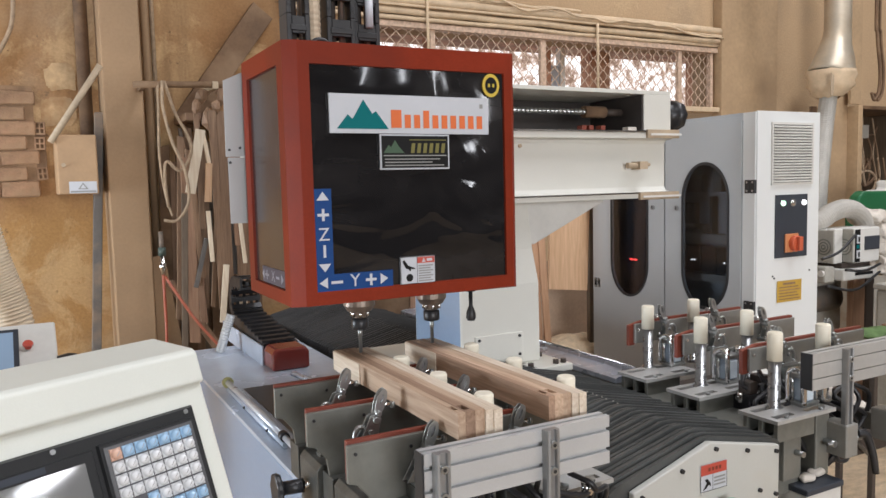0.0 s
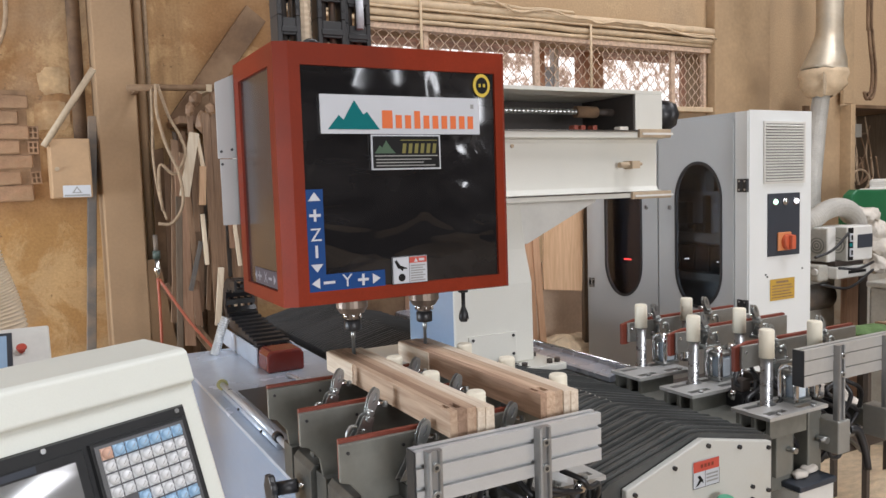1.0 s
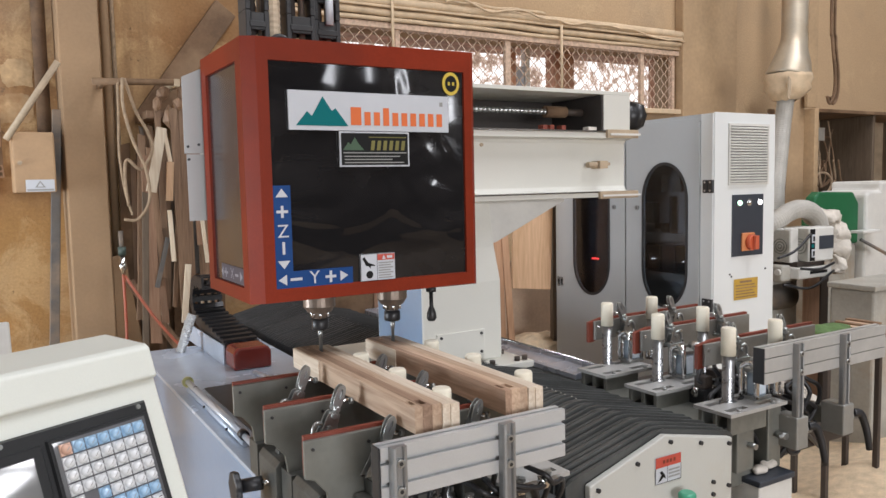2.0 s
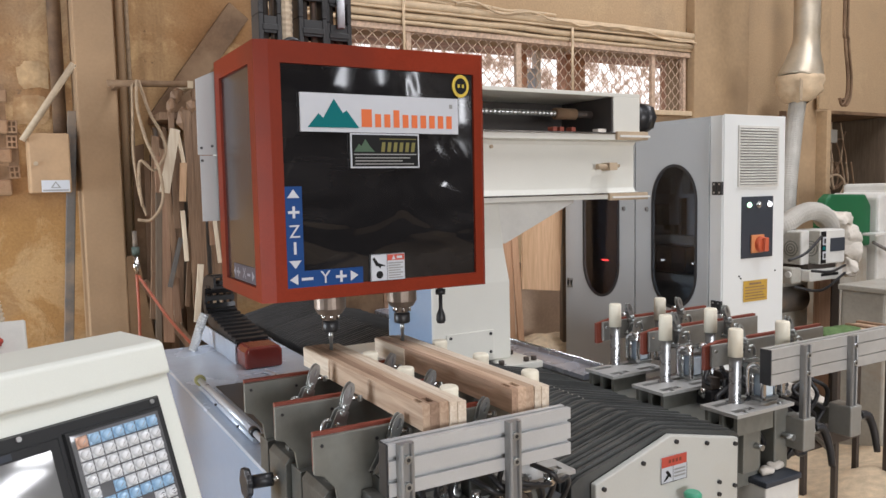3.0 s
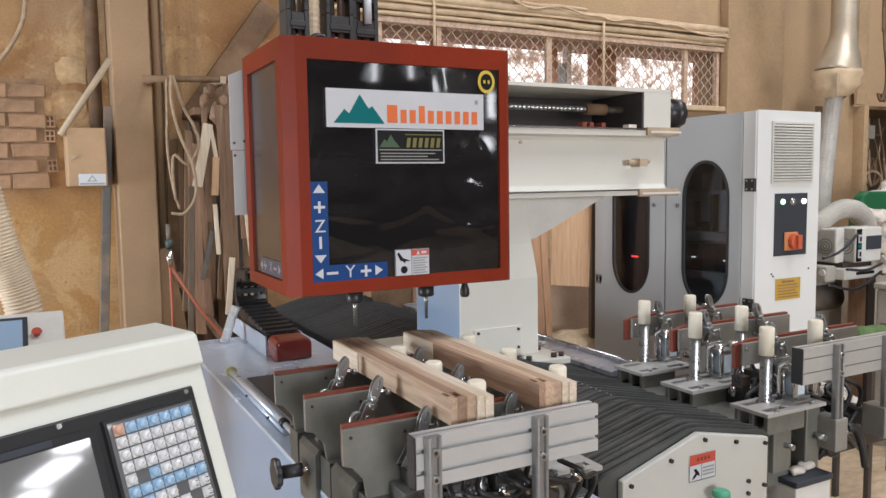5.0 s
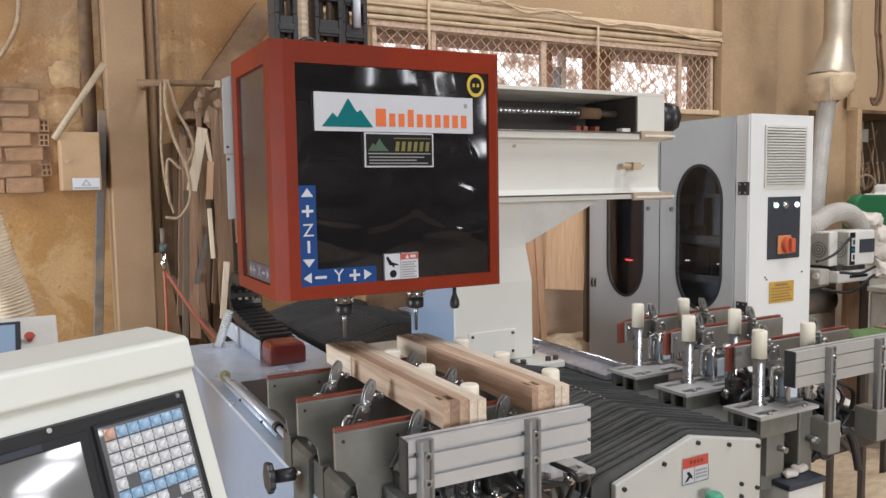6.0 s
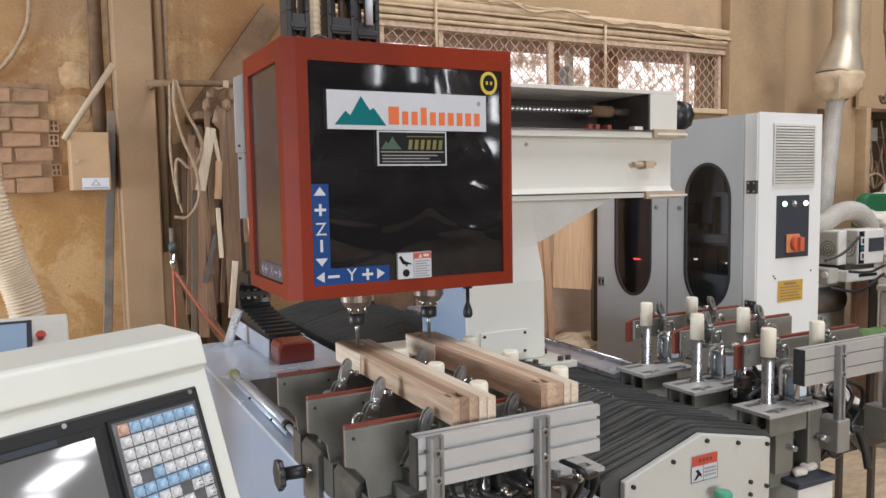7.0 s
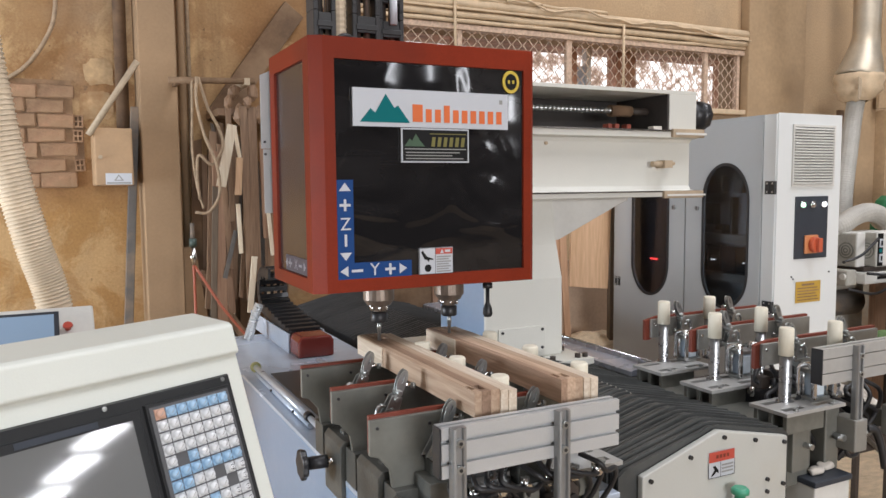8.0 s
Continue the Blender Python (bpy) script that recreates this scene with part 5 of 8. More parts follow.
    prism(bm, [(1.725 + (0.034 + 0.002 * math.cos(7 * a)) * math.cos(a), 0.868 + (0.034 + 0.002 * math.cos(7 * a)) * math.sin(a)) for a in [2 * math.pi * q / 42 for q in range(42)]], 0, 0.578, 0.592)
    part("grip", bm, "black", kn, bevel=0.004)
    rod("hub", (0.596, 1.72, 0.870), (0.636, 1.70, 0.876), 0.015, "black", kn)
    rod("shaft", (0.63, 1.70, 0.876), (0.66, 1.69, 0.88), 0.007, "chrome", kn)
    k2 = thing("hand_knob", (0.61, 1.50, 0.80), "black plastic scalloped hand knob on a steel shaft", "hand knob", g)
    bm = B()
    prism(bm, [(1.50 + (0.030 + 0.002 * math.cos(7 * a)) * math.cos(a), 0.803 + (0.030 + 0.002 * math.cos(7 * a)) * math.sin(a)) for a in [2 * math.pi * q / 42 for q in range(42)]], 0, 0.588, 0.602)
    part("grip", bm, "black", k2, bevel=0.003)
    rod("hub", (0.602, 1.50, 0.803), (0.632, 1.50, 0.805), 0.013, "black", k2)
    rod("shaft", (0.63, 1.50, 0.805), (0.66, 1.50, 0.806), 0.007, "chrome", k2)
    # valve bank under the rail
    vb = thing("valve_bank", (0.87, 1.29, 0.838), "dark valve bank with grey bodies under the clamp rail", "valve bank", g)
    boxpart("manifold", 0.73, 1.12, 1.262, 1.299, 0.78, 0.835, "dark_pipe", vb, "dark manifold bar", bevel=0.003)
    for q in range(6):
        xv = 0.745 + 0.047 * q
        boxpart("valve_body", xv, xv + 0.036, 1.262, 1.30, 0.852, 0.905 + 0.012 * (q % 2), ("plate_steel", "black", "dark_pipe")[q % 3], vb, bevel=0.004)
        rod("valve_cap", (xv + 0.018, 1.255, 0.88), (xv + 0.018, 1.263, 0.88), 0.012, ("steel", "black")[q % 2], vb, n=12)
    # air hoses under the rail
    rnd = random.Random(4)
    for q in range(9):
        x = 0.74 + 0.035 * q
        ctrl = [(x, 1.27, 0.985 - 0.02 * rnd.random()), (x + 0.03 * rnd.uniform(-1, 1), 1.235, 0.955), (x + 0.04, 1.235, 0.925 + 0.02 * rnd.random()), (x + 0.075, 1.25, 0.93), (x + 0.08 + 0.03 * rnd.random(), 1.28, 0.88), (x + 0.05, 1.31, 0.80)]
        bm = B()
        tube(bm, curve_pts(ctrl, 22), 0.0055, 7)
        part("air_tube", bm, "black", tags=("thin black air tube looped below the clamps", "air tube", "air tubes"))
    for q in range(6):
        x = 0.77 + 0.055 * q
        f = thing("tube_fitting", (x, 1.25, 0.93), "small chrome elbow fitting on an air tube", "fitting", "tube fittings")
        rod("body", (x, 1.25, 0.925), (x, 1.25, 0.95), 0.009, "chrome", f, n=8)
        rod("nut", (x, 1.235, 0.935), (x, 1.25, 0.935), 0.007, "chrome", f, n=6)


left_station()


def blank(x0, w, seed):
    """A glued-up wood blank: strips along y, the outer piece a little proud, with mortises near the ends."""
    rnd = random.Random(seed)
    b = thing("wood_blank", (x0 + w / 2, 1.57, 1.0725), "laminated pale wood blank clamped on the plates", "wood blank", "wood blanks")
    cuts = [0.0, 0.17, 0.40, 0.62, 0.80, 1.0]
    mats = ["wood_light", "wood_pink", "wood_light", "wood_cream", "wood_cream"]
    for i, (a, c) in enumerate(zip(cuts, cuts[1:])):
        z1 = 1.120 - (0.0 if i < 3 else 0.0015 * (i - 2))
        y0 = 1.272 + (0.0, 0.0, 0.001, -0.003, -0.006)[i]
        bm = B()
        xa, xb = x0 + w * a, x0 + w * c
        slots = []
        if i == 0:
            slots = [(1.292, 1.318, 0.3, 0.85)]
        if i == 1:
            slots = [(1.286, 1.316, 0.25, 0.85), (1.842, 1.862, 0.2, 0.8)]
        if i == 2:
            slots = [(1.80, 1.826, 0.2, 0.75)]
        ys = sorted({y0, 1.884, *[v for s in slots for v in s[:2]]})
        for ya, yb in zip(ys, ys[1:]):
            hole = next((s for s in slots if s[0] < (ya + yb) / 2 < s[1]), None)
            if hole:
                hx0, hx1 = xa + (xb - xa) * hole[2], xa + (xb - xa) * hole[3]
                box(bm, xa, hx0, ya, yb, 1.0725, z1)
                box(bm, hx1, xb, ya, yb, 1.0725, z1)
                box(bm, hx0, hx1, ya, yb, 1.0725, z1 - 0.03)
            else:
                box(bm, xa, xb, ya, yb, 1.0725, z1)
        part("lamination", bm, mats[(i + seed) % 2 if i < 2 else i], b, at=(xa, y0 + seed, 1.07))
    # lighter block glued on the side at the far end
    bm = B()
    box(bm, x0 - 0.003, x0 - 0.0002, 1.72, 1.885, 1.0728, 1.118)
    part("side_block", bm, "wood_cream", b)
    return b


blank(0.784, 0.088, 0)
blank(0.978, 0.084, 1)


def right_station():
    g = "right clamping station"
    for y, xl, xr in ((1.56, 1.845, 2.36), (1.80, 1.845, 2.36), (2.01, 1.845, 2.36)):
        p = thing("support_plate", (2.1, y, 0.9), "grey steel support plate faced with red fibre board", "support plate", g)
        boxpart("plate", xl + 0.012, xr, y - 0.010, y, 0.985, 1.048, "steel", p, bevel=0.0015)
        bm = B()
        prism(bm, [(xl - 0.006, 0.978), (xl - 0.006, 1.044), (xl + 0.05, 1.055), (xr, 1.055), (xr, 1.0), (xl + 0.04, 0.988), (xl + 0.012, 0.978)], 1, y, y + 0.012)
        part("facing", bm, "redboard", p, "red fibre facing board")
        boxpart("stem", 2.0, 2.06, y - 0.02, y + 0.02, 0.86, 0.985, "plate_steel", p, bevel=0.003)
        for x in (xl + 0.025, xl + 0.18):
            rod("screw", (x, y - 0.013, 1.03), (x, y - 0.009, 1.03), 0.0045, "chrome", p, n=8)
    for x, y in ((1.873, 1.96), (1.846, 1.715), (1.835, 1.455), (2.08, 1.965), (2.046, 1.72), (2.03, 1.455)):
        stop_post(x, y, 0.903, 1.114, 0.075, 0.0196, g)
    base_plate(1.735, 1.96, 1.365, 1.485, 0.915, g)
    base_plate(1.735, 1.965, 1.615, 1.74, 0.915, g)
    base_plate(1.75, 1.97, 1.835, 1.965, 0.915, g)
    for x, y in ((1.985, 1.985), (2.22, 1.985), (1.975, 1.772), (2.21, 1.775), (1.975, 1.53), (2.19, 1.53)):
        toggle_clamp(x, y, 0.995, -1, g)
    # polished air cylinders between the posts
    for x, y in ((1.935, 1.69), (1.955, 1.93), (1.92, 1.43)):
        c = thing("air_cylinder", (x, y, 0.91), "polished air cylinder with chrome tie rods and a painted pale blue sheen", "air cylinder", g)
        boxpart("barrel", x - 0.021, x + 0.021, y - 0.016, y + 0.018, 0.925, 0.988, "clear", c, bevel=0.004)
        # the barrel's sky reflection is painted as a pale plate
        boxpart("window", x - 0.014, x + 0.014, y - 0.0185, y - 0.0155, 0.930, 0.982, "sky_label", c, "pale plate painted as a sky reflection", bevel=0.001)
        boxpart("foot", x - 0.034, x + 0.034, y - 0.022, y + 0.022, 0.9155, 0.925, "worn_chrome", c, bevel=0.002)
        boxpart("head", x - 0.030, x + 0.030, y - 0.018, y + 0.02, 0.988, 1.0, "worn_chrome", c, bevel=0.003)
        for dx in (-0.027, 0.027):
            for dy in (-0.016, 0.014):
                rod("tie_rod", (x + dx, y + dy, 0.925), (x + dx, y + dy, 0.988), 0.0048, "chrome", c, n=10)
            bm = B()
            tube(bm, curve_pts([(x + dx * 1.45, y - 0.030, 0.925), (x + dx * 1.45, y - 0.030, 0.985), (x + dx * 1.42, y - 0.026, 1.006), (x + dx * 1.30, y - 0.006, 1.016), (x + dx * 1.42, y + 0.016, 1.006), (x + dx * 1.45, y + 0.020, 0.985), (x + dx * 1.45, y + 0.020, 0.925)], 30), 0.0062, 10)
            part("bent_rod", bm, "chrome", c, "bent chrome hoop")
            bm = B()
            tube(bm, [(x + dx, y - 0.012, 1.0), (x + dx, y - 0.012, 1.004), (x + dx, y - 0.012, 1.012), (x + dx, y - 0.012, 1.018), (x + dx, y - 0.012, 1.021)], [0.007, 0.011, 0.012, 0.010, 0.004], 12)
            part("cap_nut", bm, "chrome", c)
    profile_rail(1.866, 2.42, 1.366, 1.400, 0.972, 1.067, g, ((1.995, 0.84), (2.205, 0.84)), "dull slotted aluminium profile with black end cap", "plate_light", False)
    for x in (1.995, 2.205):
        c = thing("rail_support", (x, 1.37, 0.5), "grey steel support block under the profile", "support block", g)
        boxpart("block", x - 0.020, x + 0.030, 1.345, 1.415, 0.78, 0.868, "steel", c, bevel=0.004)
        bm = B()
        prism(bm, [(1.415, 0.80), (1.415, 0.85), (1.485, 0.85), (1.485, 0.7605), (1.462, 0.7605), (1.462, 0.80)], 0, x - 0.016, x + 0.016)
        part("arm", bm, "plate_steel", c, bevel=0.003)
        rod("lever_hub", (x + 0.028, 1.362, 0.826), (x + 0.05, 1.352, 0.826), 0.009, "worn_chrome", c)
        bm = B()
        tube(bm, curve_pts([(x + 0.040, 1.356, 0.835), (x + 0.062, 1.348, 0.832), (x + 0.074, 1.342, 0.808), (x + 0.082, 1.336, 0.77), (x + 0.088, 1.332, 0.725)], 16), [0.0125 - 0.0002 * q for q in range(17)], 10)
        part("lever", bm, "black", c, "black clamping lever")
    for cx, cz, r in ((2.045, 0.775, 0.030), (2.075, 0.79, 0.024)):
        bm = B()
        tube(bm, curve_pts([(cx - 0.01, 1.43, cz + 2.6 * r), (cx - r, 1.405, cz + 0.6 * r), (cx - 0.7 * r, 1.40, cz - 0.8 * r), (cx + 0.5 * r, 1.40, cz - r), (cx + r, 1.405, cz), (cx + 0.6 * r, 1.43, cz + 1.2 * r), (cx - 0.2 * r, 1.46, cz + 1.4 * r)], 28), 0.0055, 8)
        part("air_tube", bm, "black", tags=("thin black air tube looped among the clamps", "air tube", "air tubes"))
    tf = thing("cross_fitting", (1.965, 1.385, 0.815), "small chrome cross fitting on the valve block", "fitting", "tube fittings")
    rod("stem", (1.965, 1.400, 0.815), (1.965, 1.368, 0.815), 0.009, "worn_chrome", tf, n=10)
    rod("bar", (1.945, 1.378, 0.815), (2.000, 1.372, 0.818), 0.0055, "worn_chrome", tf, n=8)
    boxpart("valve_block", 1.93, 1.985, 1.40, 1.46, 0.72, 0.90, "plate_steel", tags=("grey steel valve block", "valve block", g), bevel=0.004)
    rnd = random.Random(9)
    for q in range(16):
        x, y = rnd.uniform(1.9, 2.15), rnd.uniform(1.47, 1.66)
        ctrl = [(x, y, 0.97), (x + rnd.uniform(-0.05, 0.05), y - 0.03, 0.93), (x + rnd.uniform(-0.08, 0.08), y - 0.05, 0.88 + 0.05 * rnd.random()), (x + rnd.uniform(-0.1, 0.1), y - 0.06, 0.82), (x + rnd.uniform(-0.1, 0.1), y - 0.03, 0.71)]
        bm = B()
        tube(bm, curve_pts(ctrl, 18), 0.0065, 7)
        part("air_tube", bm, "black", tags=("thin black air tube looped among the clamps", "air tube", "air tubes"))
    for q, (x, y, z) in enumerate(((1.97, 1.58, 0.80), (2.06, 1.50, 0.80), (2.12, 1.62, 0.86), (2.02, 1.66, 0.86), (1.90, 1.60, 0.87), (2.20, 1.52, 0.82))):
        v = thing("solenoid_valve", (x, y, z), "black solenoid valve with chrome elbow fittings", "valve", "solenoid valves")
        boxpart("body", x - 0.022, x + 0.022, y - 0.03, y + 0.03, z - 0.10, z + 0.04, "black", v, bevel=0.004)
        boxpart("coil", x - 0.017, x + 0.017, y - 0.028, y + 0.012, z + 0.04, z + 0.075, "dark_pipe", v, bevel=0.003)
        for dz in (0.01, -0.025):
            rod("fitting", (x - 0.008, y - 0.045, z + dz), (x - 0.008, y - 0.03, z + dz), 0.008, "chrome", v, n=8)
    for q in range(8):
        x, y = 1.88 + 0.045 * q, 1.60 - 0.02 * (q % 3)
        f = thing("tube_fitting", (x, y, 0.90), "small chrome elbow fitting on an air tube", "fitting", "tube fittings")
        rod("body", (x, y, 0.885), (x, y, 0.915), 0.010, "chrome", f, n=8)
        rod("nut", (x - 0.015, y, 0.90), (x, y, 0.90), 0.008, "chrome", f, n=6)
    bm = B()
    bmesh.ops.create_icosphere(bm, subdivisions=4, radius=1.0, matrix=Matrix.Translation((2.31, 1.62, 0.80)) @ Matrix.Diagonal((0.095, 0.075, 0.055, 1)))
    for v in bm.verts:
        v.co += 0.035 * noise.noise_vector(v.co * 14) + 0.014 * noise.noise_vector(v.co * 38)
        v.co.z = max(v.co.z, 0.7605)
    part("plastic_bag", bm, "cloth", tags=("crumpled pale plastic bag lying under the rail", "bag"))
    # low tray and scraps at the foot
    s = thing("junction_box", (1.91, 1.4, 0), "pale grey steel box with dark lid and white cloth", "box")
    boxpart("body", 1.835, 1.972, 1.354, 1.448, 0.0, 0.708, "dust_white", s, bevel=0.004)
    boxpart("lid", 1.830, 1.976, 1.349, 1.452, 0.708, 0.724, "slate", s, "dark grey lid", bevel=0.003)
    for cx, cy in ((1.888, 1.392), (1.942, 1.405)):
        bm = B()
        bmesh.ops.create_icosphere(bm, subdivisions=3, radius=1.0, matrix=Matrix.Translation((cx, cy, 0.734)) @ Matrix.Diagonal((0.027, 0.019, 0.011, 1)))
        for v in bm.verts:
            v.co += 0.005 * noise.noise_vector(v.co * 45)
        part("cloth", bm, "cloth", s, "white crumpled cloth")


right_station()


# ---- the moving gantry ----
def gantry_things():
    g = thing("mortising_gantry", (1.44, 2.3, 0.9), "cream mortising machine gantry with red spindle cover", "machine gantry")
    # column
    bm = B()
    secs = [(0.93, 1.305, 1.604, 2.150, 2.47), (1.19, 1.305, 1.602, 2.150, 2.47), (1.30, 1.315, 1.590, 2.165, 2.46), (1.455, 1.33, 1.575, 2.17, 2.45)]
    rings = [[bm.verts.new(p) for p in ((x0, y0, z), (x1, y0, z), (x1, y1, z), (x0, y1, z))] for z, x0, x1, y0, y1 in secs]
    for a, b in zip(rings, rings[1:]):
        for k in range(4):
            bm.faces.new((a[k], a[(k + 1) % 4], b[(k + 1) % 4], b[k])).material_index = int(k == 3)
    bm.faces.new(rings[0][::-1])
    bm.faces.new(rings[-1])
    col = part("column", bm, ["cream", "panel_blue"], g, "cream column with one side face coloured pale blue", bevel=0.006, segs=3)
    bm = B()
    box(bm, 1.352, 1.532, 2.144, 2.1505, 0.952, 1.036)
    cp = part("cover_plate", bm, "cream", col, bevel=0.0015)
    for x, z in ((1.366, 1.024), (1.518, 1.024), (1.518, 0.964), (1.366, 0.964)):
        rod("screw", (x, 2.140, z), (x, 2.1445, z), 0.005, "black", col, n=8)
    bm = B()
    box(bm, 1.20, 1.668, 2.06, 2.66, 0.908, 0.930)
    foot = part("foot_flange", bm, "cream", g, bevel=0.003)
    for x, y in ((1.618, 2.085), (1.648, 2.085), (1.635, 2.2), (1.635, 2.35), (1.25, 2.1), (1.40, 2.085), (1.52, 2.085)):
        rod("bolt", (x, y, 0.930), (x, y, 0.944), 0.010, "dark_pipe", foot, n=6)
    # beam
    bm = B()
    poly = [(2.10, 1.452), (2.10, 1.470), (2.135, 1.476), (2.145, 1.490), (2.145, 1.640), (2.135, 1.652), (2.10, 1.656), (2.10, 1.676), (2.45, 1.676), (2.45, 1.452)]
    prism(bm, poly, 0, 0.72, 2.150)
    beam = part("beam", bm, "cream", g, "cream beam with flanges", bevel=0.002)
    for z0, z1 in ((1.4675, 1.473), (1.6765, 1.682)):
        boxpart("way_strip", 1.0, 2.155, 2.094, 2.125, z0, z1, "chrome", beam, "bright guide strip", bevel=0.0008)
    for x0, x1, z0, z1 in ((1.985, 2.165, 1.447, 1.472), (2.02, 2.165, 1.657, 1.686)):
        boxpart("wiper", x0, x1, 2.088, 2.10, z0, z1, "dusty", beam, "rust-brown wiper strip", bevel=0.0015)
        boxpart("wiper_lip", x0 + 0.01, x1 + 0.006, 2.084, 2.0875, z0 + 0.3 * (z1 - z0), z0 + 0.55 * (z1 - z0), "dust_white", beam, "pale wiper lip", bevel=0)
    bm = B()
    tube(bm, [(1.955, 2.12, 1.565), (2.0, 2.12, 1.565)], 0.010, 10)
    box(bm, 1.995, 2.03, 2.10, 2.146, 1.552, 1.578)
    tube(bm, [(2.03, 2.12, 1.565), (2.055, 2.12, 1.568)], 0.006, 8)
    part("stop_fitting", bm, "dusty", beam)
    rod("screw", (1.53, 2.139, 1.632), (1.53, 2.146, 1.632), 0.006, "dusty", beam, n=8)
    # screw housing above the beam
    h = part_housing(g)
    # gusset
    bm = B()
    prism(bm, [(1.575, 1.452), (1.905, 1.452), (1.905, 1.440), (1.872, 1.428), (1.612, 1.312), (1.575, 1.312)], 1, 2.185, 2.42)
    part("gusset", bm, "dust_white", g, bevel=0.004)
    # bent white sheet at the beam's end
    bm = B()
    prism(bm, [(0.597, 1.60), (0.66, 1.60), (0.66, 1.805), (0.645, 1.812), (0.598, 1.79)], 1, 2.085, 2.09)
    box(bm, 0.602, 0.66, 2.087, 2.091, 1.43, 1.598)
    box(bm, 0.650, 0.66, 2.091, 2.12, 1.44, 1.80)
    es = part("end_sheet", bm, "grey_paint", g, "pale grey bent end sheet")
    for x, z in ((0.605, 1.617), (0.632, 1.622), (0.606, 1.585)):
        rod("screw", (x, 2.081, z), (x, 2.086, z), 0.0035, "black", es, n=8)
    bm = B()
    box(bm, 0.672, 1.15, 2.075, 2.10, 1.30, 1.66)
    part("slide_plate", bm, "plate_steel", g, bevel=0.003)
    return g


def part_housing(g):
    bm = B()
    box(bm, 0.72, 2.135, 2.10, 2.40, 1.805, 1.818)
    box(bm, 0.72, 2.012, 2.385, 2.40, 1.678, 1.805)
    box(bm, 2.012, 2.135, 2.10, 2.40, 1.684, 1.805)
    h = part("screw_housing", bm, "cream", g, "cream screw housing, open in front", bevel=0.0015)
    # dark sheets paint the shade inside the open housing
    boxpart("inner_shade", 0.73, 2.010, 2.375, 2.384, 1.680, 1.804, "dark", h, "dark sheet standing in for shade in the housing", bevel=0)
    boxpart("end_shade", 2.0045, 2.0105, 2.103, 2.374, 1.684, 1.804, "dark", h, bevel=0)
    bm = B()
    pts = [(1.0 + 0.0042 * k, 2.21, 1.752) for k in range(205)]
    tube(bm, pts, [(0.0105, 0.0105, 0.0072, 0.0072)[k % 4] for k in range(205)], 10)
    part("ball_screw", bm, "worn_chrome", h, "steel ball screw")
    rod("screw_nut", (1.84, 2.21, 1.752), (1.93, 2.21, 1.752), 0.020, "dusty_board", h, "brown ball nut")
    rod("screw_bearing", (1.93, 2.21, 1.752), (2.011, 2.21, 1.752), 0.013, "dark_pipe", h)
    for x in (1.78, 1.81, 1.86):
        boxpart("lug", x - 0.009, x + 0.009, 2.13, 2.16, 1.682, 1.700, "redboard", h)
    boxpart("sensor", 1.960, 1.998, 2.12, 2.15, 1.682, 1.696, "cloth", h, "pale dusty sensor")
    bm = B()
    tube(bm, [(2.136, 2.22, 1.748), (2.16, 2.22, 1.748), (2.161, 2.22, 1.748), (2.25, 2.22, 1.748), (2.251, 2.22, 1.748), (2.285, 2.22, 1.748)], [0.055, 0.055, 0.048, 0.048, 0.055, 0.055], 8)
    part("drive_motor", bm, "black", h, "black servo motor")
    return h


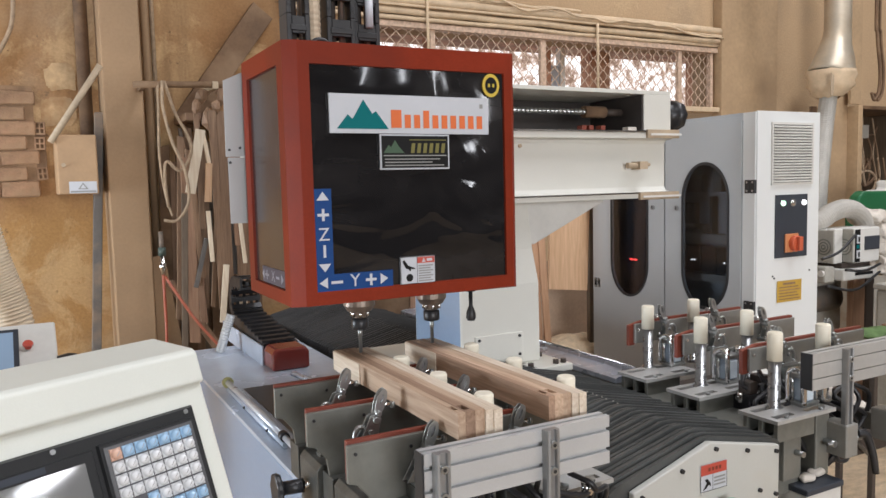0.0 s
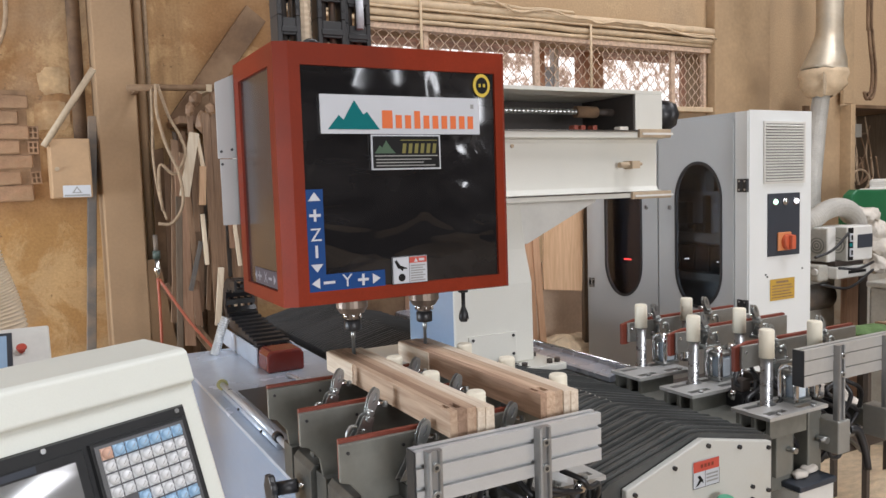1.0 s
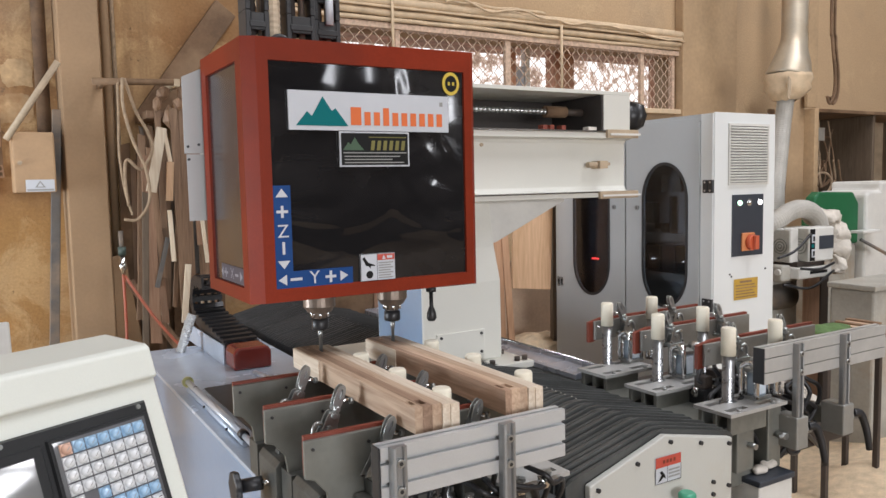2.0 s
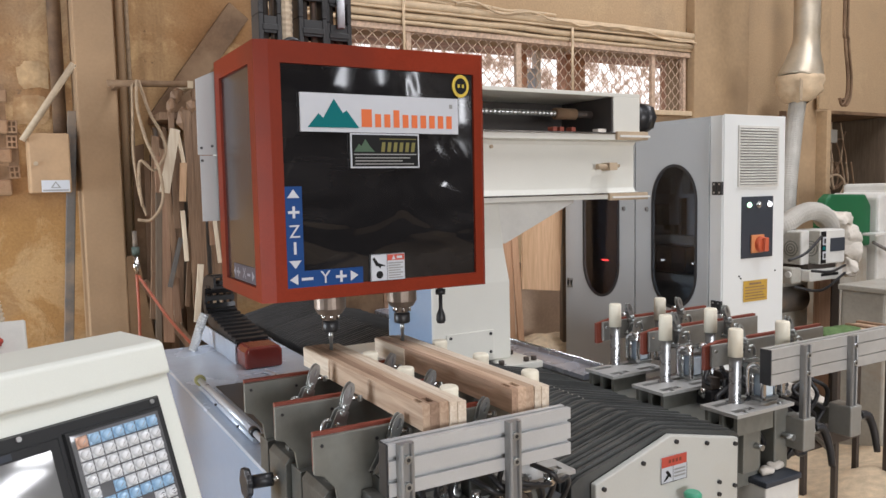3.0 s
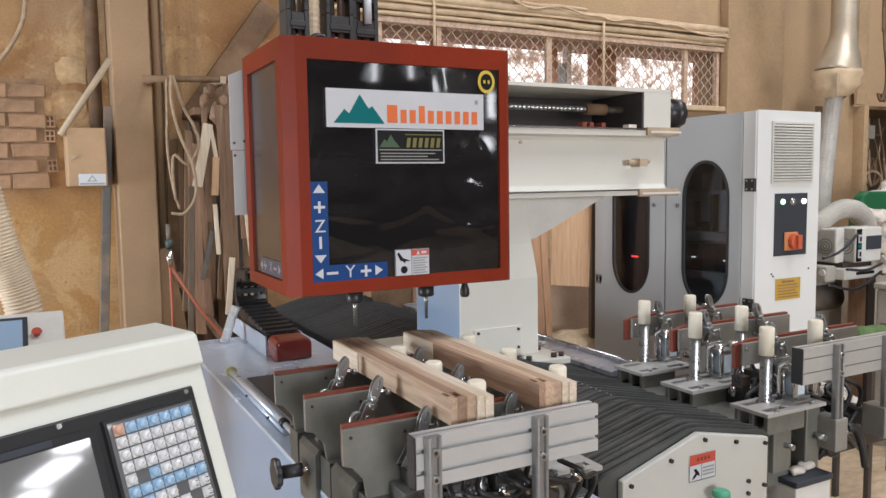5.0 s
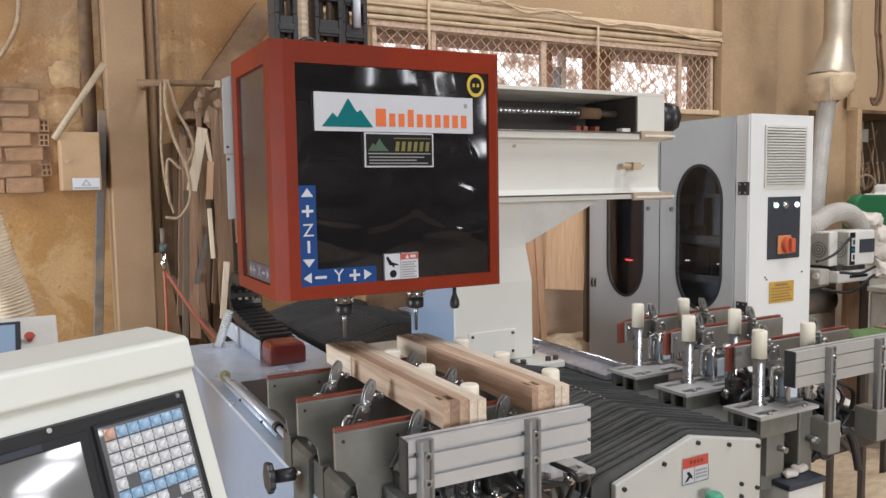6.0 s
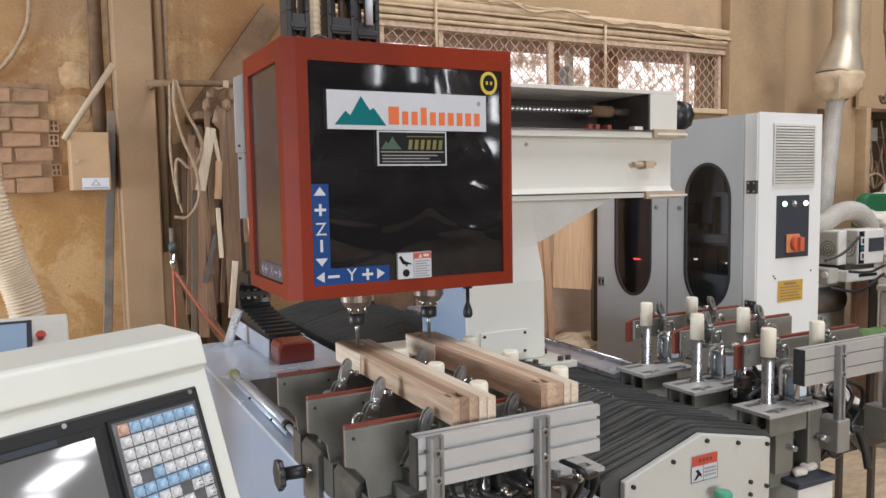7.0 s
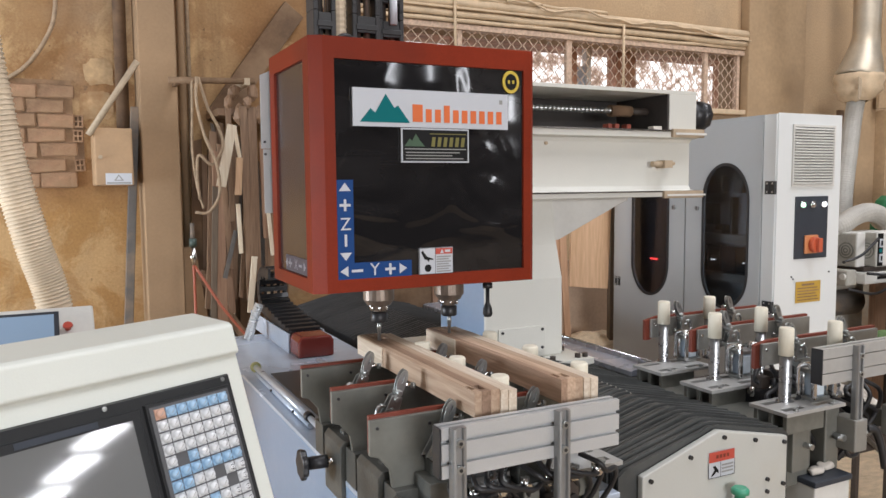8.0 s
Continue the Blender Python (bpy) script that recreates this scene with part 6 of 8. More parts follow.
def head_cover(g):
    """Red box with bevelled front edges and a dark film pane."""
    x0, x1, y0, y1, z0, z1 = 0.642, 1.210, 1.690, 2.068, 1.258, 1.830
    gx0, gx1, gz0, gz1 = 0.6885, 1.178, 1.290, 1.780
    bv = 0.022
    bm = B()
    # shell: outer bevelled outline, front face with a window cut, sides
    outer = [(x0 + bv, z0), (x1 - 0.008, z0), (x1, z0 + 0.008), (x1, z1 - 0.008), (x1 - 0.008, z1), (x0 + bv, z1)]
    front = [bm.verts.new((x, y0, z)) for x, z in ((x0 + bv, z0 + 0.004), (x1 - 0.012, z0 + 0.004), (x1 - 0.012, z1 - 0.004), (x0 + bv, z1 - 0.004))]
    edge = [bm.verts.new((x, y, z)) for x, y, z in ((x0, y0 + 0.034, z0), (x1, y0 + 0.010, z0), (x1, y0 + 0.010, z1), (x0, y0 + 0.034, z1))]
    back = [bm.verts.new((x, y1, z)) for x, z in ((x0, z0), (x1, z0), (x1, z1), (x0, z1))]
    hole = [bm.verts.new((x, y0, z)) for x, z in ((gx0, gz0), (gx1, gz0), (gx1, gz1), (gx0, gz1))]
    deep = [bm.verts.new((x, y0 + 0.006, z)) for x, z in ((gx0, gz0), (gx1, gz0), (gx1, gz1), (gx0, gz1))]
    # side window in the left face
    sw = [(y0 + 0.075, z0 + 0.03), (y1 - 0.045, z0 + 0.03), (y1 - 0.045, z1 - 0.045), (y0 + 0.075, z1 - 0.045)]
    shole = [bm.verts.new((x0, a, b)) for a, b in sw]
    sdeep = [bm.verts.new((x0 + 0.006, a, b)) for a, b in sw]
    for k in range(4):
        j = (k + 1) % 4
        bm.faces.new((front[k], front[j], hole[j], hole[k]))
        bm.faces.new((front[k], edge[k], edge[j], front[j]))
        bm.faces.new((hole[k], hole[j], deep[j], deep[k]))
        bm.faces.new((shole[k], shole[j], sdeep[j], sdeep[k]))
    bm.faces.new((edge[1], back[1], back[2], edge[2]))
    bm.faces.new((edge[2], back[2], back[3], edge[3]))
    ring = [edge[0], back[0], back[3], edge[3]]
    for k in range(4):
        j = (k + 1) % 4
        bm.faces.new((ring[k], ring[j], shole[j], shole[k]))
    ob = part("head_cover", bm, "red", g, "red painted spindle cover with dark pane")
    # inner shell so that the sheet has a thickness and the underside is open
    sol = ob.modifiers.new("sheet", "SOLIDIFY")
    sol.thickness, sol.offset = 0.003, 0.0
    bm = B()
    rnd = random.Random(21)
    # slack creases near the edges, then faint wrinkles lower down: x, z, lean, length, width, depth
    folds = [(0.826, 1.79, 0.42, 0.08, 0.016, 0.00016), (0.985, 1.79, -0.15, 0.10, 0.014, 0.00018), (1.022, 1.79, -0.25, 0.05, 0.014, 0.00025), (1.085, 1.78, -0.3, 0.03, 0.008, 0.00035),
             (1.060, 1.61, -0.45, 0.04, 0.016, 0.00025), (1.128, 1.588, -0.65, 0.025, 0.010, 0.00035), (0.700, 1.62, 0.12, 0.060, 0.0085, 0.0010), (0.706, 1.545, 0.5, 0.040, 0.007, 0.0009)]
    for k in range(16):
        folds.append((rnd.uniform(gx0, gx1), rnd.uniform(gz0, gz0 + 0.21), rnd.uniform(0.9, 2.2), rnd.uniform(0.06, 0.15), rnd.uniform(0.009, 0.017), rnd.uniform(0.0003, 0.0007)))

    def film_height(x, z):
        h = 0.0003 * noise.noise((x * 6.5, 0.3, z * 9.5))
        for fx, fz, ang, ln, wd, amp in folds:
            dx, dz = x - fx, z - fz
            across = dx * math.cos(ang) - dz * math.sin(ang) + 0.4 * (dx * math.sin(ang) + dz * math.cos(ang)) ** 2
            along = dx * math.sin(ang) + dz * math.cos(ang)
            h += amp * math.exp(-(across / wd) ** 2 - (along / ln) ** 2)
        return h
    n = 150
    grid = []
    for i in range(n + 1):
        col = []
        for j in range(n + 1):
            x, z = gx0 + (gx1 - gx0) * i / n, gz0 + (gz1 - gz0) * j / n
            col.append(bm.verts.new((x, y0 + 0.005 - film_height(x, z) * min(1, 12 * min(i, n - i, j, n - j) / n), z)))
        grid.append(col)
    for i in range(n):
        for j in range(n):
            bm.faces.new((grid[i][j], grid[i + 1][j], grid[i + 1][j + 1], grid[i][j + 1])).smooth = True
    part("front_pane", bm, "film", ob, "rippled black glossy film pane")
    boxpart("side_pane", x0 + 0.005, x0 + 0.007, sw[0][0] - 0.003, sw[1][0] + 0.003, sw[0][1] - 0.003, sw[2][1] + 0.003, "side_film", ob, "dusty smoked side pane", bevel=0)
    bm = B()
    box(bm, x0 + 0.01, x1 - 0.01, y0 + 0.14, y1 - 0.01, z1 - 0.03, z1 - 0.012)
    part("top_board", bm, "dark", ob)
    # name board: white board, green hills and orange marks
    yl = y0 - 0.0035
    bm = B()
    box(bm, 0.729, 1.130, yl - 0.001, y0 + 0.001, 1.6335, 1.7185)
    flat(bm, [(0.745, 1.643), (0.868, 1.643), (0.838, 1.682), (0.829, 1.676), (0.808, 1.707), (0.782, 1.664), (0.771, 1.674)], yl - 0.0018, 1)
    for k in range(10):
        xa = 0.874 + 0.0236 * k + (0.010 if k else 0.0)
        flat(bm, rect(xa, xa + (0.026 if k == 0 else 0.0155), 1.646, 1.646 + (0.040 if k in (0, 3) else 0.030)), yl - 0.0018, 2)
    flat(bm, rect(1.105, 1.114, 1.694, 1.704), yl - 0.0018, 3)
    part("name_board", bm, ["label_white", "teal", "orange", "label_grey"], ob, "white board with green hills and orange marks")
    bm = B()
    box(bm, 0.8455, 1.021, yl - 0.0005, y0 + 0.001, 1.553, 1.632)
    flat(bm, rect(0.849, 1.0175, 1.5565, 1.6285), yl - 0.0012, 1)
    flat(bm, [(0.853, 1.590), (0.905, 1.590), (0.892, 1.604), (0.882, 1.619), (0.872, 1.603), (0.866, 1.608)], yl - 0.0017, 2)
    flat(bm, rect(0.853, 1.013, 1.583, 1.5855), yl - 0.0017, 4)
    flat(bm, rect(0.918, 1.013, 1.6185, 1.6205), yl - 0.0017, 3)
    for q in range(6):
        flat(bm, [(0.921 + 0.0155 * q, 1.590), (0.930 + 0.0155 * q, 1.590), (0.933 + 0.0155 * q, 1.612), (0.924 + 0.0155 * q, 1.612)], yl - 0.0017, 3)
    for q, w in enumerate((0.15, 0.12, 0.14)):
        flat(bm, rect(0.856, 0.856 + w, 1.561 + 0.007 * q, 1.5635 + 0.007 * q), yl - 0.0017, 4)
    part("maker_plate", bm, ["label_white", "label_black", "hill_green", "dull_gold", "label_grey"], ob, "small black plate with green hill and gold marks")
    # blue axis label with letters, signs and arrows
    bm = B()
    yb = y0 - 0.0012
    prism(bm, [(0.6895, 1.2905), (0.869, 1.2905), (0.869, 1.327), (0.728, 1.327), (0.728, 1.514), (0.6895, 1.514)], 1, yb, y0 + 0.002)
    yt = yb - 0.0006
    flat(bm, [(0.694, 1.489), (0.722, 1.489), (0.708, 1.508)], yt, 1)
    for p in glyphs("Z", 0.040, 0.7085, 1.414):
        flat(bm, p, yt, 1)
    flat(bm, rect(0.695, 0.721, 1.4545, 1.4605), yt, 1)
    flat(bm, rect(0.705, 0.711, 1.4445, 1.4545), yt, 1)
    flat(bm, rect(0.705, 0.711, 1.4605, 1.4705), yt, 1)
    flat(bm, rect(0.7055, 0.7115, 1.365, 1.392), yt, 1)
    flat(bm, [(0.694, 1.351), (0.722, 1.351), (0.708, 1.333)], yt, 1)
    flat(bm, [(0.694, 1.309), (0.713, 1.297), (0.713, 1.321)], yt, 1)
    flat(bm, rect(0.721, 0.748, 1.306, 1.312), yt, 1)
    for p in glyphs("Y", 0.040, 0.777, 1.309):
        flat(bm, p, yt, 1)
    flat(bm, rect(0.802, 0.828, 1.306, 1.312), yt, 1)
    flat(bm, rect(0.812, 0.818, 1.296, 1.306), yt, 1)
    flat(bm, rect(0.812, 0.818, 1.312, 1.322), yt, 1)
    flat(bm, [(0.838, 1.297), (0.857, 1.309), (0.838, 1.321)], yt, 1)
    part("axis_label", bm, ["blue", "label_white"], ob, "blue axis label with white letters Z and Y")
    # pinch warning label
    bm = B()
    box(bm, 0.888, 0.978, yb, y0 + 0.002, 1.290, 1.3535)
    flat(bm, rect(0.8905, 0.930, 1.2925, 1.351), yt, 4)
    flat(bm, rect(0.9315, 0.976, 1.337, 1.351), yt, 1)
    flat(bm, [(0.943, 1.339), (0.953, 1.339), (0.948, 1.349)], yt - 0.0004, 0)
    flat(bm, rect(0.956, 0.970, 1.341, 1.347), yt - 0.0004, 0)
    flat(bm, [(0.911 + 0.009 * math.cos(a), 1.305 + 0.009 * math.sin(a)) for a in [q * 0.4488 for q in range(14)]], yt - 0.0004, 2)
    flat(bm, [(0.893, 1.343), (0.898, 1.347), (0.908, 1.333), (0.924, 1.327), (0.926, 1.324), (0.915, 1.325), (0.913, 1.319), (0.908, 1.325), (0.902, 1.326)], yt - 0.0004, 2)
    part("warning_label", bm, ["label_white", "label_red", "label_black", "label_black", "label_white"], ob, "white and red pinch warning label")
    for q in range(7):
        bm = B()
        flat(bm, rect(0.934, 0.972 - 0.006 * (q % 2), 1.2945 + 0.0058 * q, 1.2975 + 0.0058 * q), yt, 0)
        part("text_line", bm, "label_grey", ob)
    for a in (rect(0.888, 0.978, 1.290, 1.2912), rect(0.888, 0.978, 1.3523, 1.3535), rect(0.888, 0.8892, 1.2912, 1.3523), rect(0.9768, 0.978, 1.2912, 1.3523), rect(0.9302, 0.9312, 1.2912, 1.3523)):
        bm = B()
        flat(bm, a, yt - 0.0002, 0)
        part("label_edge", bm, "label_black", ob)
    bm = B()
    ring = [2 * math.pi * q / 28 for q in range(28)]
    prism(bm, [(1.141 + 0.0235 * math.cos(a), 1.750 + 0.0275 * math.sin(a)) for a in ring], 1, yb, y0 + 0.002)
    flat(bm, [(1.141 + 0.0165 * math.cos(a), 1.750 + 0.0195 * math.sin(a)) for a in ring], yt, 1)
    for s in (-1, 1):
        flat(bm, rect(1.141 + 0.006 * s - 0.003, 1.141 + 0.006 * s + 0.003, 1.746, 1.754), yt - 0.0004, 2)
    part("eye_sticker", bm, ["yellow", "label_black", "gold"], ob, "round yellow and black sticker")
    # axis label on the side pane, dimmed in its colours as if behind smoked film
    bm = B()
    prism(bm, [(1.780, 1.292), (1.965, 1.292), (1.965, 1.330), (1.780, 1.330)], 0, x0 + 0.003, x0 + 0.0052)

    def sflat(poly):
        bm.faces.new([bm.verts.new((x0 + 0.0022, -p[0] - 0.02, p[1] - 0.008)) for p in poly]).material_index = 1
    for p in glyphs("X", 0.036, -1.892, 1.319, 1.1):
        sflat(p)
    sflat([(-1.985, 1.319), (-1.968, 1.307), (-1.968, 1.331)])
    sflat([(-1.960, 1.316), (-1.928, 1.316), (-1.928, 1.322), (-1.960, 1.322)])
    sflat([(-1.948, 1.308), (-1.941, 1.308), (-1.941, 1.330), (-1.948, 1.330)])
    sflat([(-1.868, 1.316), (-1.842, 1.316), (-1.842, 1.322), (-1.868, 1.322)])
    sflat([(-1.808, 1.319), (-1.827, 1.307), (-1.827, 1.331)])
    part("side_axis_label", bm, ["blue_behind", "white_behind"], ob, "blue axis label with white letter X")
    # vertical cable chains, conduit and tray on top
    boxpart("chain_tray", 0.690, 0.795, 1.855, 1.96, 1.831, 1.850, "alu", ob, "bright aluminium chain tray")
    bm = B()
    tube(bm, curve_pts([(0.748, 1.85, 1.848), (0.765, 1.846, 1.860), (0.785, 1.848, 1.858), (0.802, 1.86, 1.845)], 12), 0.006, 8)
    part("loose_cable", bm, "black", ob)
    for cx0, cx1, cy in ((0.700, 0.756, 1.895), (0.800, 0.872, 1.90), (0.880, 0.950, 1.93)):
        for k in range(7):
            z = 1.836 + 0.085 * k
            bm = B()
            for a, b in ((cx0, cx0 + 0.012), (cx1 - 0.012, cx1)):
                prism(bm, [(cy - 0.030, z), (cy + 0.030, z), (cy + 0.030, z + 0.0845), (cy - 0.030, z + 0.0845)], 0, a, b)
            box(bm, cx0 + 0.012, cx1 - 0.012, cy - 0.030, cy - 0.023, z + 0.040, z + 0.080)
            box(bm, cx0 + 0.012, cx1 - 0.012, cy + 0.023, cy + 0.030, z + 0.040, z + 0.080)
            box(bm, cx0 + 0.008, cx1 - 0.008, cy - 0.033, cy - 0.030, z + 0.046, z + 0.060)
            part("chain_link", bm, "chain_grey", ob, bevel=0.002, segs=1)
            for x in (cx0 + 0.006, cx1 - 0.006):
                rod("link_pin", (x, cy - 0.032, z + 0.022), (x, cy - 0.030, z + 0.022), 0.0042, "black", ob, n=8)
        for q in range(2):
            x = cx0 + 0.024 + 0.024 * q
            rod("chain_cable", (x, cy, 1.82), (x, cy, 2.42), 0.009, "brass" if q else "dark", ob, n=8)
    rod("marker_tube", (0.915, 1.885, 1.905), (0.915, 1.885, 1.98), 0.010, "label_white", ob, "white tube with print")
    bm = B()
    tube(bm, curve_pts([(0.776, 1.90, 1.82), (0.777, 1.90, 2.05), (0.778, 1.90, 2.42)], 60), 0.0175, 12, ridge=0.08)
    part("ribbed_conduit", bm, "hose_tan", ob)
    bm = B()
    tube(bm, curve_pts([(0.70, 1.86, 1.842), (0.75, 1.85, 1.852), (0.79, 1.87, 1.846)], 14), 0.007, 7)
    part("loose_cable", bm, "black", ob)
    return ob


def spindle(g, x, y=1.80):
    """Motor nose, collet nut and bit; the heights are those of the deepest stroke."""
    zt = 1.161
    bm = B()
    prof = [(0.345, 0.038), (0.057, 0.038), (0.053, 0.035), (0.043, 0.029), (0.041, 0.0175), (0.028, 0.016)]
    tube(bm, [(x, y, zt + h) for h, _ in prof], [r for _, r in prof], 24)
    for f in bm.faces:
        f.smooth = False
    ob = part("spindle", bm, "brass", g, "brownish steel spindle nose")
    for k in range(6):
        a = k * math.pi / 3 + 0.3
        rod("bolt", (x + 0.020 * math.cos(a), y + 0.020 * math.sin(a), zt + 0.030), (x + 0.020 * math.cos(a), y + 0.020 * math.sin(a), zt + 0.044), 0.004, "chrome", ob, n=6)
    bm = B()
    tube(bm, [(x, y, zt + 0.026), (x, y, zt + 0.024), (x, y, zt + 0.003), (x, y, zt)], [0.017, 0.0205, 0.0205, 0.018], 12)
    part("collet_nut", bm, "black", ob, "black collet nut")
    bm = B()
    tube(bm, [(x, y, zt + 0.002), (x, y, zt - 0.018), (x, y, zt - 0.019), (x, y, zt - 0.058)], [0.0056, 0.0056, 0.0043, 0.0043], 12)
    part("milling_bit", bm, "worn_chrome", ob, "steel milling bit")
    return ob


def depth_stop(g):
    x, y = 1.108, 1.75
    bm = B()
    tube(bm, [(x, y, 1.45), (x, y, 1.245), (x, y, 1.2449), (x, y, 1.232)], [0.007, 0.007, 0.013, 0.013], 12)
    ob = part("stop_rod", bm, "black", g, "black rod with round grip")
    bm = B()
    tube(bm, [(x, y, 1.235), (x, y, 1.195), (x, y, 1.188), (x, y, 1.178), (x, y, 1.165), (x, y, 1.158)], [0.005, 0.005, 0.008, 0.0115, 0.0125, 0.009], 14)
    part("grip", bm, "black", ob)
    return ob


GANTRY = gantry_things()
HEAD = head_cover(GANTRY)
SPINDLES = [spindle(GANTRY, 0.829), spindle(GANTRY, 1.0225)]
STOP = depth_stop(GANTRY)


# ---- electrical cabinet ----
def cabinet():
    c = thing("electrical_cabinet", (3.0, 2.8, 0), "white and grey electrical cabinet with oval door windows", "electrical cabinet")
    bm = B()
    box(bm, 3.200, 3.215, 2.325, 3.375, 0.0, 1.785)
    box(bm, 2.822, 3.1995, 2.325, 2.340, 0.0, 1.785)
    box(bm, 2.822, 3.1995, 3.360, 3.375, 0.0, 1.785)
    box(bm, 2.822, 3.1995, 2.3405, 3.3595, 1.770, 1.785)
    box(bm, 2.822, 3.1995, 2.3405, 3.3595, 0.0, 0.03)
    box(bm, 2.822, 2.836, 2.3405, 3.3595, 1.735, 1.7695)
    box(bm, 2.822, 2.836, 2.3405, 3.3595, 0.0305, 0.07)
    for ya, yb in ((2.3405, 2.41), (2.80, 2.87), (3.33, 3.3595)):
        box(bm, 2.822, 2.836, ya, yb, 0.0705, 1.7345)
    part("body", bm, "grey_paint", c)
    bm = B()
    box(bm, 2.818, 3.218, 2.320, 2.3245, 0.02, 1.788)
    fp = part("front_panel", bm, "white", c, "white front panel", bevel=0.0015)

    boxpart("return_flange", 2.812, 2.8215, 2.3255, 2.388, 0.03, 1.784, "white", c, "white folded edge of the front panel", bevel=0.001)

    def stadium(cy, cz, w, h, n=24):
        r = w / 2
        pts = [(cy + r * math.cos(math.pi * k / n), cz + h / 2 - r * 1.0 + r * 1.25 * math.sin(math.pi * k / n)) for k in range(n + 1)]
        pts += [(cy - r * math.cos(math.pi * k / n), cz - h / 2 + r - r * 1.25 * math.sin(math.pi * k / n)) for k in range(n + 1)]
        return pts
    for y0, y1, cy, hinge in ((2.392, 2.830, 2.587, 2.40), (2.838, 3.36, 3.078, 3.33)):
        bm = B()
        cut = stadium(cy, 1.255, 0.264, 0.584)
        ring = []
        for p in cut:
            # the point of the door's outline that lies out from the window's middle past this one
            dy, dz = p[0] - cy, p[1] - 1.255
            s = min((y1 - cy) / dy if dy > 1e-6 else (y0 - cy) / dy if dy < -1e-6 else 1e9, (1.755 - 1.255) / dz if dz > 1e-6 else (0.05 - 1.255) / dz if dz < -1e-6 else 1e9)
            ring.append((cy + s * dy, 1.255 + s * dz))
        for corner in ((y0, 0.05), (y1, 0.05), (y1, 1.755), (y0, 1.755)):
            near = min(range(len(ring)), key=lambda q: (ring[q][0] - corner[0]) ** 2 + (ring[q][1] - corner[1]) ** 2)
            ring[near] = corner
        loops = [[bm.verts.new((x, *p)) for p in pl] for x, pl in ((2.806, cut), (2.806, ring), (2.821, ring), (2.821, cut))]
        for q in range(4):
            a, b = loops[q], loops[(q + 1) % 4]
            for k in range(len(cut)):
                bm.faces.new((a[k], a[(k + 1) % len(cut)], b[(k + 1) % len(cut)], b[k]))
        bmesh.ops.remove_doubles(bm, verts=bm.verts[:], dist=1e-5)
        bmesh.ops.recalc_face_normals(bm, faces=bm.faces[:])
        d = part("door", bm, "grey_paint", c, "grey sheet door")
        bm = B()
        o, i = stadium(cy, 1.255, 0.272, 0.594), stadium(cy, 1.255, 0.254, 0.572)
        ov = [[bm.verts.new((x, p[0], p[1])) for p in pl] for x, pl in ((2.8055, o), (2.800, o), (2.800, i), (2.8055, i))]
        for q in range(4):
            a, b = ov[q], ov[(q + 1) % 4]
            for k in range(len(o)):
                bm.faces.new((a[k], a[(k + 1) % len(o)], b[(k + 1) % len(o)], b[k]))
        part("seal", bm, "black", d, "black rubber window seal")
        bm = B()
        prism(bm, i, 0, 2.8025, 2.8056)
        pane = part("pane", bm, "smoked_glass", d, "smoked window pane")
        pane.visible_shadow = False
    for y, z in ((2.348, 1.475), (3.328, 0.97), (2.348, 0.962)):
        bm = B()
        box(bm, 2.806, 2.821, y - 0.026, y - 0.001, z - 0.028, z + 0.028)
        box(bm, 2.806, 2.821, y + 0.001, y + 0.026, z - 0.028, z + 0.028)
        hg = part("hinge", bm, "black", c, bevel=0.003)
        for dy in (-0.014, 0.014):
            for dz in (-0.018, 0.018):
                rod("screw", (2.8045, y + dy, z + dz), (2.8065, y + dy, z + dz), 0.0045, "worn_chrome", hg, n=8)
    for y in (2.911, 2.756):
        lk = rod("lock", (2.799, y, 1.379), (2.806, y, 1.379), 0.012, "bracket_steel", c, n=12)
        boxpart("keyhole", 2.7975, 2.7995, y - 0.002, y + 0.002, 1.372, 1.386, "black", lk, bevel=0)
    # louvres
    bm = B()
    box(bm, 2.902, 3.168, 2.312, 2.320, 1.478, 1.488)
    box(bm, 2.902, 3.168, 2.312, 2.320, 1.732, 1.742)
    box(bm, 2.902, 2.910, 2.312, 2.320, 1.488, 1.732)
    box(bm, 3.160, 3.168, 2.312, 2.320, 1.488, 1.732)
    vt = part("vent", bm, "dust_white", fp, "grey louvred vent")
    boxpart("vent_back", 2.91, 3.16, 2.3185, 2.3198, 1.488, 1.732, "dark", fp, bevel=0)
    for k in range(20):
        z = 1.490 + 0.0121 * k
        bm = B()
        prism(bm, [(2.318, z), (2.308, z + 0.0005), (2.308, z + 0.0045), (2.318, z + 0.0098)], 0, 2.910, 3.160)
        part("slat", bm, "dust_white", fp)
    # switch panel
    boxpart("switch_panel", 2.930, 3.136, 2.315, 2.320, 1.166, 1.436, "slate", fp, "dark grey switch panel", bevel=0.001)
    for x, m in ((2.970, "lamp_green"), (3.035, "chrome"), (3.105, "lamp_white")):
        bm = B()
        tube(bm, [(x, 2.315, 1.400), (x, 2.305, 1.400), (x, 2.301, 1.400)], [0.010, 0.010, 0.006], 16)
        part("lamp", bm, m, fp, "round indicator lamp" if m != "chrome" else "chrome key switch")
        bm = B()
        tube(bm, [(x, 2.315, 1.400), (x, 2.309, 1.400)], 0.016, 16)
        part("lamp_ring", bm, "chrome", fp)
    bm = B()
    box(bm, 2.985, 3.070, 2.306, 2.315, 1.188, 1.268)
    part("switch_plate", bm, "switch_red", fp, "orange-red switch plate", bevel=0.004)
    bm = B()
    tube(bm, [(3.038, 2.306, 1.226), (3.038, 2.285, 1.226)], [0.036, 0.034], 12)
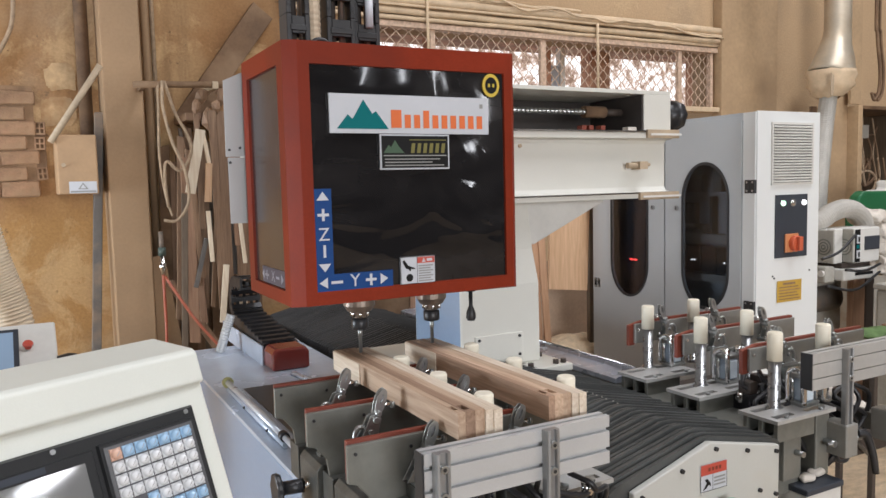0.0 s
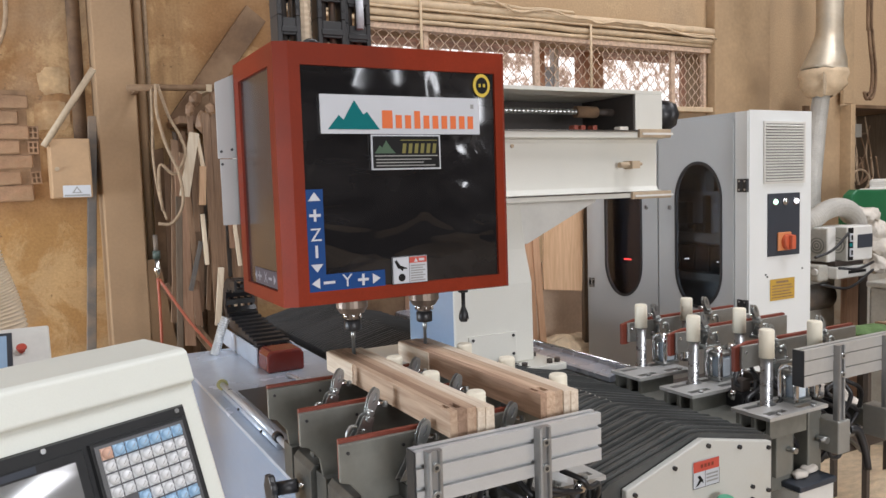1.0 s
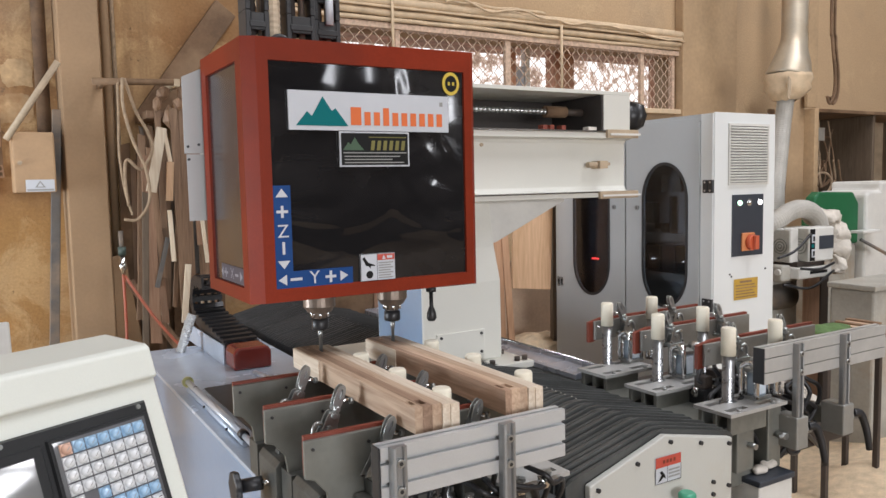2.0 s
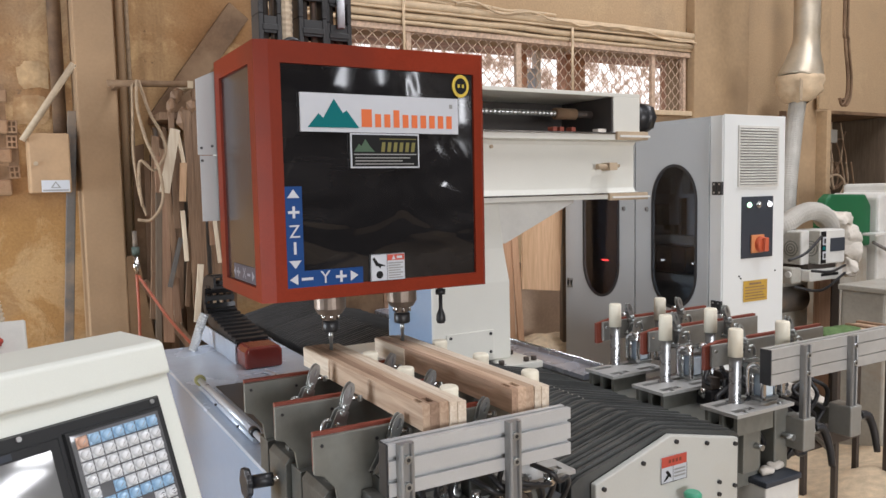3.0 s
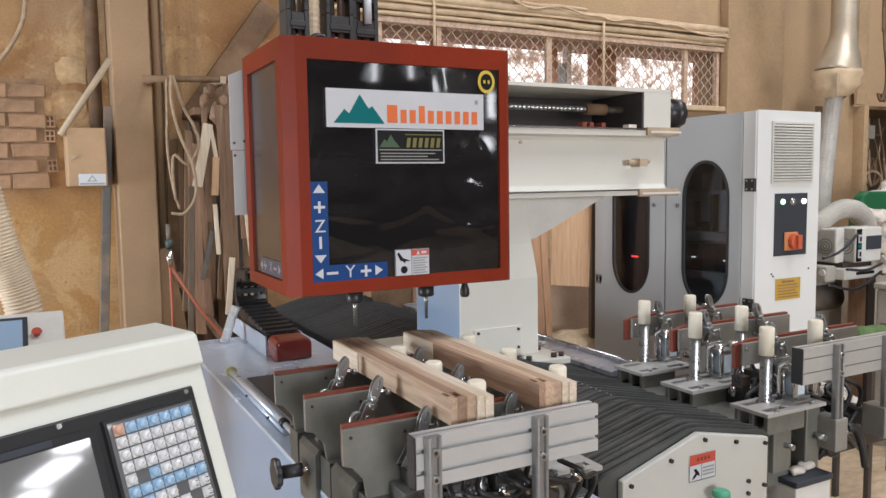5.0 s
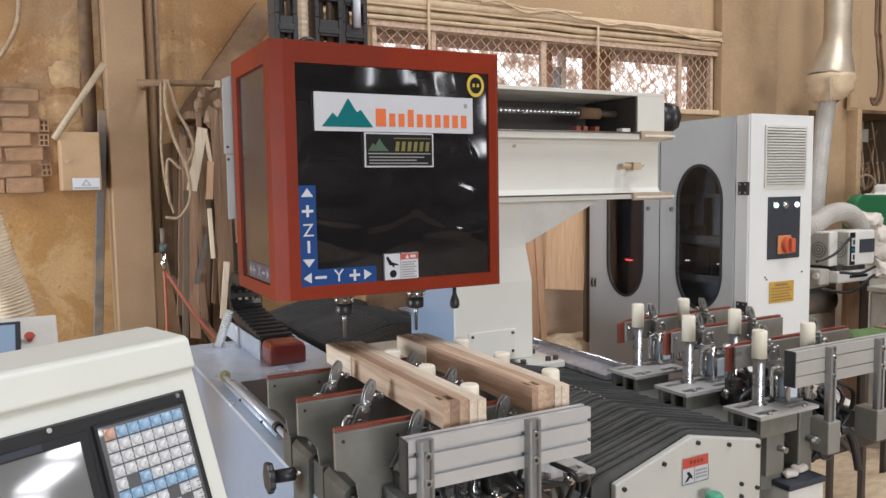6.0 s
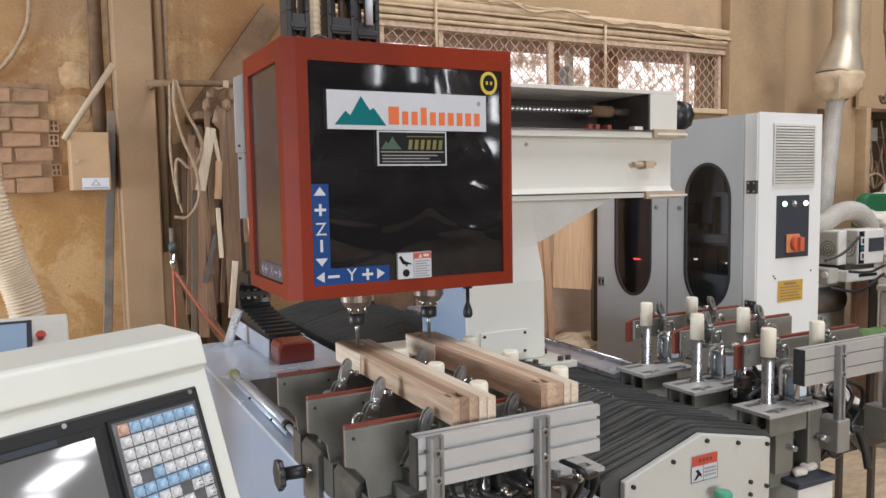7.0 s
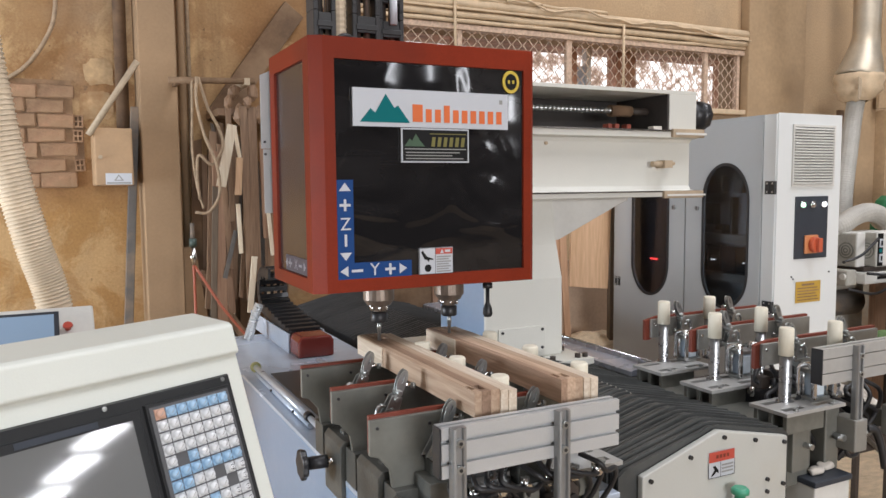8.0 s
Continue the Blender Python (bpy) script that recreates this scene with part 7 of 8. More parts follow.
    box(bm, 3.026, 3.050, 2.268, 2.286, 1.196, 1.256)
    part("rotary_switch", bm, "switch_knob", fp, "orange-red rotary main switch", bevel=0.003)
    bm = B()
    flat(bm, rect(2.947, 3.107, 0.973, 1.066), 2.3175, 0)
    part("yellow_label", bm, "label_ochre", fp, "yellow notice label")
    for k in range(6):
        bm = B()
        x0, x1, h = (2.985, 3.065, 0.009) if k == 5 else (2.958, 3.096 - 0.010 * (k % 3), 0.0045)
        flat(bm, rect(x0, x1, 0.983 + 0.0128 * k, 0.983 + h + 0.0128 * k), 2.3170, 0)
        part("text_line", bm, "wood_old", fp)
    for x, z in ((2.92, 1.09), (3.16, 1.10), (2.90, 0.55), (3.18, 0.56), (2.93, 1.08)):
        rod("rivet", (x, 2.317, z), (x, 2.3205, z), 0.004, "black", fp, n=8)
    # what stands behind the panes: mounting plate, wiring ducts, drives, small lights
    boxpart("mounting_plate", 2.960, 2.966, 2.36, 3.34, 0.10, 1.70, "grey_paint", c, "grey mounting plate", bevel=0)
    boxpart("partition", 2.85, 2.958, 2.905, 2.915, 0.10, 1.70, "slate", c, "dark partition", bevel=0)
    for z in (1.215, 1.030):
        boxpart("wiring_duct", 2.915, 2.958, 2.42, 2.90, z, z + 0.040, "dusty_grey", c, "grey wiring duct", bevel=0.002)
    for y, w, z0, z1, m in ((2.80, 0.085, 1.30, 1.40, "black"), (2.735, 0.035, 1.275, 1.30, "dark"), (2.655, 0.014, 1.255, 1.43, "black"), (2.70, 0.025, 1.258, 1.30, "black"), (2.62, 0.05, 1.45, 1.56, "plate_steel"), (2.76, 0.10, 1.45, 1.53, "dusty_grey")):
        boxpart("relay", 2.918, 2.958, y - w / 2, y + w / 2, z0, z1, m, c, "dark relay on the mounting plate", bevel=0.002)
    for y in (2.475, 2.565, 2.655, 2.745, 2.835):
        boxpart("drive_unit", 2.905, 2.958, y - 0.042, y + 0.042, 1.078, 1.200, "black", c, "black drive unit", bevel=0.003)
    for y, z in ((2.752, 1.131), (2.737, 1.132), (2.560, 1.129)):
        rod("small_light", (2.900, y, z), (2.905, y, z), 0.0022, "led_white", c, "small white lit indicator", n=8)
    boxpart("drive_cover", 2.90, 2.958, 2.93, 3.33, 0.55, 1.58, "slate", c, "dark drive housing", bevel=0.004)
    boxpart("indicator", 2.897, 2.8995, 3.122, 3.174, 1.098, 1.105, "led_red", c, "small red lit indicator behind the pane", bevel=0)


cabinet()


# ---- behind the cabinet and to the far side ----
def far_things():
    bm = B()
    prism(bm, [(2.555, 0.945), (2.812, 0.915), (2.850, 1.74), (2.58, 1.72)], 1, 3.42, 3.435)
    part("plywood_sheet", bm, "ply", tags=("pale plywood sheet leaning behind the machine", "plywood"))
    for k, (xa, xb, w) in enumerate(((2.43, 2.535, 0.040), (2.39, 2.455, 0.055), (2.33, 2.40, 0.03))):
        bm = B()
        prism(bm, [(xb, 0.0), (xb + w, 0.0), (xa + w, 1.6), (xa, 1.6)], 1, 3.37 + 0.012 * k, 3.38 + 0.012 * k)
        part("plank", bm, "wood_orange" if k < 2 else "wood_pinkz", tags=("reddish plank leaning behind the machine", "plank", "leaning planks"), bevel=0.002)
    # strip added for the dark line at the cabinet's edge
    boxpart("dark_upright", 2.862, 2.90, 3.46, 3.49, 0, 1.62, "dark_wood", tags=("dark wooden upright standing behind the machine", "upright"), bevel=0.004)
    panel = thing("brown_panel", (1.74, 3.62, 0), "dark brown upright panel with a pinkish edge strip", "panel")
    boxpart("sheet", 1.60, 1.815, 3.60, 3.63, 0, 0.985, "dusty_board", panel, bevel=0.003)
    boxpart("edge_strip", 1.8155, 1.86, 3.59, 3.63, 0, 0.992, "wood_pinkz", panel, "pinkish wooden edge strip", bevel=0.003)
    bm = B()
    box(bm, 2.40, 3.6, 3.72, 3.76, 0, 1.05)
    part("back_board", bm, "dusty_grey_board", tags=("tan board standing behind the machine", "board"))
    bm = B()
    bmesh.ops.create_icosphere(bm, subdivisions=3, radius=1.0, matrix=Matrix.Translation((2.78, 3.55, 0.57)) @ Matrix.Diagonal((0.30, 0.13, 0.08, 1)))
    for v in bm.verts:
        v.co += 0.03 * noise.noise_vector(v.co * 9)
    part("sack", bm, "sawdust", tags=("lumpy pale sack of shavings on a stack", "sack"))
    boxpart("stack", 2.45, 3.1, 3.46, 3.70, 0, 0.52, "wood_old", tags=("stack of dusty boards on the floor", "stack"))
    # funnel and hose of the dust extraction
    d = thing("dust_funnel", (5.80, 4.05, 2.1), "dusty sheet metal funnel on an extraction pipe", "dust funnel")
    bm = B()
    tube(bm, [(5.86, 4.06, ROOF), (5.86, 4.06, 2.66), (5.855, 4.06, 2.60), (5.84, 4.06, 2.54), (5.81, 4.05, 2.42), (5.775, 4.05, 2.315), (5.772, 4.05, 2.302)], [0.100, 0.100, 0.104, 0.114, 0.150, 0.176, 0.177], 26)
    part("funnel", bm, "funnel_metal", d)
    bm = B()
    rings = []
    for q, (cx, z, r) in enumerate(((5.772, 2.330, 0.178), (5.770, 2.29, 0.186), (5.775, 2.25, 0.168), (5.765, 2.21, 0.178), (5.765, 2.175, 0.140), (5.755, 2.15, 0.13), (5.75, 2.12, 0.09))):
        rings.append([bm.verts.new((cx + (r + 0.010 * noise.noise((k * 0.9, q * 1.3, 2))) * math.cos(k * math.pi / 16), 4.05 + (r + 0.010 * noise.noise((k * 0.9, q * 1.3, 2))) * math.sin(k * math.pi / 16), z + 0.022 * noise.noise((k * 0.5, q * 0.7, 5)))) for k in range(32)])
    for ra, rb in zip(rings, rings[1:]):
        for k in range(32):
            bm.faces.new((ra[k], ra[(k + 1) % 32], rb[(k + 1) % 32], rb[k])).smooth = True
    part("cloth_band", bm, "conduit", d, "dusty cloth wrapped round the joint")
    for pts in ([(5.585, 2.29), (5.62, 2.27), (5.62, 2.16), (5.605, 2.11), (5.585, 2.12)],):
        bm = B()
        prism(bm, pts, 1, 3.915, 3.923)
        part("cloth_end", bm, "dusty", d, "hanging end of the dusty cloth", bevel=0.002)
    flex_hose("dust_hose", [(5.755, 4.05, 2.16), (5.70, 4.04, 1.95), (5.61, 4.0, 1.70), (5.52, 3.96, 1.42), (5.46, 3.92, 1.15), (5.44, 3.9, 0.8), (5.44, 3.9, 0.0)], 0.066, "hose_grey", ("dusty ribbed extraction hose hanging from a funnel", "hose"), 190, 16, 0.035)
    # tall board, hanging strip and dark open locker
    bm = B()
    box(bm, 6.20, 6.44, 4.35, 4.39, 0, 2.21)
    part("tall_board", bm, "pier", tags=("tall tan board standing by a locker", "board"), bevel=0.004)
    bm = B()
    prism(bm, [(6.36, 2.11), (6.50, 2.11), (6.50, 3.2), (6.36, 3.2)], 1, 4.27, 4.30)
    part("hanging_board", bm, "pier", tags=("pale narrow board fixed above the locker", "board"), bevel=0.003)
    bm = B()
    prism(bm, [(5.98, 0.0), (6.06, 0.0), (5.93, 2.08), (5.87, 2.08)], 1, 4.28, 4.31)
    part("slanting_strip", bm, "dusty_board", tags=("dusty brown lath leaning behind the hose", "lath"), bevel=0.003)
    lk = thing("locker", (6.9, 4.6, 0), "dark open wooden locker with hanging cables", "locker")
    for nm, b6, m in (("side_panel", (6.44, 6.50, 4.25, 4.88, 0, 2.10), "pier"), ("top_panel", (6.502, 8.558, 4.25, 4.88, 2.07, 2.10), "dusty_board"), ("back_panel", (6.502, 8.558, 4.84, 4.88, 0, 2.068), "dusty"),
                      ("side_panel", (8.56, 8.6, 4.25, 4.88, 0, 2.10), "dark_wood"), ("divider", (7.42, 7.46, 4.30, 4.838, 0, 2.068), "dark_wood"), ("shelf", (6.502, 7.418, 4.34, 4.838, 1.30, 1.33), "dark_wood")):
        boxpart(nm, *b6, m, lk, bevel=0.003)
    rnd = random.Random(5)
    for k in range(5):
        x = 6.86 + 0.08 * k
        bm = B()
        tube(bm, curve_pts([(x, 4.55, 2.03 - 0.08 * (k % 3)), (x + rnd.uniform(-0.08, 0.08), 4.52, 1.86), (x + rnd.uniform(-0.1, 0.1), 4.5, 1.68), (x + rnd.uniform(-0.08, 0.08), 4.5, 1.48), (x + 0.1 * rnd.uniform(-1, 1), 4.5, 1.40), (x + 0.06, 4.5, 1.50), (x + 0.02, 4.5, 1.66)], 30), 0.008, 6)
        part("cable", bm, ("rope", "dusty_board", "dusty_board")[k % 3], lk)
    boxpart("small_box", 6.86, 6.98, 4.50, 4.60, 1.84, 1.96, "dusty_grey", lk, "small pale grey box")
    boxpart("small_box", 6.90, 7.06, 4.52, 4.64, 1.55, 1.66, "dusty_board", lk)
    bm = B()
    tube(bm, [(6.96 + 0.14 * math.cos(a), 4.50, 1.44 + 0.10 * math.sin(a)) for a in [2 * math.pi * q / 28 for q in range(29)]], 0.012, 6)
    part("cable_coil", bm, "rope", lk, "coiled dusty cable")
    for k, (x, y) in enumerate(((6.56, 4.18), (6.63, 4.19), (6.60, 4.2))):
        bm = B()
        tube(bm, curve_pts([(x, y, ROOF), (x - 0.02, y, 3.2), (x, y, 2.7), (x + 0.05, y, 2.40), (x + 0.04, y, 2.22), (x - 0.02, y, 2.14), (x - 0.06, y, 2.20)], 40), 0.012, 7)
        part("hanging_cable", bm, "dusty_board", tags=("dusty cable drooping from the roof", "cable", "far cables"))
    # green machine
    gm = thing("green_machine", (5.6, 3.6, 0), "green painted woodworking machine at the back", "machine")
    bm = B()
    prism(bm, [(5.20, 1.00), (5.20, 1.22), (5.25, 1.36), (5.31, 1.395), (5.72, 1.385), (5.79, 1.30), (5.79, 1.00)], 1, 3.45, 3.53)
    part("hood", bm, "green_paint", gm, "green painted hood", bevel=0.015)
    boxpart("body", 5.17, 5.78, 3.46, 3.9, 0.0, 1.0, "dusty_grey", gm, bevel=0.015)
    bm = B()
    prism(bm, [(5.80, 0.0), (5.80, 1.36), (5.84, 1.39), (5.98, 1.39), (5.98, 1.46), (6.9, 1.46), (6.9, 0.0)], 1, 3.40, 3.8)
    part("guard", bm, "dust_white", gm, "dusty white guard", bevel=0.02)
    boxpart("side_tray", 5.60, 5.86, 3.30, 3.40, 1.085, 1.105, "dust_white", gm, bevel=0.004)
    rod("handle_bar", (5.62, 3.33, 1.04), (5.84, 3.25, 0.92), 0.012, "grey_pipe", gm)
    # white motor unit with grey elbow
    mm = thing("motor_unit", (4.45, 2.9, 0), "dusty white motor unit with fan grilles and cloth bag", "machine")
    bm = B()
    box(bm, 4.210, 4.444, 2.80, 2.912, 1.015, 1.212)
    hs = part("housing", bm, "dust_white", mm, bevel=0.008)
    boxpart("side_plate", 4.203, 4.2095, 2.804, 2.908, 1.02, 1.207, "dusty_grey", hs, "grey fan side plate", bevel=0.003)
    boxpart("rear_housing", 4.128, 4.44, 2.914, 3.02, 1.012, 1.208, "dust_white", mm, bevel=0.006)
    boxpart("front_strip", 4.128, 4.200, 2.864, 2.912, 1.012, 1.208, "dust_white", mm, bevel=0.004)
    boxpart("rear_side_plate", 4.121, 4.127, 2.868, 3.015, 1.015, 1.20, "dusty_grey", mm, "grey fan side plate", bevel=0.003)
    boxpart("badge", 4.300, 4.436, 2.795, 2.80, 1.085, 1.163, "slate", hs, "dark printed badge", bevel=0.002)
    boxpart("socket_strip", 4.214, 4.258, 2.796, 2.80, 1.02, 1.205, "label_black", hs, "black strip with sockets", bevel=0.001)
    boxpart("socket_mark", 4.224, 4.248, 2.7945, 2.796, 1.098, 1.118, "teal", hs, "teal mark", bevel=0)
    for z in (1.150, 1.065):
        boxpart("socket", 4.221, 4.251, 2.790, 2.796, z - 0.024, z + 0.024, "label_white", hs, bevel=0.003)
        boxpart("socket_cap", 4.229, 4.243, 2.787, 2.7905, z - 0.014, z + 0.014, "label_black", hs, bevel=0.002)
    for x, y, w in ((4.203, 2.856, hs), (4.121, 2.925, mm)):
        for q, r in enumerate((0.046, 0.039, 0.031, 0.023, 0.015, 0.008)):
            bm = B()
            tube(bm, [(x, y, 1.105), (x - 0.003 - 0.0008 * q, y, 1.105)], r, 20)
            part("fan_ring", bm, "plate_steel" if q % 2 == 0 else "dusty_grey", w)
    boxpart("lower_housing", 4.12, 4.43, 2.80, 3.06, 0.92, 0.985, "dust_white", mm, bevel=0.008)
    boxpart("slot", 4.22, 4.38, 2.796, 2.80, 0.945, 0.962, "label_black", mm, "dark slot", bevel=0.001)
    boxpart("neck", 4.16, 4.42, 2.84, 3.04, 0.985, 1.015, "dark_pipe", mm, bevel=0.003)
    boxpart("valve_bank", 4.03, 4.118, 2.85, 3.10, 0.91, 1.00, "dusty_grey", mm, bevel=0.01)
    for k in range(4):
        rod("valve_knob", (4.015, 2.87 + 0.06 * k, 0.965 + 0.01 * (k % 2)), (4.03, 2.87 + 0.06 * k, 0.965 + 0.01 * (k % 2)), 0.018, ("dust_white", "dark_pipe")[k % 2], mm, n=10)
    bm = B()
    tube(bm, curve_pts([(3.9, 3.12, 1.12), (4.04, 3.05, 1.19), (4.16, 2.99, 1.246), (4.253, 2.98, 1.291), (4.371, 2.98, 1.314), (4.482, 2.98, 1.295), (4.56, 2.98, 1.235), (4.59, 2.98, 1.15)], 120), 0.056, 18, ridge=0.025)
    part("elbow_pipe", bm, "hose_grey", mm, "grey ribbed elbow hose")
    # crumpled white cloth hanging round the hose
    for cx, cy, cz, sx, sy, sz in ((4.66, 3.02, 1.25, 0.10, 0.10, 0.055), (4.73, 3.0, 1.16, 0.085, 0.10, 0.09), (4.75, 2.98, 1.05, 0.075, 0.09, 0.09), (4.66, 2.92, 0.955, 0.055, 0.06, 0.07)):
        bm = B()
        bmesh.ops.create_icosphere(bm, subdivisions=4, radius=1.0, matrix=Matrix.Translation((cx, cy, cz)) @ Matrix.Diagonal((sx, sy, sz, 1)))
        for v in bm.verts:
            v.co += 0.030 * noise.noise_vector(v.co * 14) + 0.010 * noise.noise_vector(v.co * 45)
        for f in bm.faces:
            f.smooth = True
        part("cloth_bag", bm, "cloth", mm, "dusty crumpled cloth")
    for k, ctrl in enumerate(([(3.98, 2.84, 1.05), (4.08, 2.80, 1.09), (4.20, 2.785, 1.18)], [(4.10, 3.04, 1.12), (4.15, 3.02, 1.16), (4.19, 3.06, 1.19)], [(4.12, 2.79, 0.985), (4.25, 2.76, 0.975), (4.42, 2.78, 1.0)], [(4.0, 2.82, 0.90), (4.2, 2.78, 0.87), (4.45, 2.8, 0.95)])):
        bm = B()
        tube(bm, curve_pts(ctrl, 16), 0.008, 7)
        part("power_cable", bm, "black", mm)
    bm = B()
    tube(bm, [(3.6, 3.05, 0.79), (4.34, 3.03, 0.79)], 0.085, 18)
    part("cross_pipe", bm, "grey_pipe", mm, "thick grey pipe")
    boxpart("stand", 4.06, 4.40, 3.0, 3.3, 0.0, 0.90, "dusty_grey", mm, bevel=0.01)
    boxpart("stand_foot", 4.42, 4.50, 2.86, 2.95, 0.0, 0.92, "dark_pipe", mm, "dark upright", bevel=0.006)
    boxpart("panel_board", 4.30, 4.41, 2.86, 2.90, 0.0, 0.92, "wood_pinkz", mm, "reddish board", bevel=0.004)
    # grey machine table and foreground clutter on the far side
    gt = thing("grey_machine", (4.6, 2.5, 0), "dusty grey machine body beside the cabinet", "machine")
    boxpart("body", 4.11, 5.2, 2.36, 2.61, 0.0, 0.90, "dusty_grey", gt, bevel=0.015)
    boxpart("top", 4.10, 5.22, 2.35, 2.62, 0.90, 0.93, "dusty_grey", gt, bevel=0.006)
    t = thing("work_bench", (3.9, 2.0, 0), "low wooden bench with green offcuts and scraps", "bench")
    boxpart("top", 3.24, 3.72, 2.05, 2.28, 0.765, 0.795, "wood_old", t, bevel=0.004)
    for x, y in ((3.28, 2.09), (3.68, 2.09), (3.28, 2.24), (3.68, 2.24)):
        boxpart("leg", x - 0.012, x + 0.012, y - 0.012, y + 0.012, 0, 0.765, "dark_pipe", t)
    bm = B()
    bmesh.ops.create_icosphere(bm, subdivisions=3, radius=1.0, matrix=Matrix.Translation((3.40, 2.16, 0.815)) @ Matrix.Diagonal((0.13, 0.07, 0.022, 1)))
    for v in bm.verts:
        v.co += 0.02 * noise.noise_vector(v.co * 14)
    part("green_cloth", bm, "dull_green", tags=("crumpled green cloth lying on a bench", "cloth"))
    for k in range(6):
        boxpart("offcut", 3.50 + 0.034 * k, 3.53 + 0.034 * k, 2.07 + 0.01 * (k % 3), 2.24 + 0.01 * (k % 2), 0.796, 0.81 + 0.008 * (k % 3), ("wood_pink", "wood_light", "wood_old")[k % 3], tags=("short wooden offcut lying on a bench", "offcut", "bench offcuts"), bevel=0.002)
    bm = B()
    rings, sides, heap = 14, 48, []
    for i in range(rings + 1):
        row = []
        for k in range(sides):
            a = 2 * math.pi * k / sides
            edge = 1 + 0.35 * noise.noise((2 * math.cos(a), 2 * math.sin(a), 4.0)) + 0.08 * noise.noise((7 * math.cos(a), 7 * math.sin(a), 1.0))
            f = i / rings
            x, y = 4.35 + 2.1 * edge * f * math.cos(a), 1.75 + 1.15 * edge * f * math.sin(a)
            row.append(bm.verts.new((x, y, 0.001 + max(0.0, 0.24 * (1 - f) ** 1.3 * (1 + 0.5 * noise.noise((x * 3, y * 3, 2)))))))
        heap.append(row)
    for a, b in zip(heap, heap[1:]):
        for k in range(sides):
            bm.faces.new((a[k], a[(k + 1) % sides], b[(k + 1) % sides], b[k])).smooth = True
    bmesh.ops.remove_doubles(bm, verts=bm.verts[:], dist=1e-4)
    part("sawdust_heap", bm, "sawdust", tags=("heap of sawdust lying on the floor", "sawdust", "", "stuff"))


far_things()


# ---- bare bricks in the wall ----
def bare_bricks():
    rnd = random.Random(7)
    bm = B()
    box(bm, -0.60, 0.20, 4.893, 4.8995, 1.50, 2.10)
    part("mortar_bed", bm, "mortar", wall_n)
    bm = B()
    box(bm, -0.093, 0.093, -0.015, 0.03, -0.0375, 0.0375)
    bmesh.ops.bevel(bm, geom=bm.edges[:], offset=0.006, segments=1, affect="EDGES")
    worn = []
    for q in range(5):
        b2 = bm.copy()
        for v in b2.verts:
            v.co += 0.011 * noise.noise_vector(v.co * 22 + Vector((7.3 * q, 0, 0)))
        me = bpy.data.meshes.new("brick")
        b2.to_mesh(me)
        b2.free()
        me.materials.append(M["brick"])
        worn.append(me)
    bm.free()
    # hollow brick ends: a clay grid with open cells
    bm = B()
    for z in (-0.034, -0.004, 0.026):
        box(bm, -0.026, 0.026, -0.012, 0.004, z, z + 0.008)
    for x in (-0.026, -0.004, 0.018):
        for z in (-0.026, 0.004):
            box(bm, x, x + 0.008, -0.012, 0.004, z, z + 0.022)
    grid_me = bpy.data.meshes.new("hollow_end")
    bm.to_mesh(grid_me)
    bm.free()
    grid_me.materials.append(M["brick"])
    for r in (1, 3, 4):
        ob = new("hollow_end", grid_me)
        ob.parent = wall_n
        ob.location = (0.232 + rnd.uniform(-0.008, 0.008) - (0.055 if r % 2 else 0.0) + 0.05 * (r % 2), 4.891, 1.545 + 0.082 * r)
        ob.rotation_euler = (0, rnd.uniform(-0.1, 0.1), rnd.uniform(-0.1, 0.1))
    # dark sheet behind the grids paints the shade in their open cells
    boxpart("hollow_shade", 0.20, 0.250, 4.894, 4.8985, 1.60, 1.90, "dusty_board", wall_n, bevel=0)
    for r in range(7):
        for k in range(4):
            ob = new("brick", worn[rnd.randrange(5)])
            ob.parent = wall_n
            ob.location = (0.115 - 0.19 * k - (0.055 if r % 2 else 0.0) + rnd.uniform(-0.006, 0.006), 4.895 + rnd.uniform(-0.006, 0.006), 1.545 + 0.082 * r + rnd.uniform(-0.004, 0.004))
            ob.rotation_euler = (0, rnd.uniform(-0.05, 0.05), rnd.uniform(-0.06, 0.06))
    # pale flakes of plaster left on the wall
    for q, (cx, cz, w, h) in enumerate(((0.350, 2.155, 0.080, 0.068), (0.315, 1.965, 0.090, 0.085))):
        bm = B()
        ring = []
        for k in range(40):
            a = 2 * math.pi * k / 40
            s = 1 + 0.30 * noise.noise((1.6 * math.cos(a), 1.6 * math.sin(a), q * 3.7)) + 0.12 * noise.noise((5 * math.cos(a), 5 * math.sin(a), q * 1.9))
            ex = 0.55
            ring.append((cx + w * s * math.copysign(abs(math.cos(a)) ** ex, math.cos(a)), cz + h * s * math.copysign(abs(math.sin(a)) ** ex, math.sin(a))))
        prism(bm, ring, 1, 4.8965 - 0.0006 * q, 4.8995)
        part("plaster_flake", bm, "pale_plaster", wall_n)


bare_bricks()


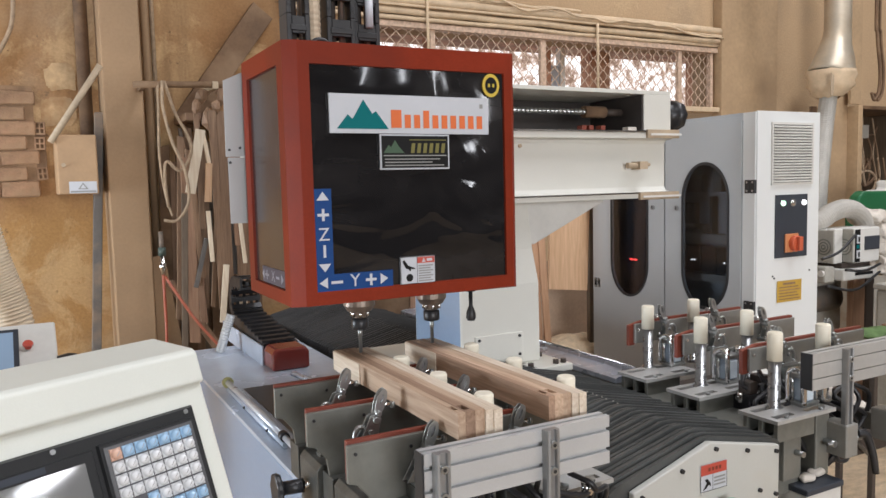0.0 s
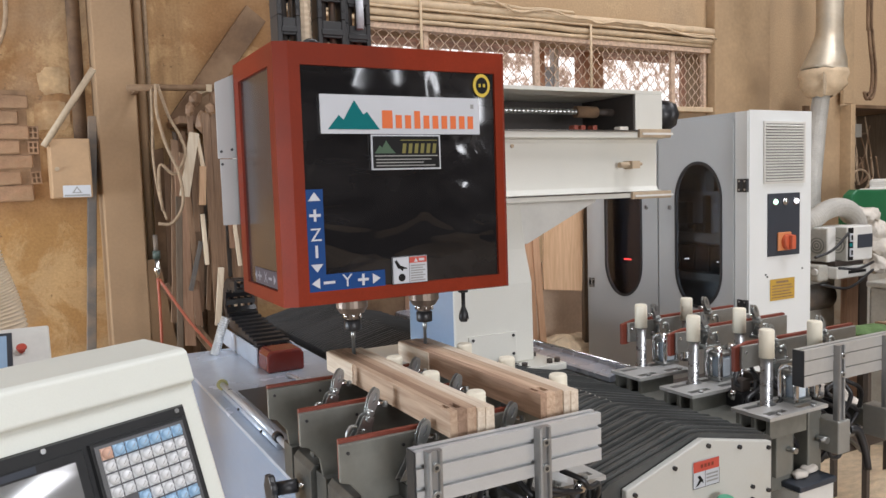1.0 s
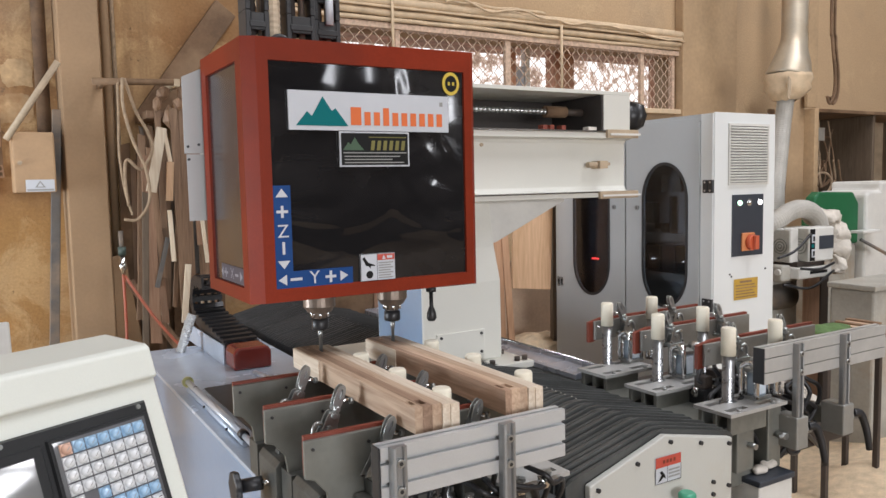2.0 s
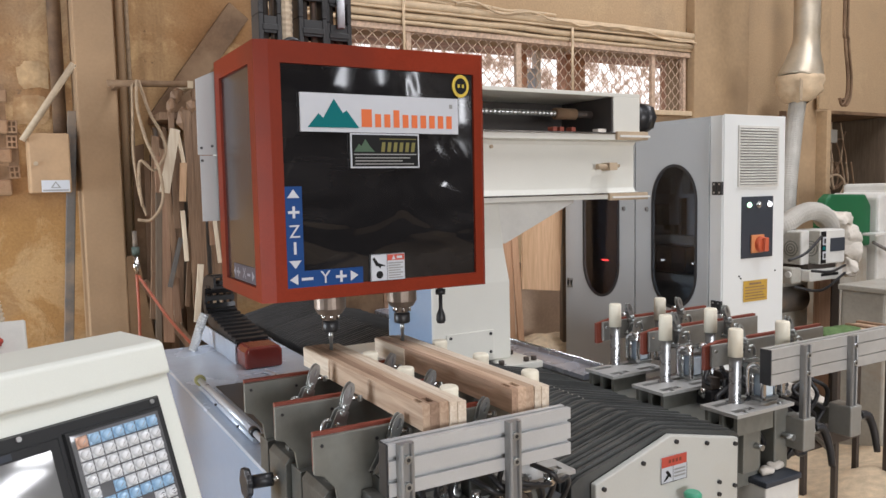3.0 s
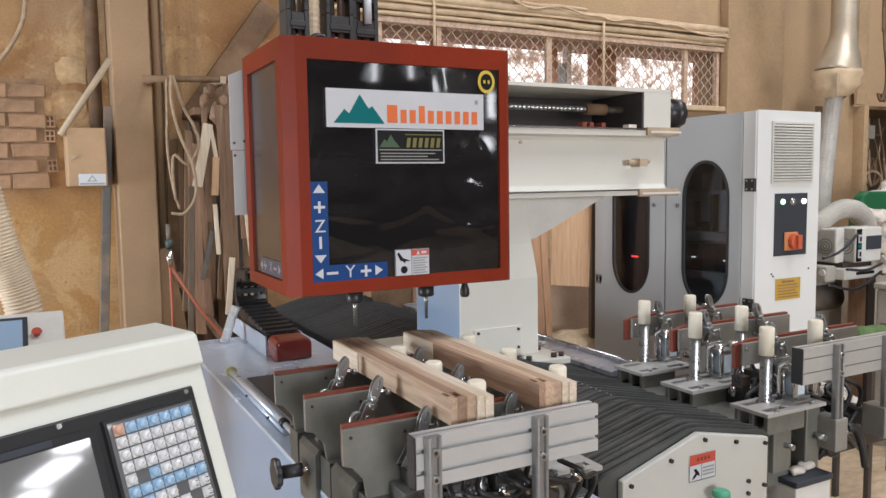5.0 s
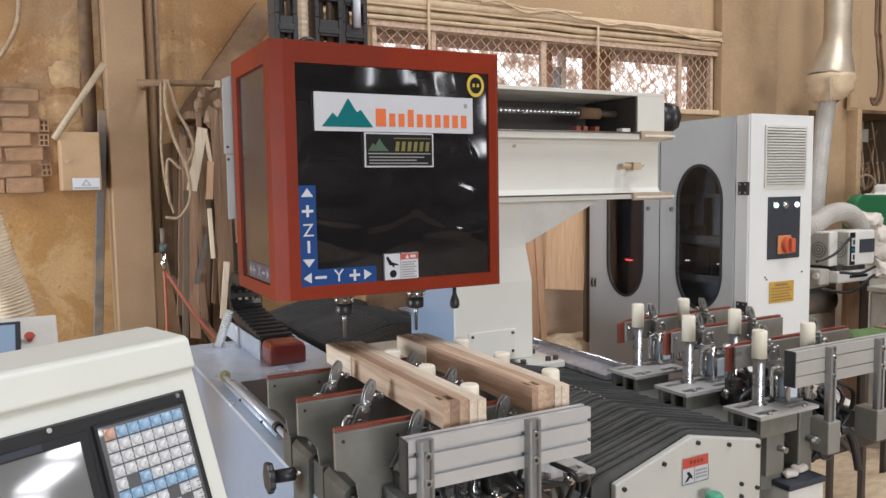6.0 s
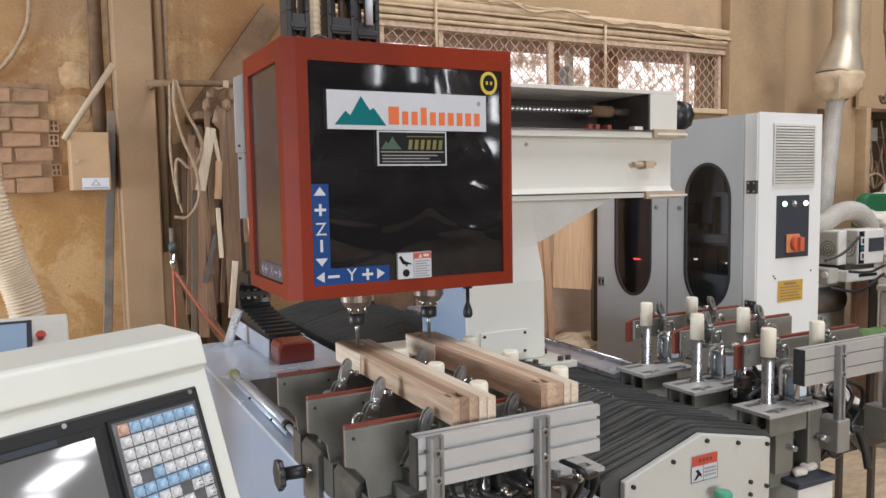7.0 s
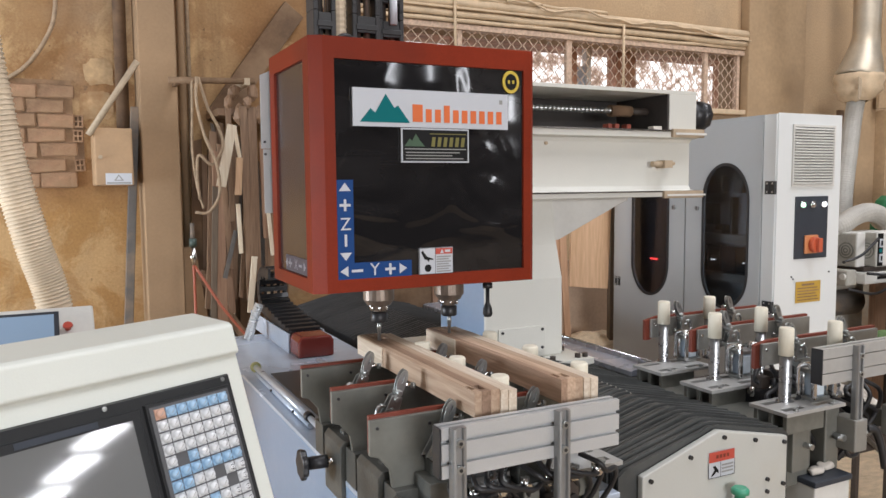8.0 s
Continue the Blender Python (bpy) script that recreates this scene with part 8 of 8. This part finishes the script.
# ---- what moves ----
def motions():
    stroke = [(0.0, 0.0240), (0.1, 0.0215), (0.3, 0.0085), (0.5, -0.0015), (0.57, -0.002), (0.8, 0.0125), (1.0, 0.0247), (1.08, 0.025), (1.3, 0.0105), (1.5, -0.0035), (1.58, -0.004),
              (1.85, 0.0125), (2.07, 0.0245), (2.3, 0.0115), (2.6, -0.003), (2.8, 0.005), (3.0, 0.0186), (3.12, 0.0235), (3.3, 0.0115), (3.5, 0.0), (3.6, -0.003), (3.8, 0.0085),
              (4.0, 0.0180), (4.15, 0.0225), (4.5, 0.0226), (5.2, 0.0195), (5.8, 0.0187), (6.0, 0.0186), (6.5, 0.0154), (6.62, 0.0145), (6.8, 0.0055), (7.0, -0.0037), (7.08, -0.004),
              (7.3, 0.0115), (7.5, 0.0238), (7.58, 0.0235), (7.8, 0.0105), (8.0, -0.002)]
    x, y, z = GANTRY.location
    walk(GANTRY, [(t, pose(x, y + d, z)) for t, d in stroke])
    side = [(0.0, 0.0), (4.5, 0.0), (4.75, -0.003), (5.2, -0.017), (5.6, -0.0225), (6.0, -0.0225), (8.0, -0.0225)]
    plunge = [(0.0, 0.0175), (0.6, 0.0150), (1.2, 0.0130), (1.5, 0.0120), (2.2, 0.008), (2.8, 0.0050), (3.1, 0.0020), (3.5, 0.0), (4.2, 0.0), (4.3, 0.0080), (4.4, 0.0215), (4.5, 0.026), (4.6, 0.0300), (4.7, 0.0400),
              (4.9, 0.055), (5.2, 0.062), (5.6, 0.061), (5.8, 0.0565), (5.9, 0.0525), (6.0, 0.0400), (6.1, 0.0330), (6.2, 0.0230), (6.3, 0.0190), (6.6, 0.0180), (7.0, 0.0150), (7.4, 0.0130), (7.6, 0.0090), (8.0, 0.0050)]

    def at(rows, t):
        for (a, u), (b, v) in zip(rows, rows[1:]):
            if a <= t <= b:
                return u + (v - u) * (t - a) / (b - a)
        return rows[-1][1]
    walk(HEAD, [(t, pose(d, 0, 0)) for t, d in side])
    times = sorted({t for t, _ in side} | {t for t, _ in plunge})
    for ob in SPINDLES + [STOP]:
        walk(ob, [(t, pose(at(side, t), 0, at(plunge, t))) for t in times])


motions()
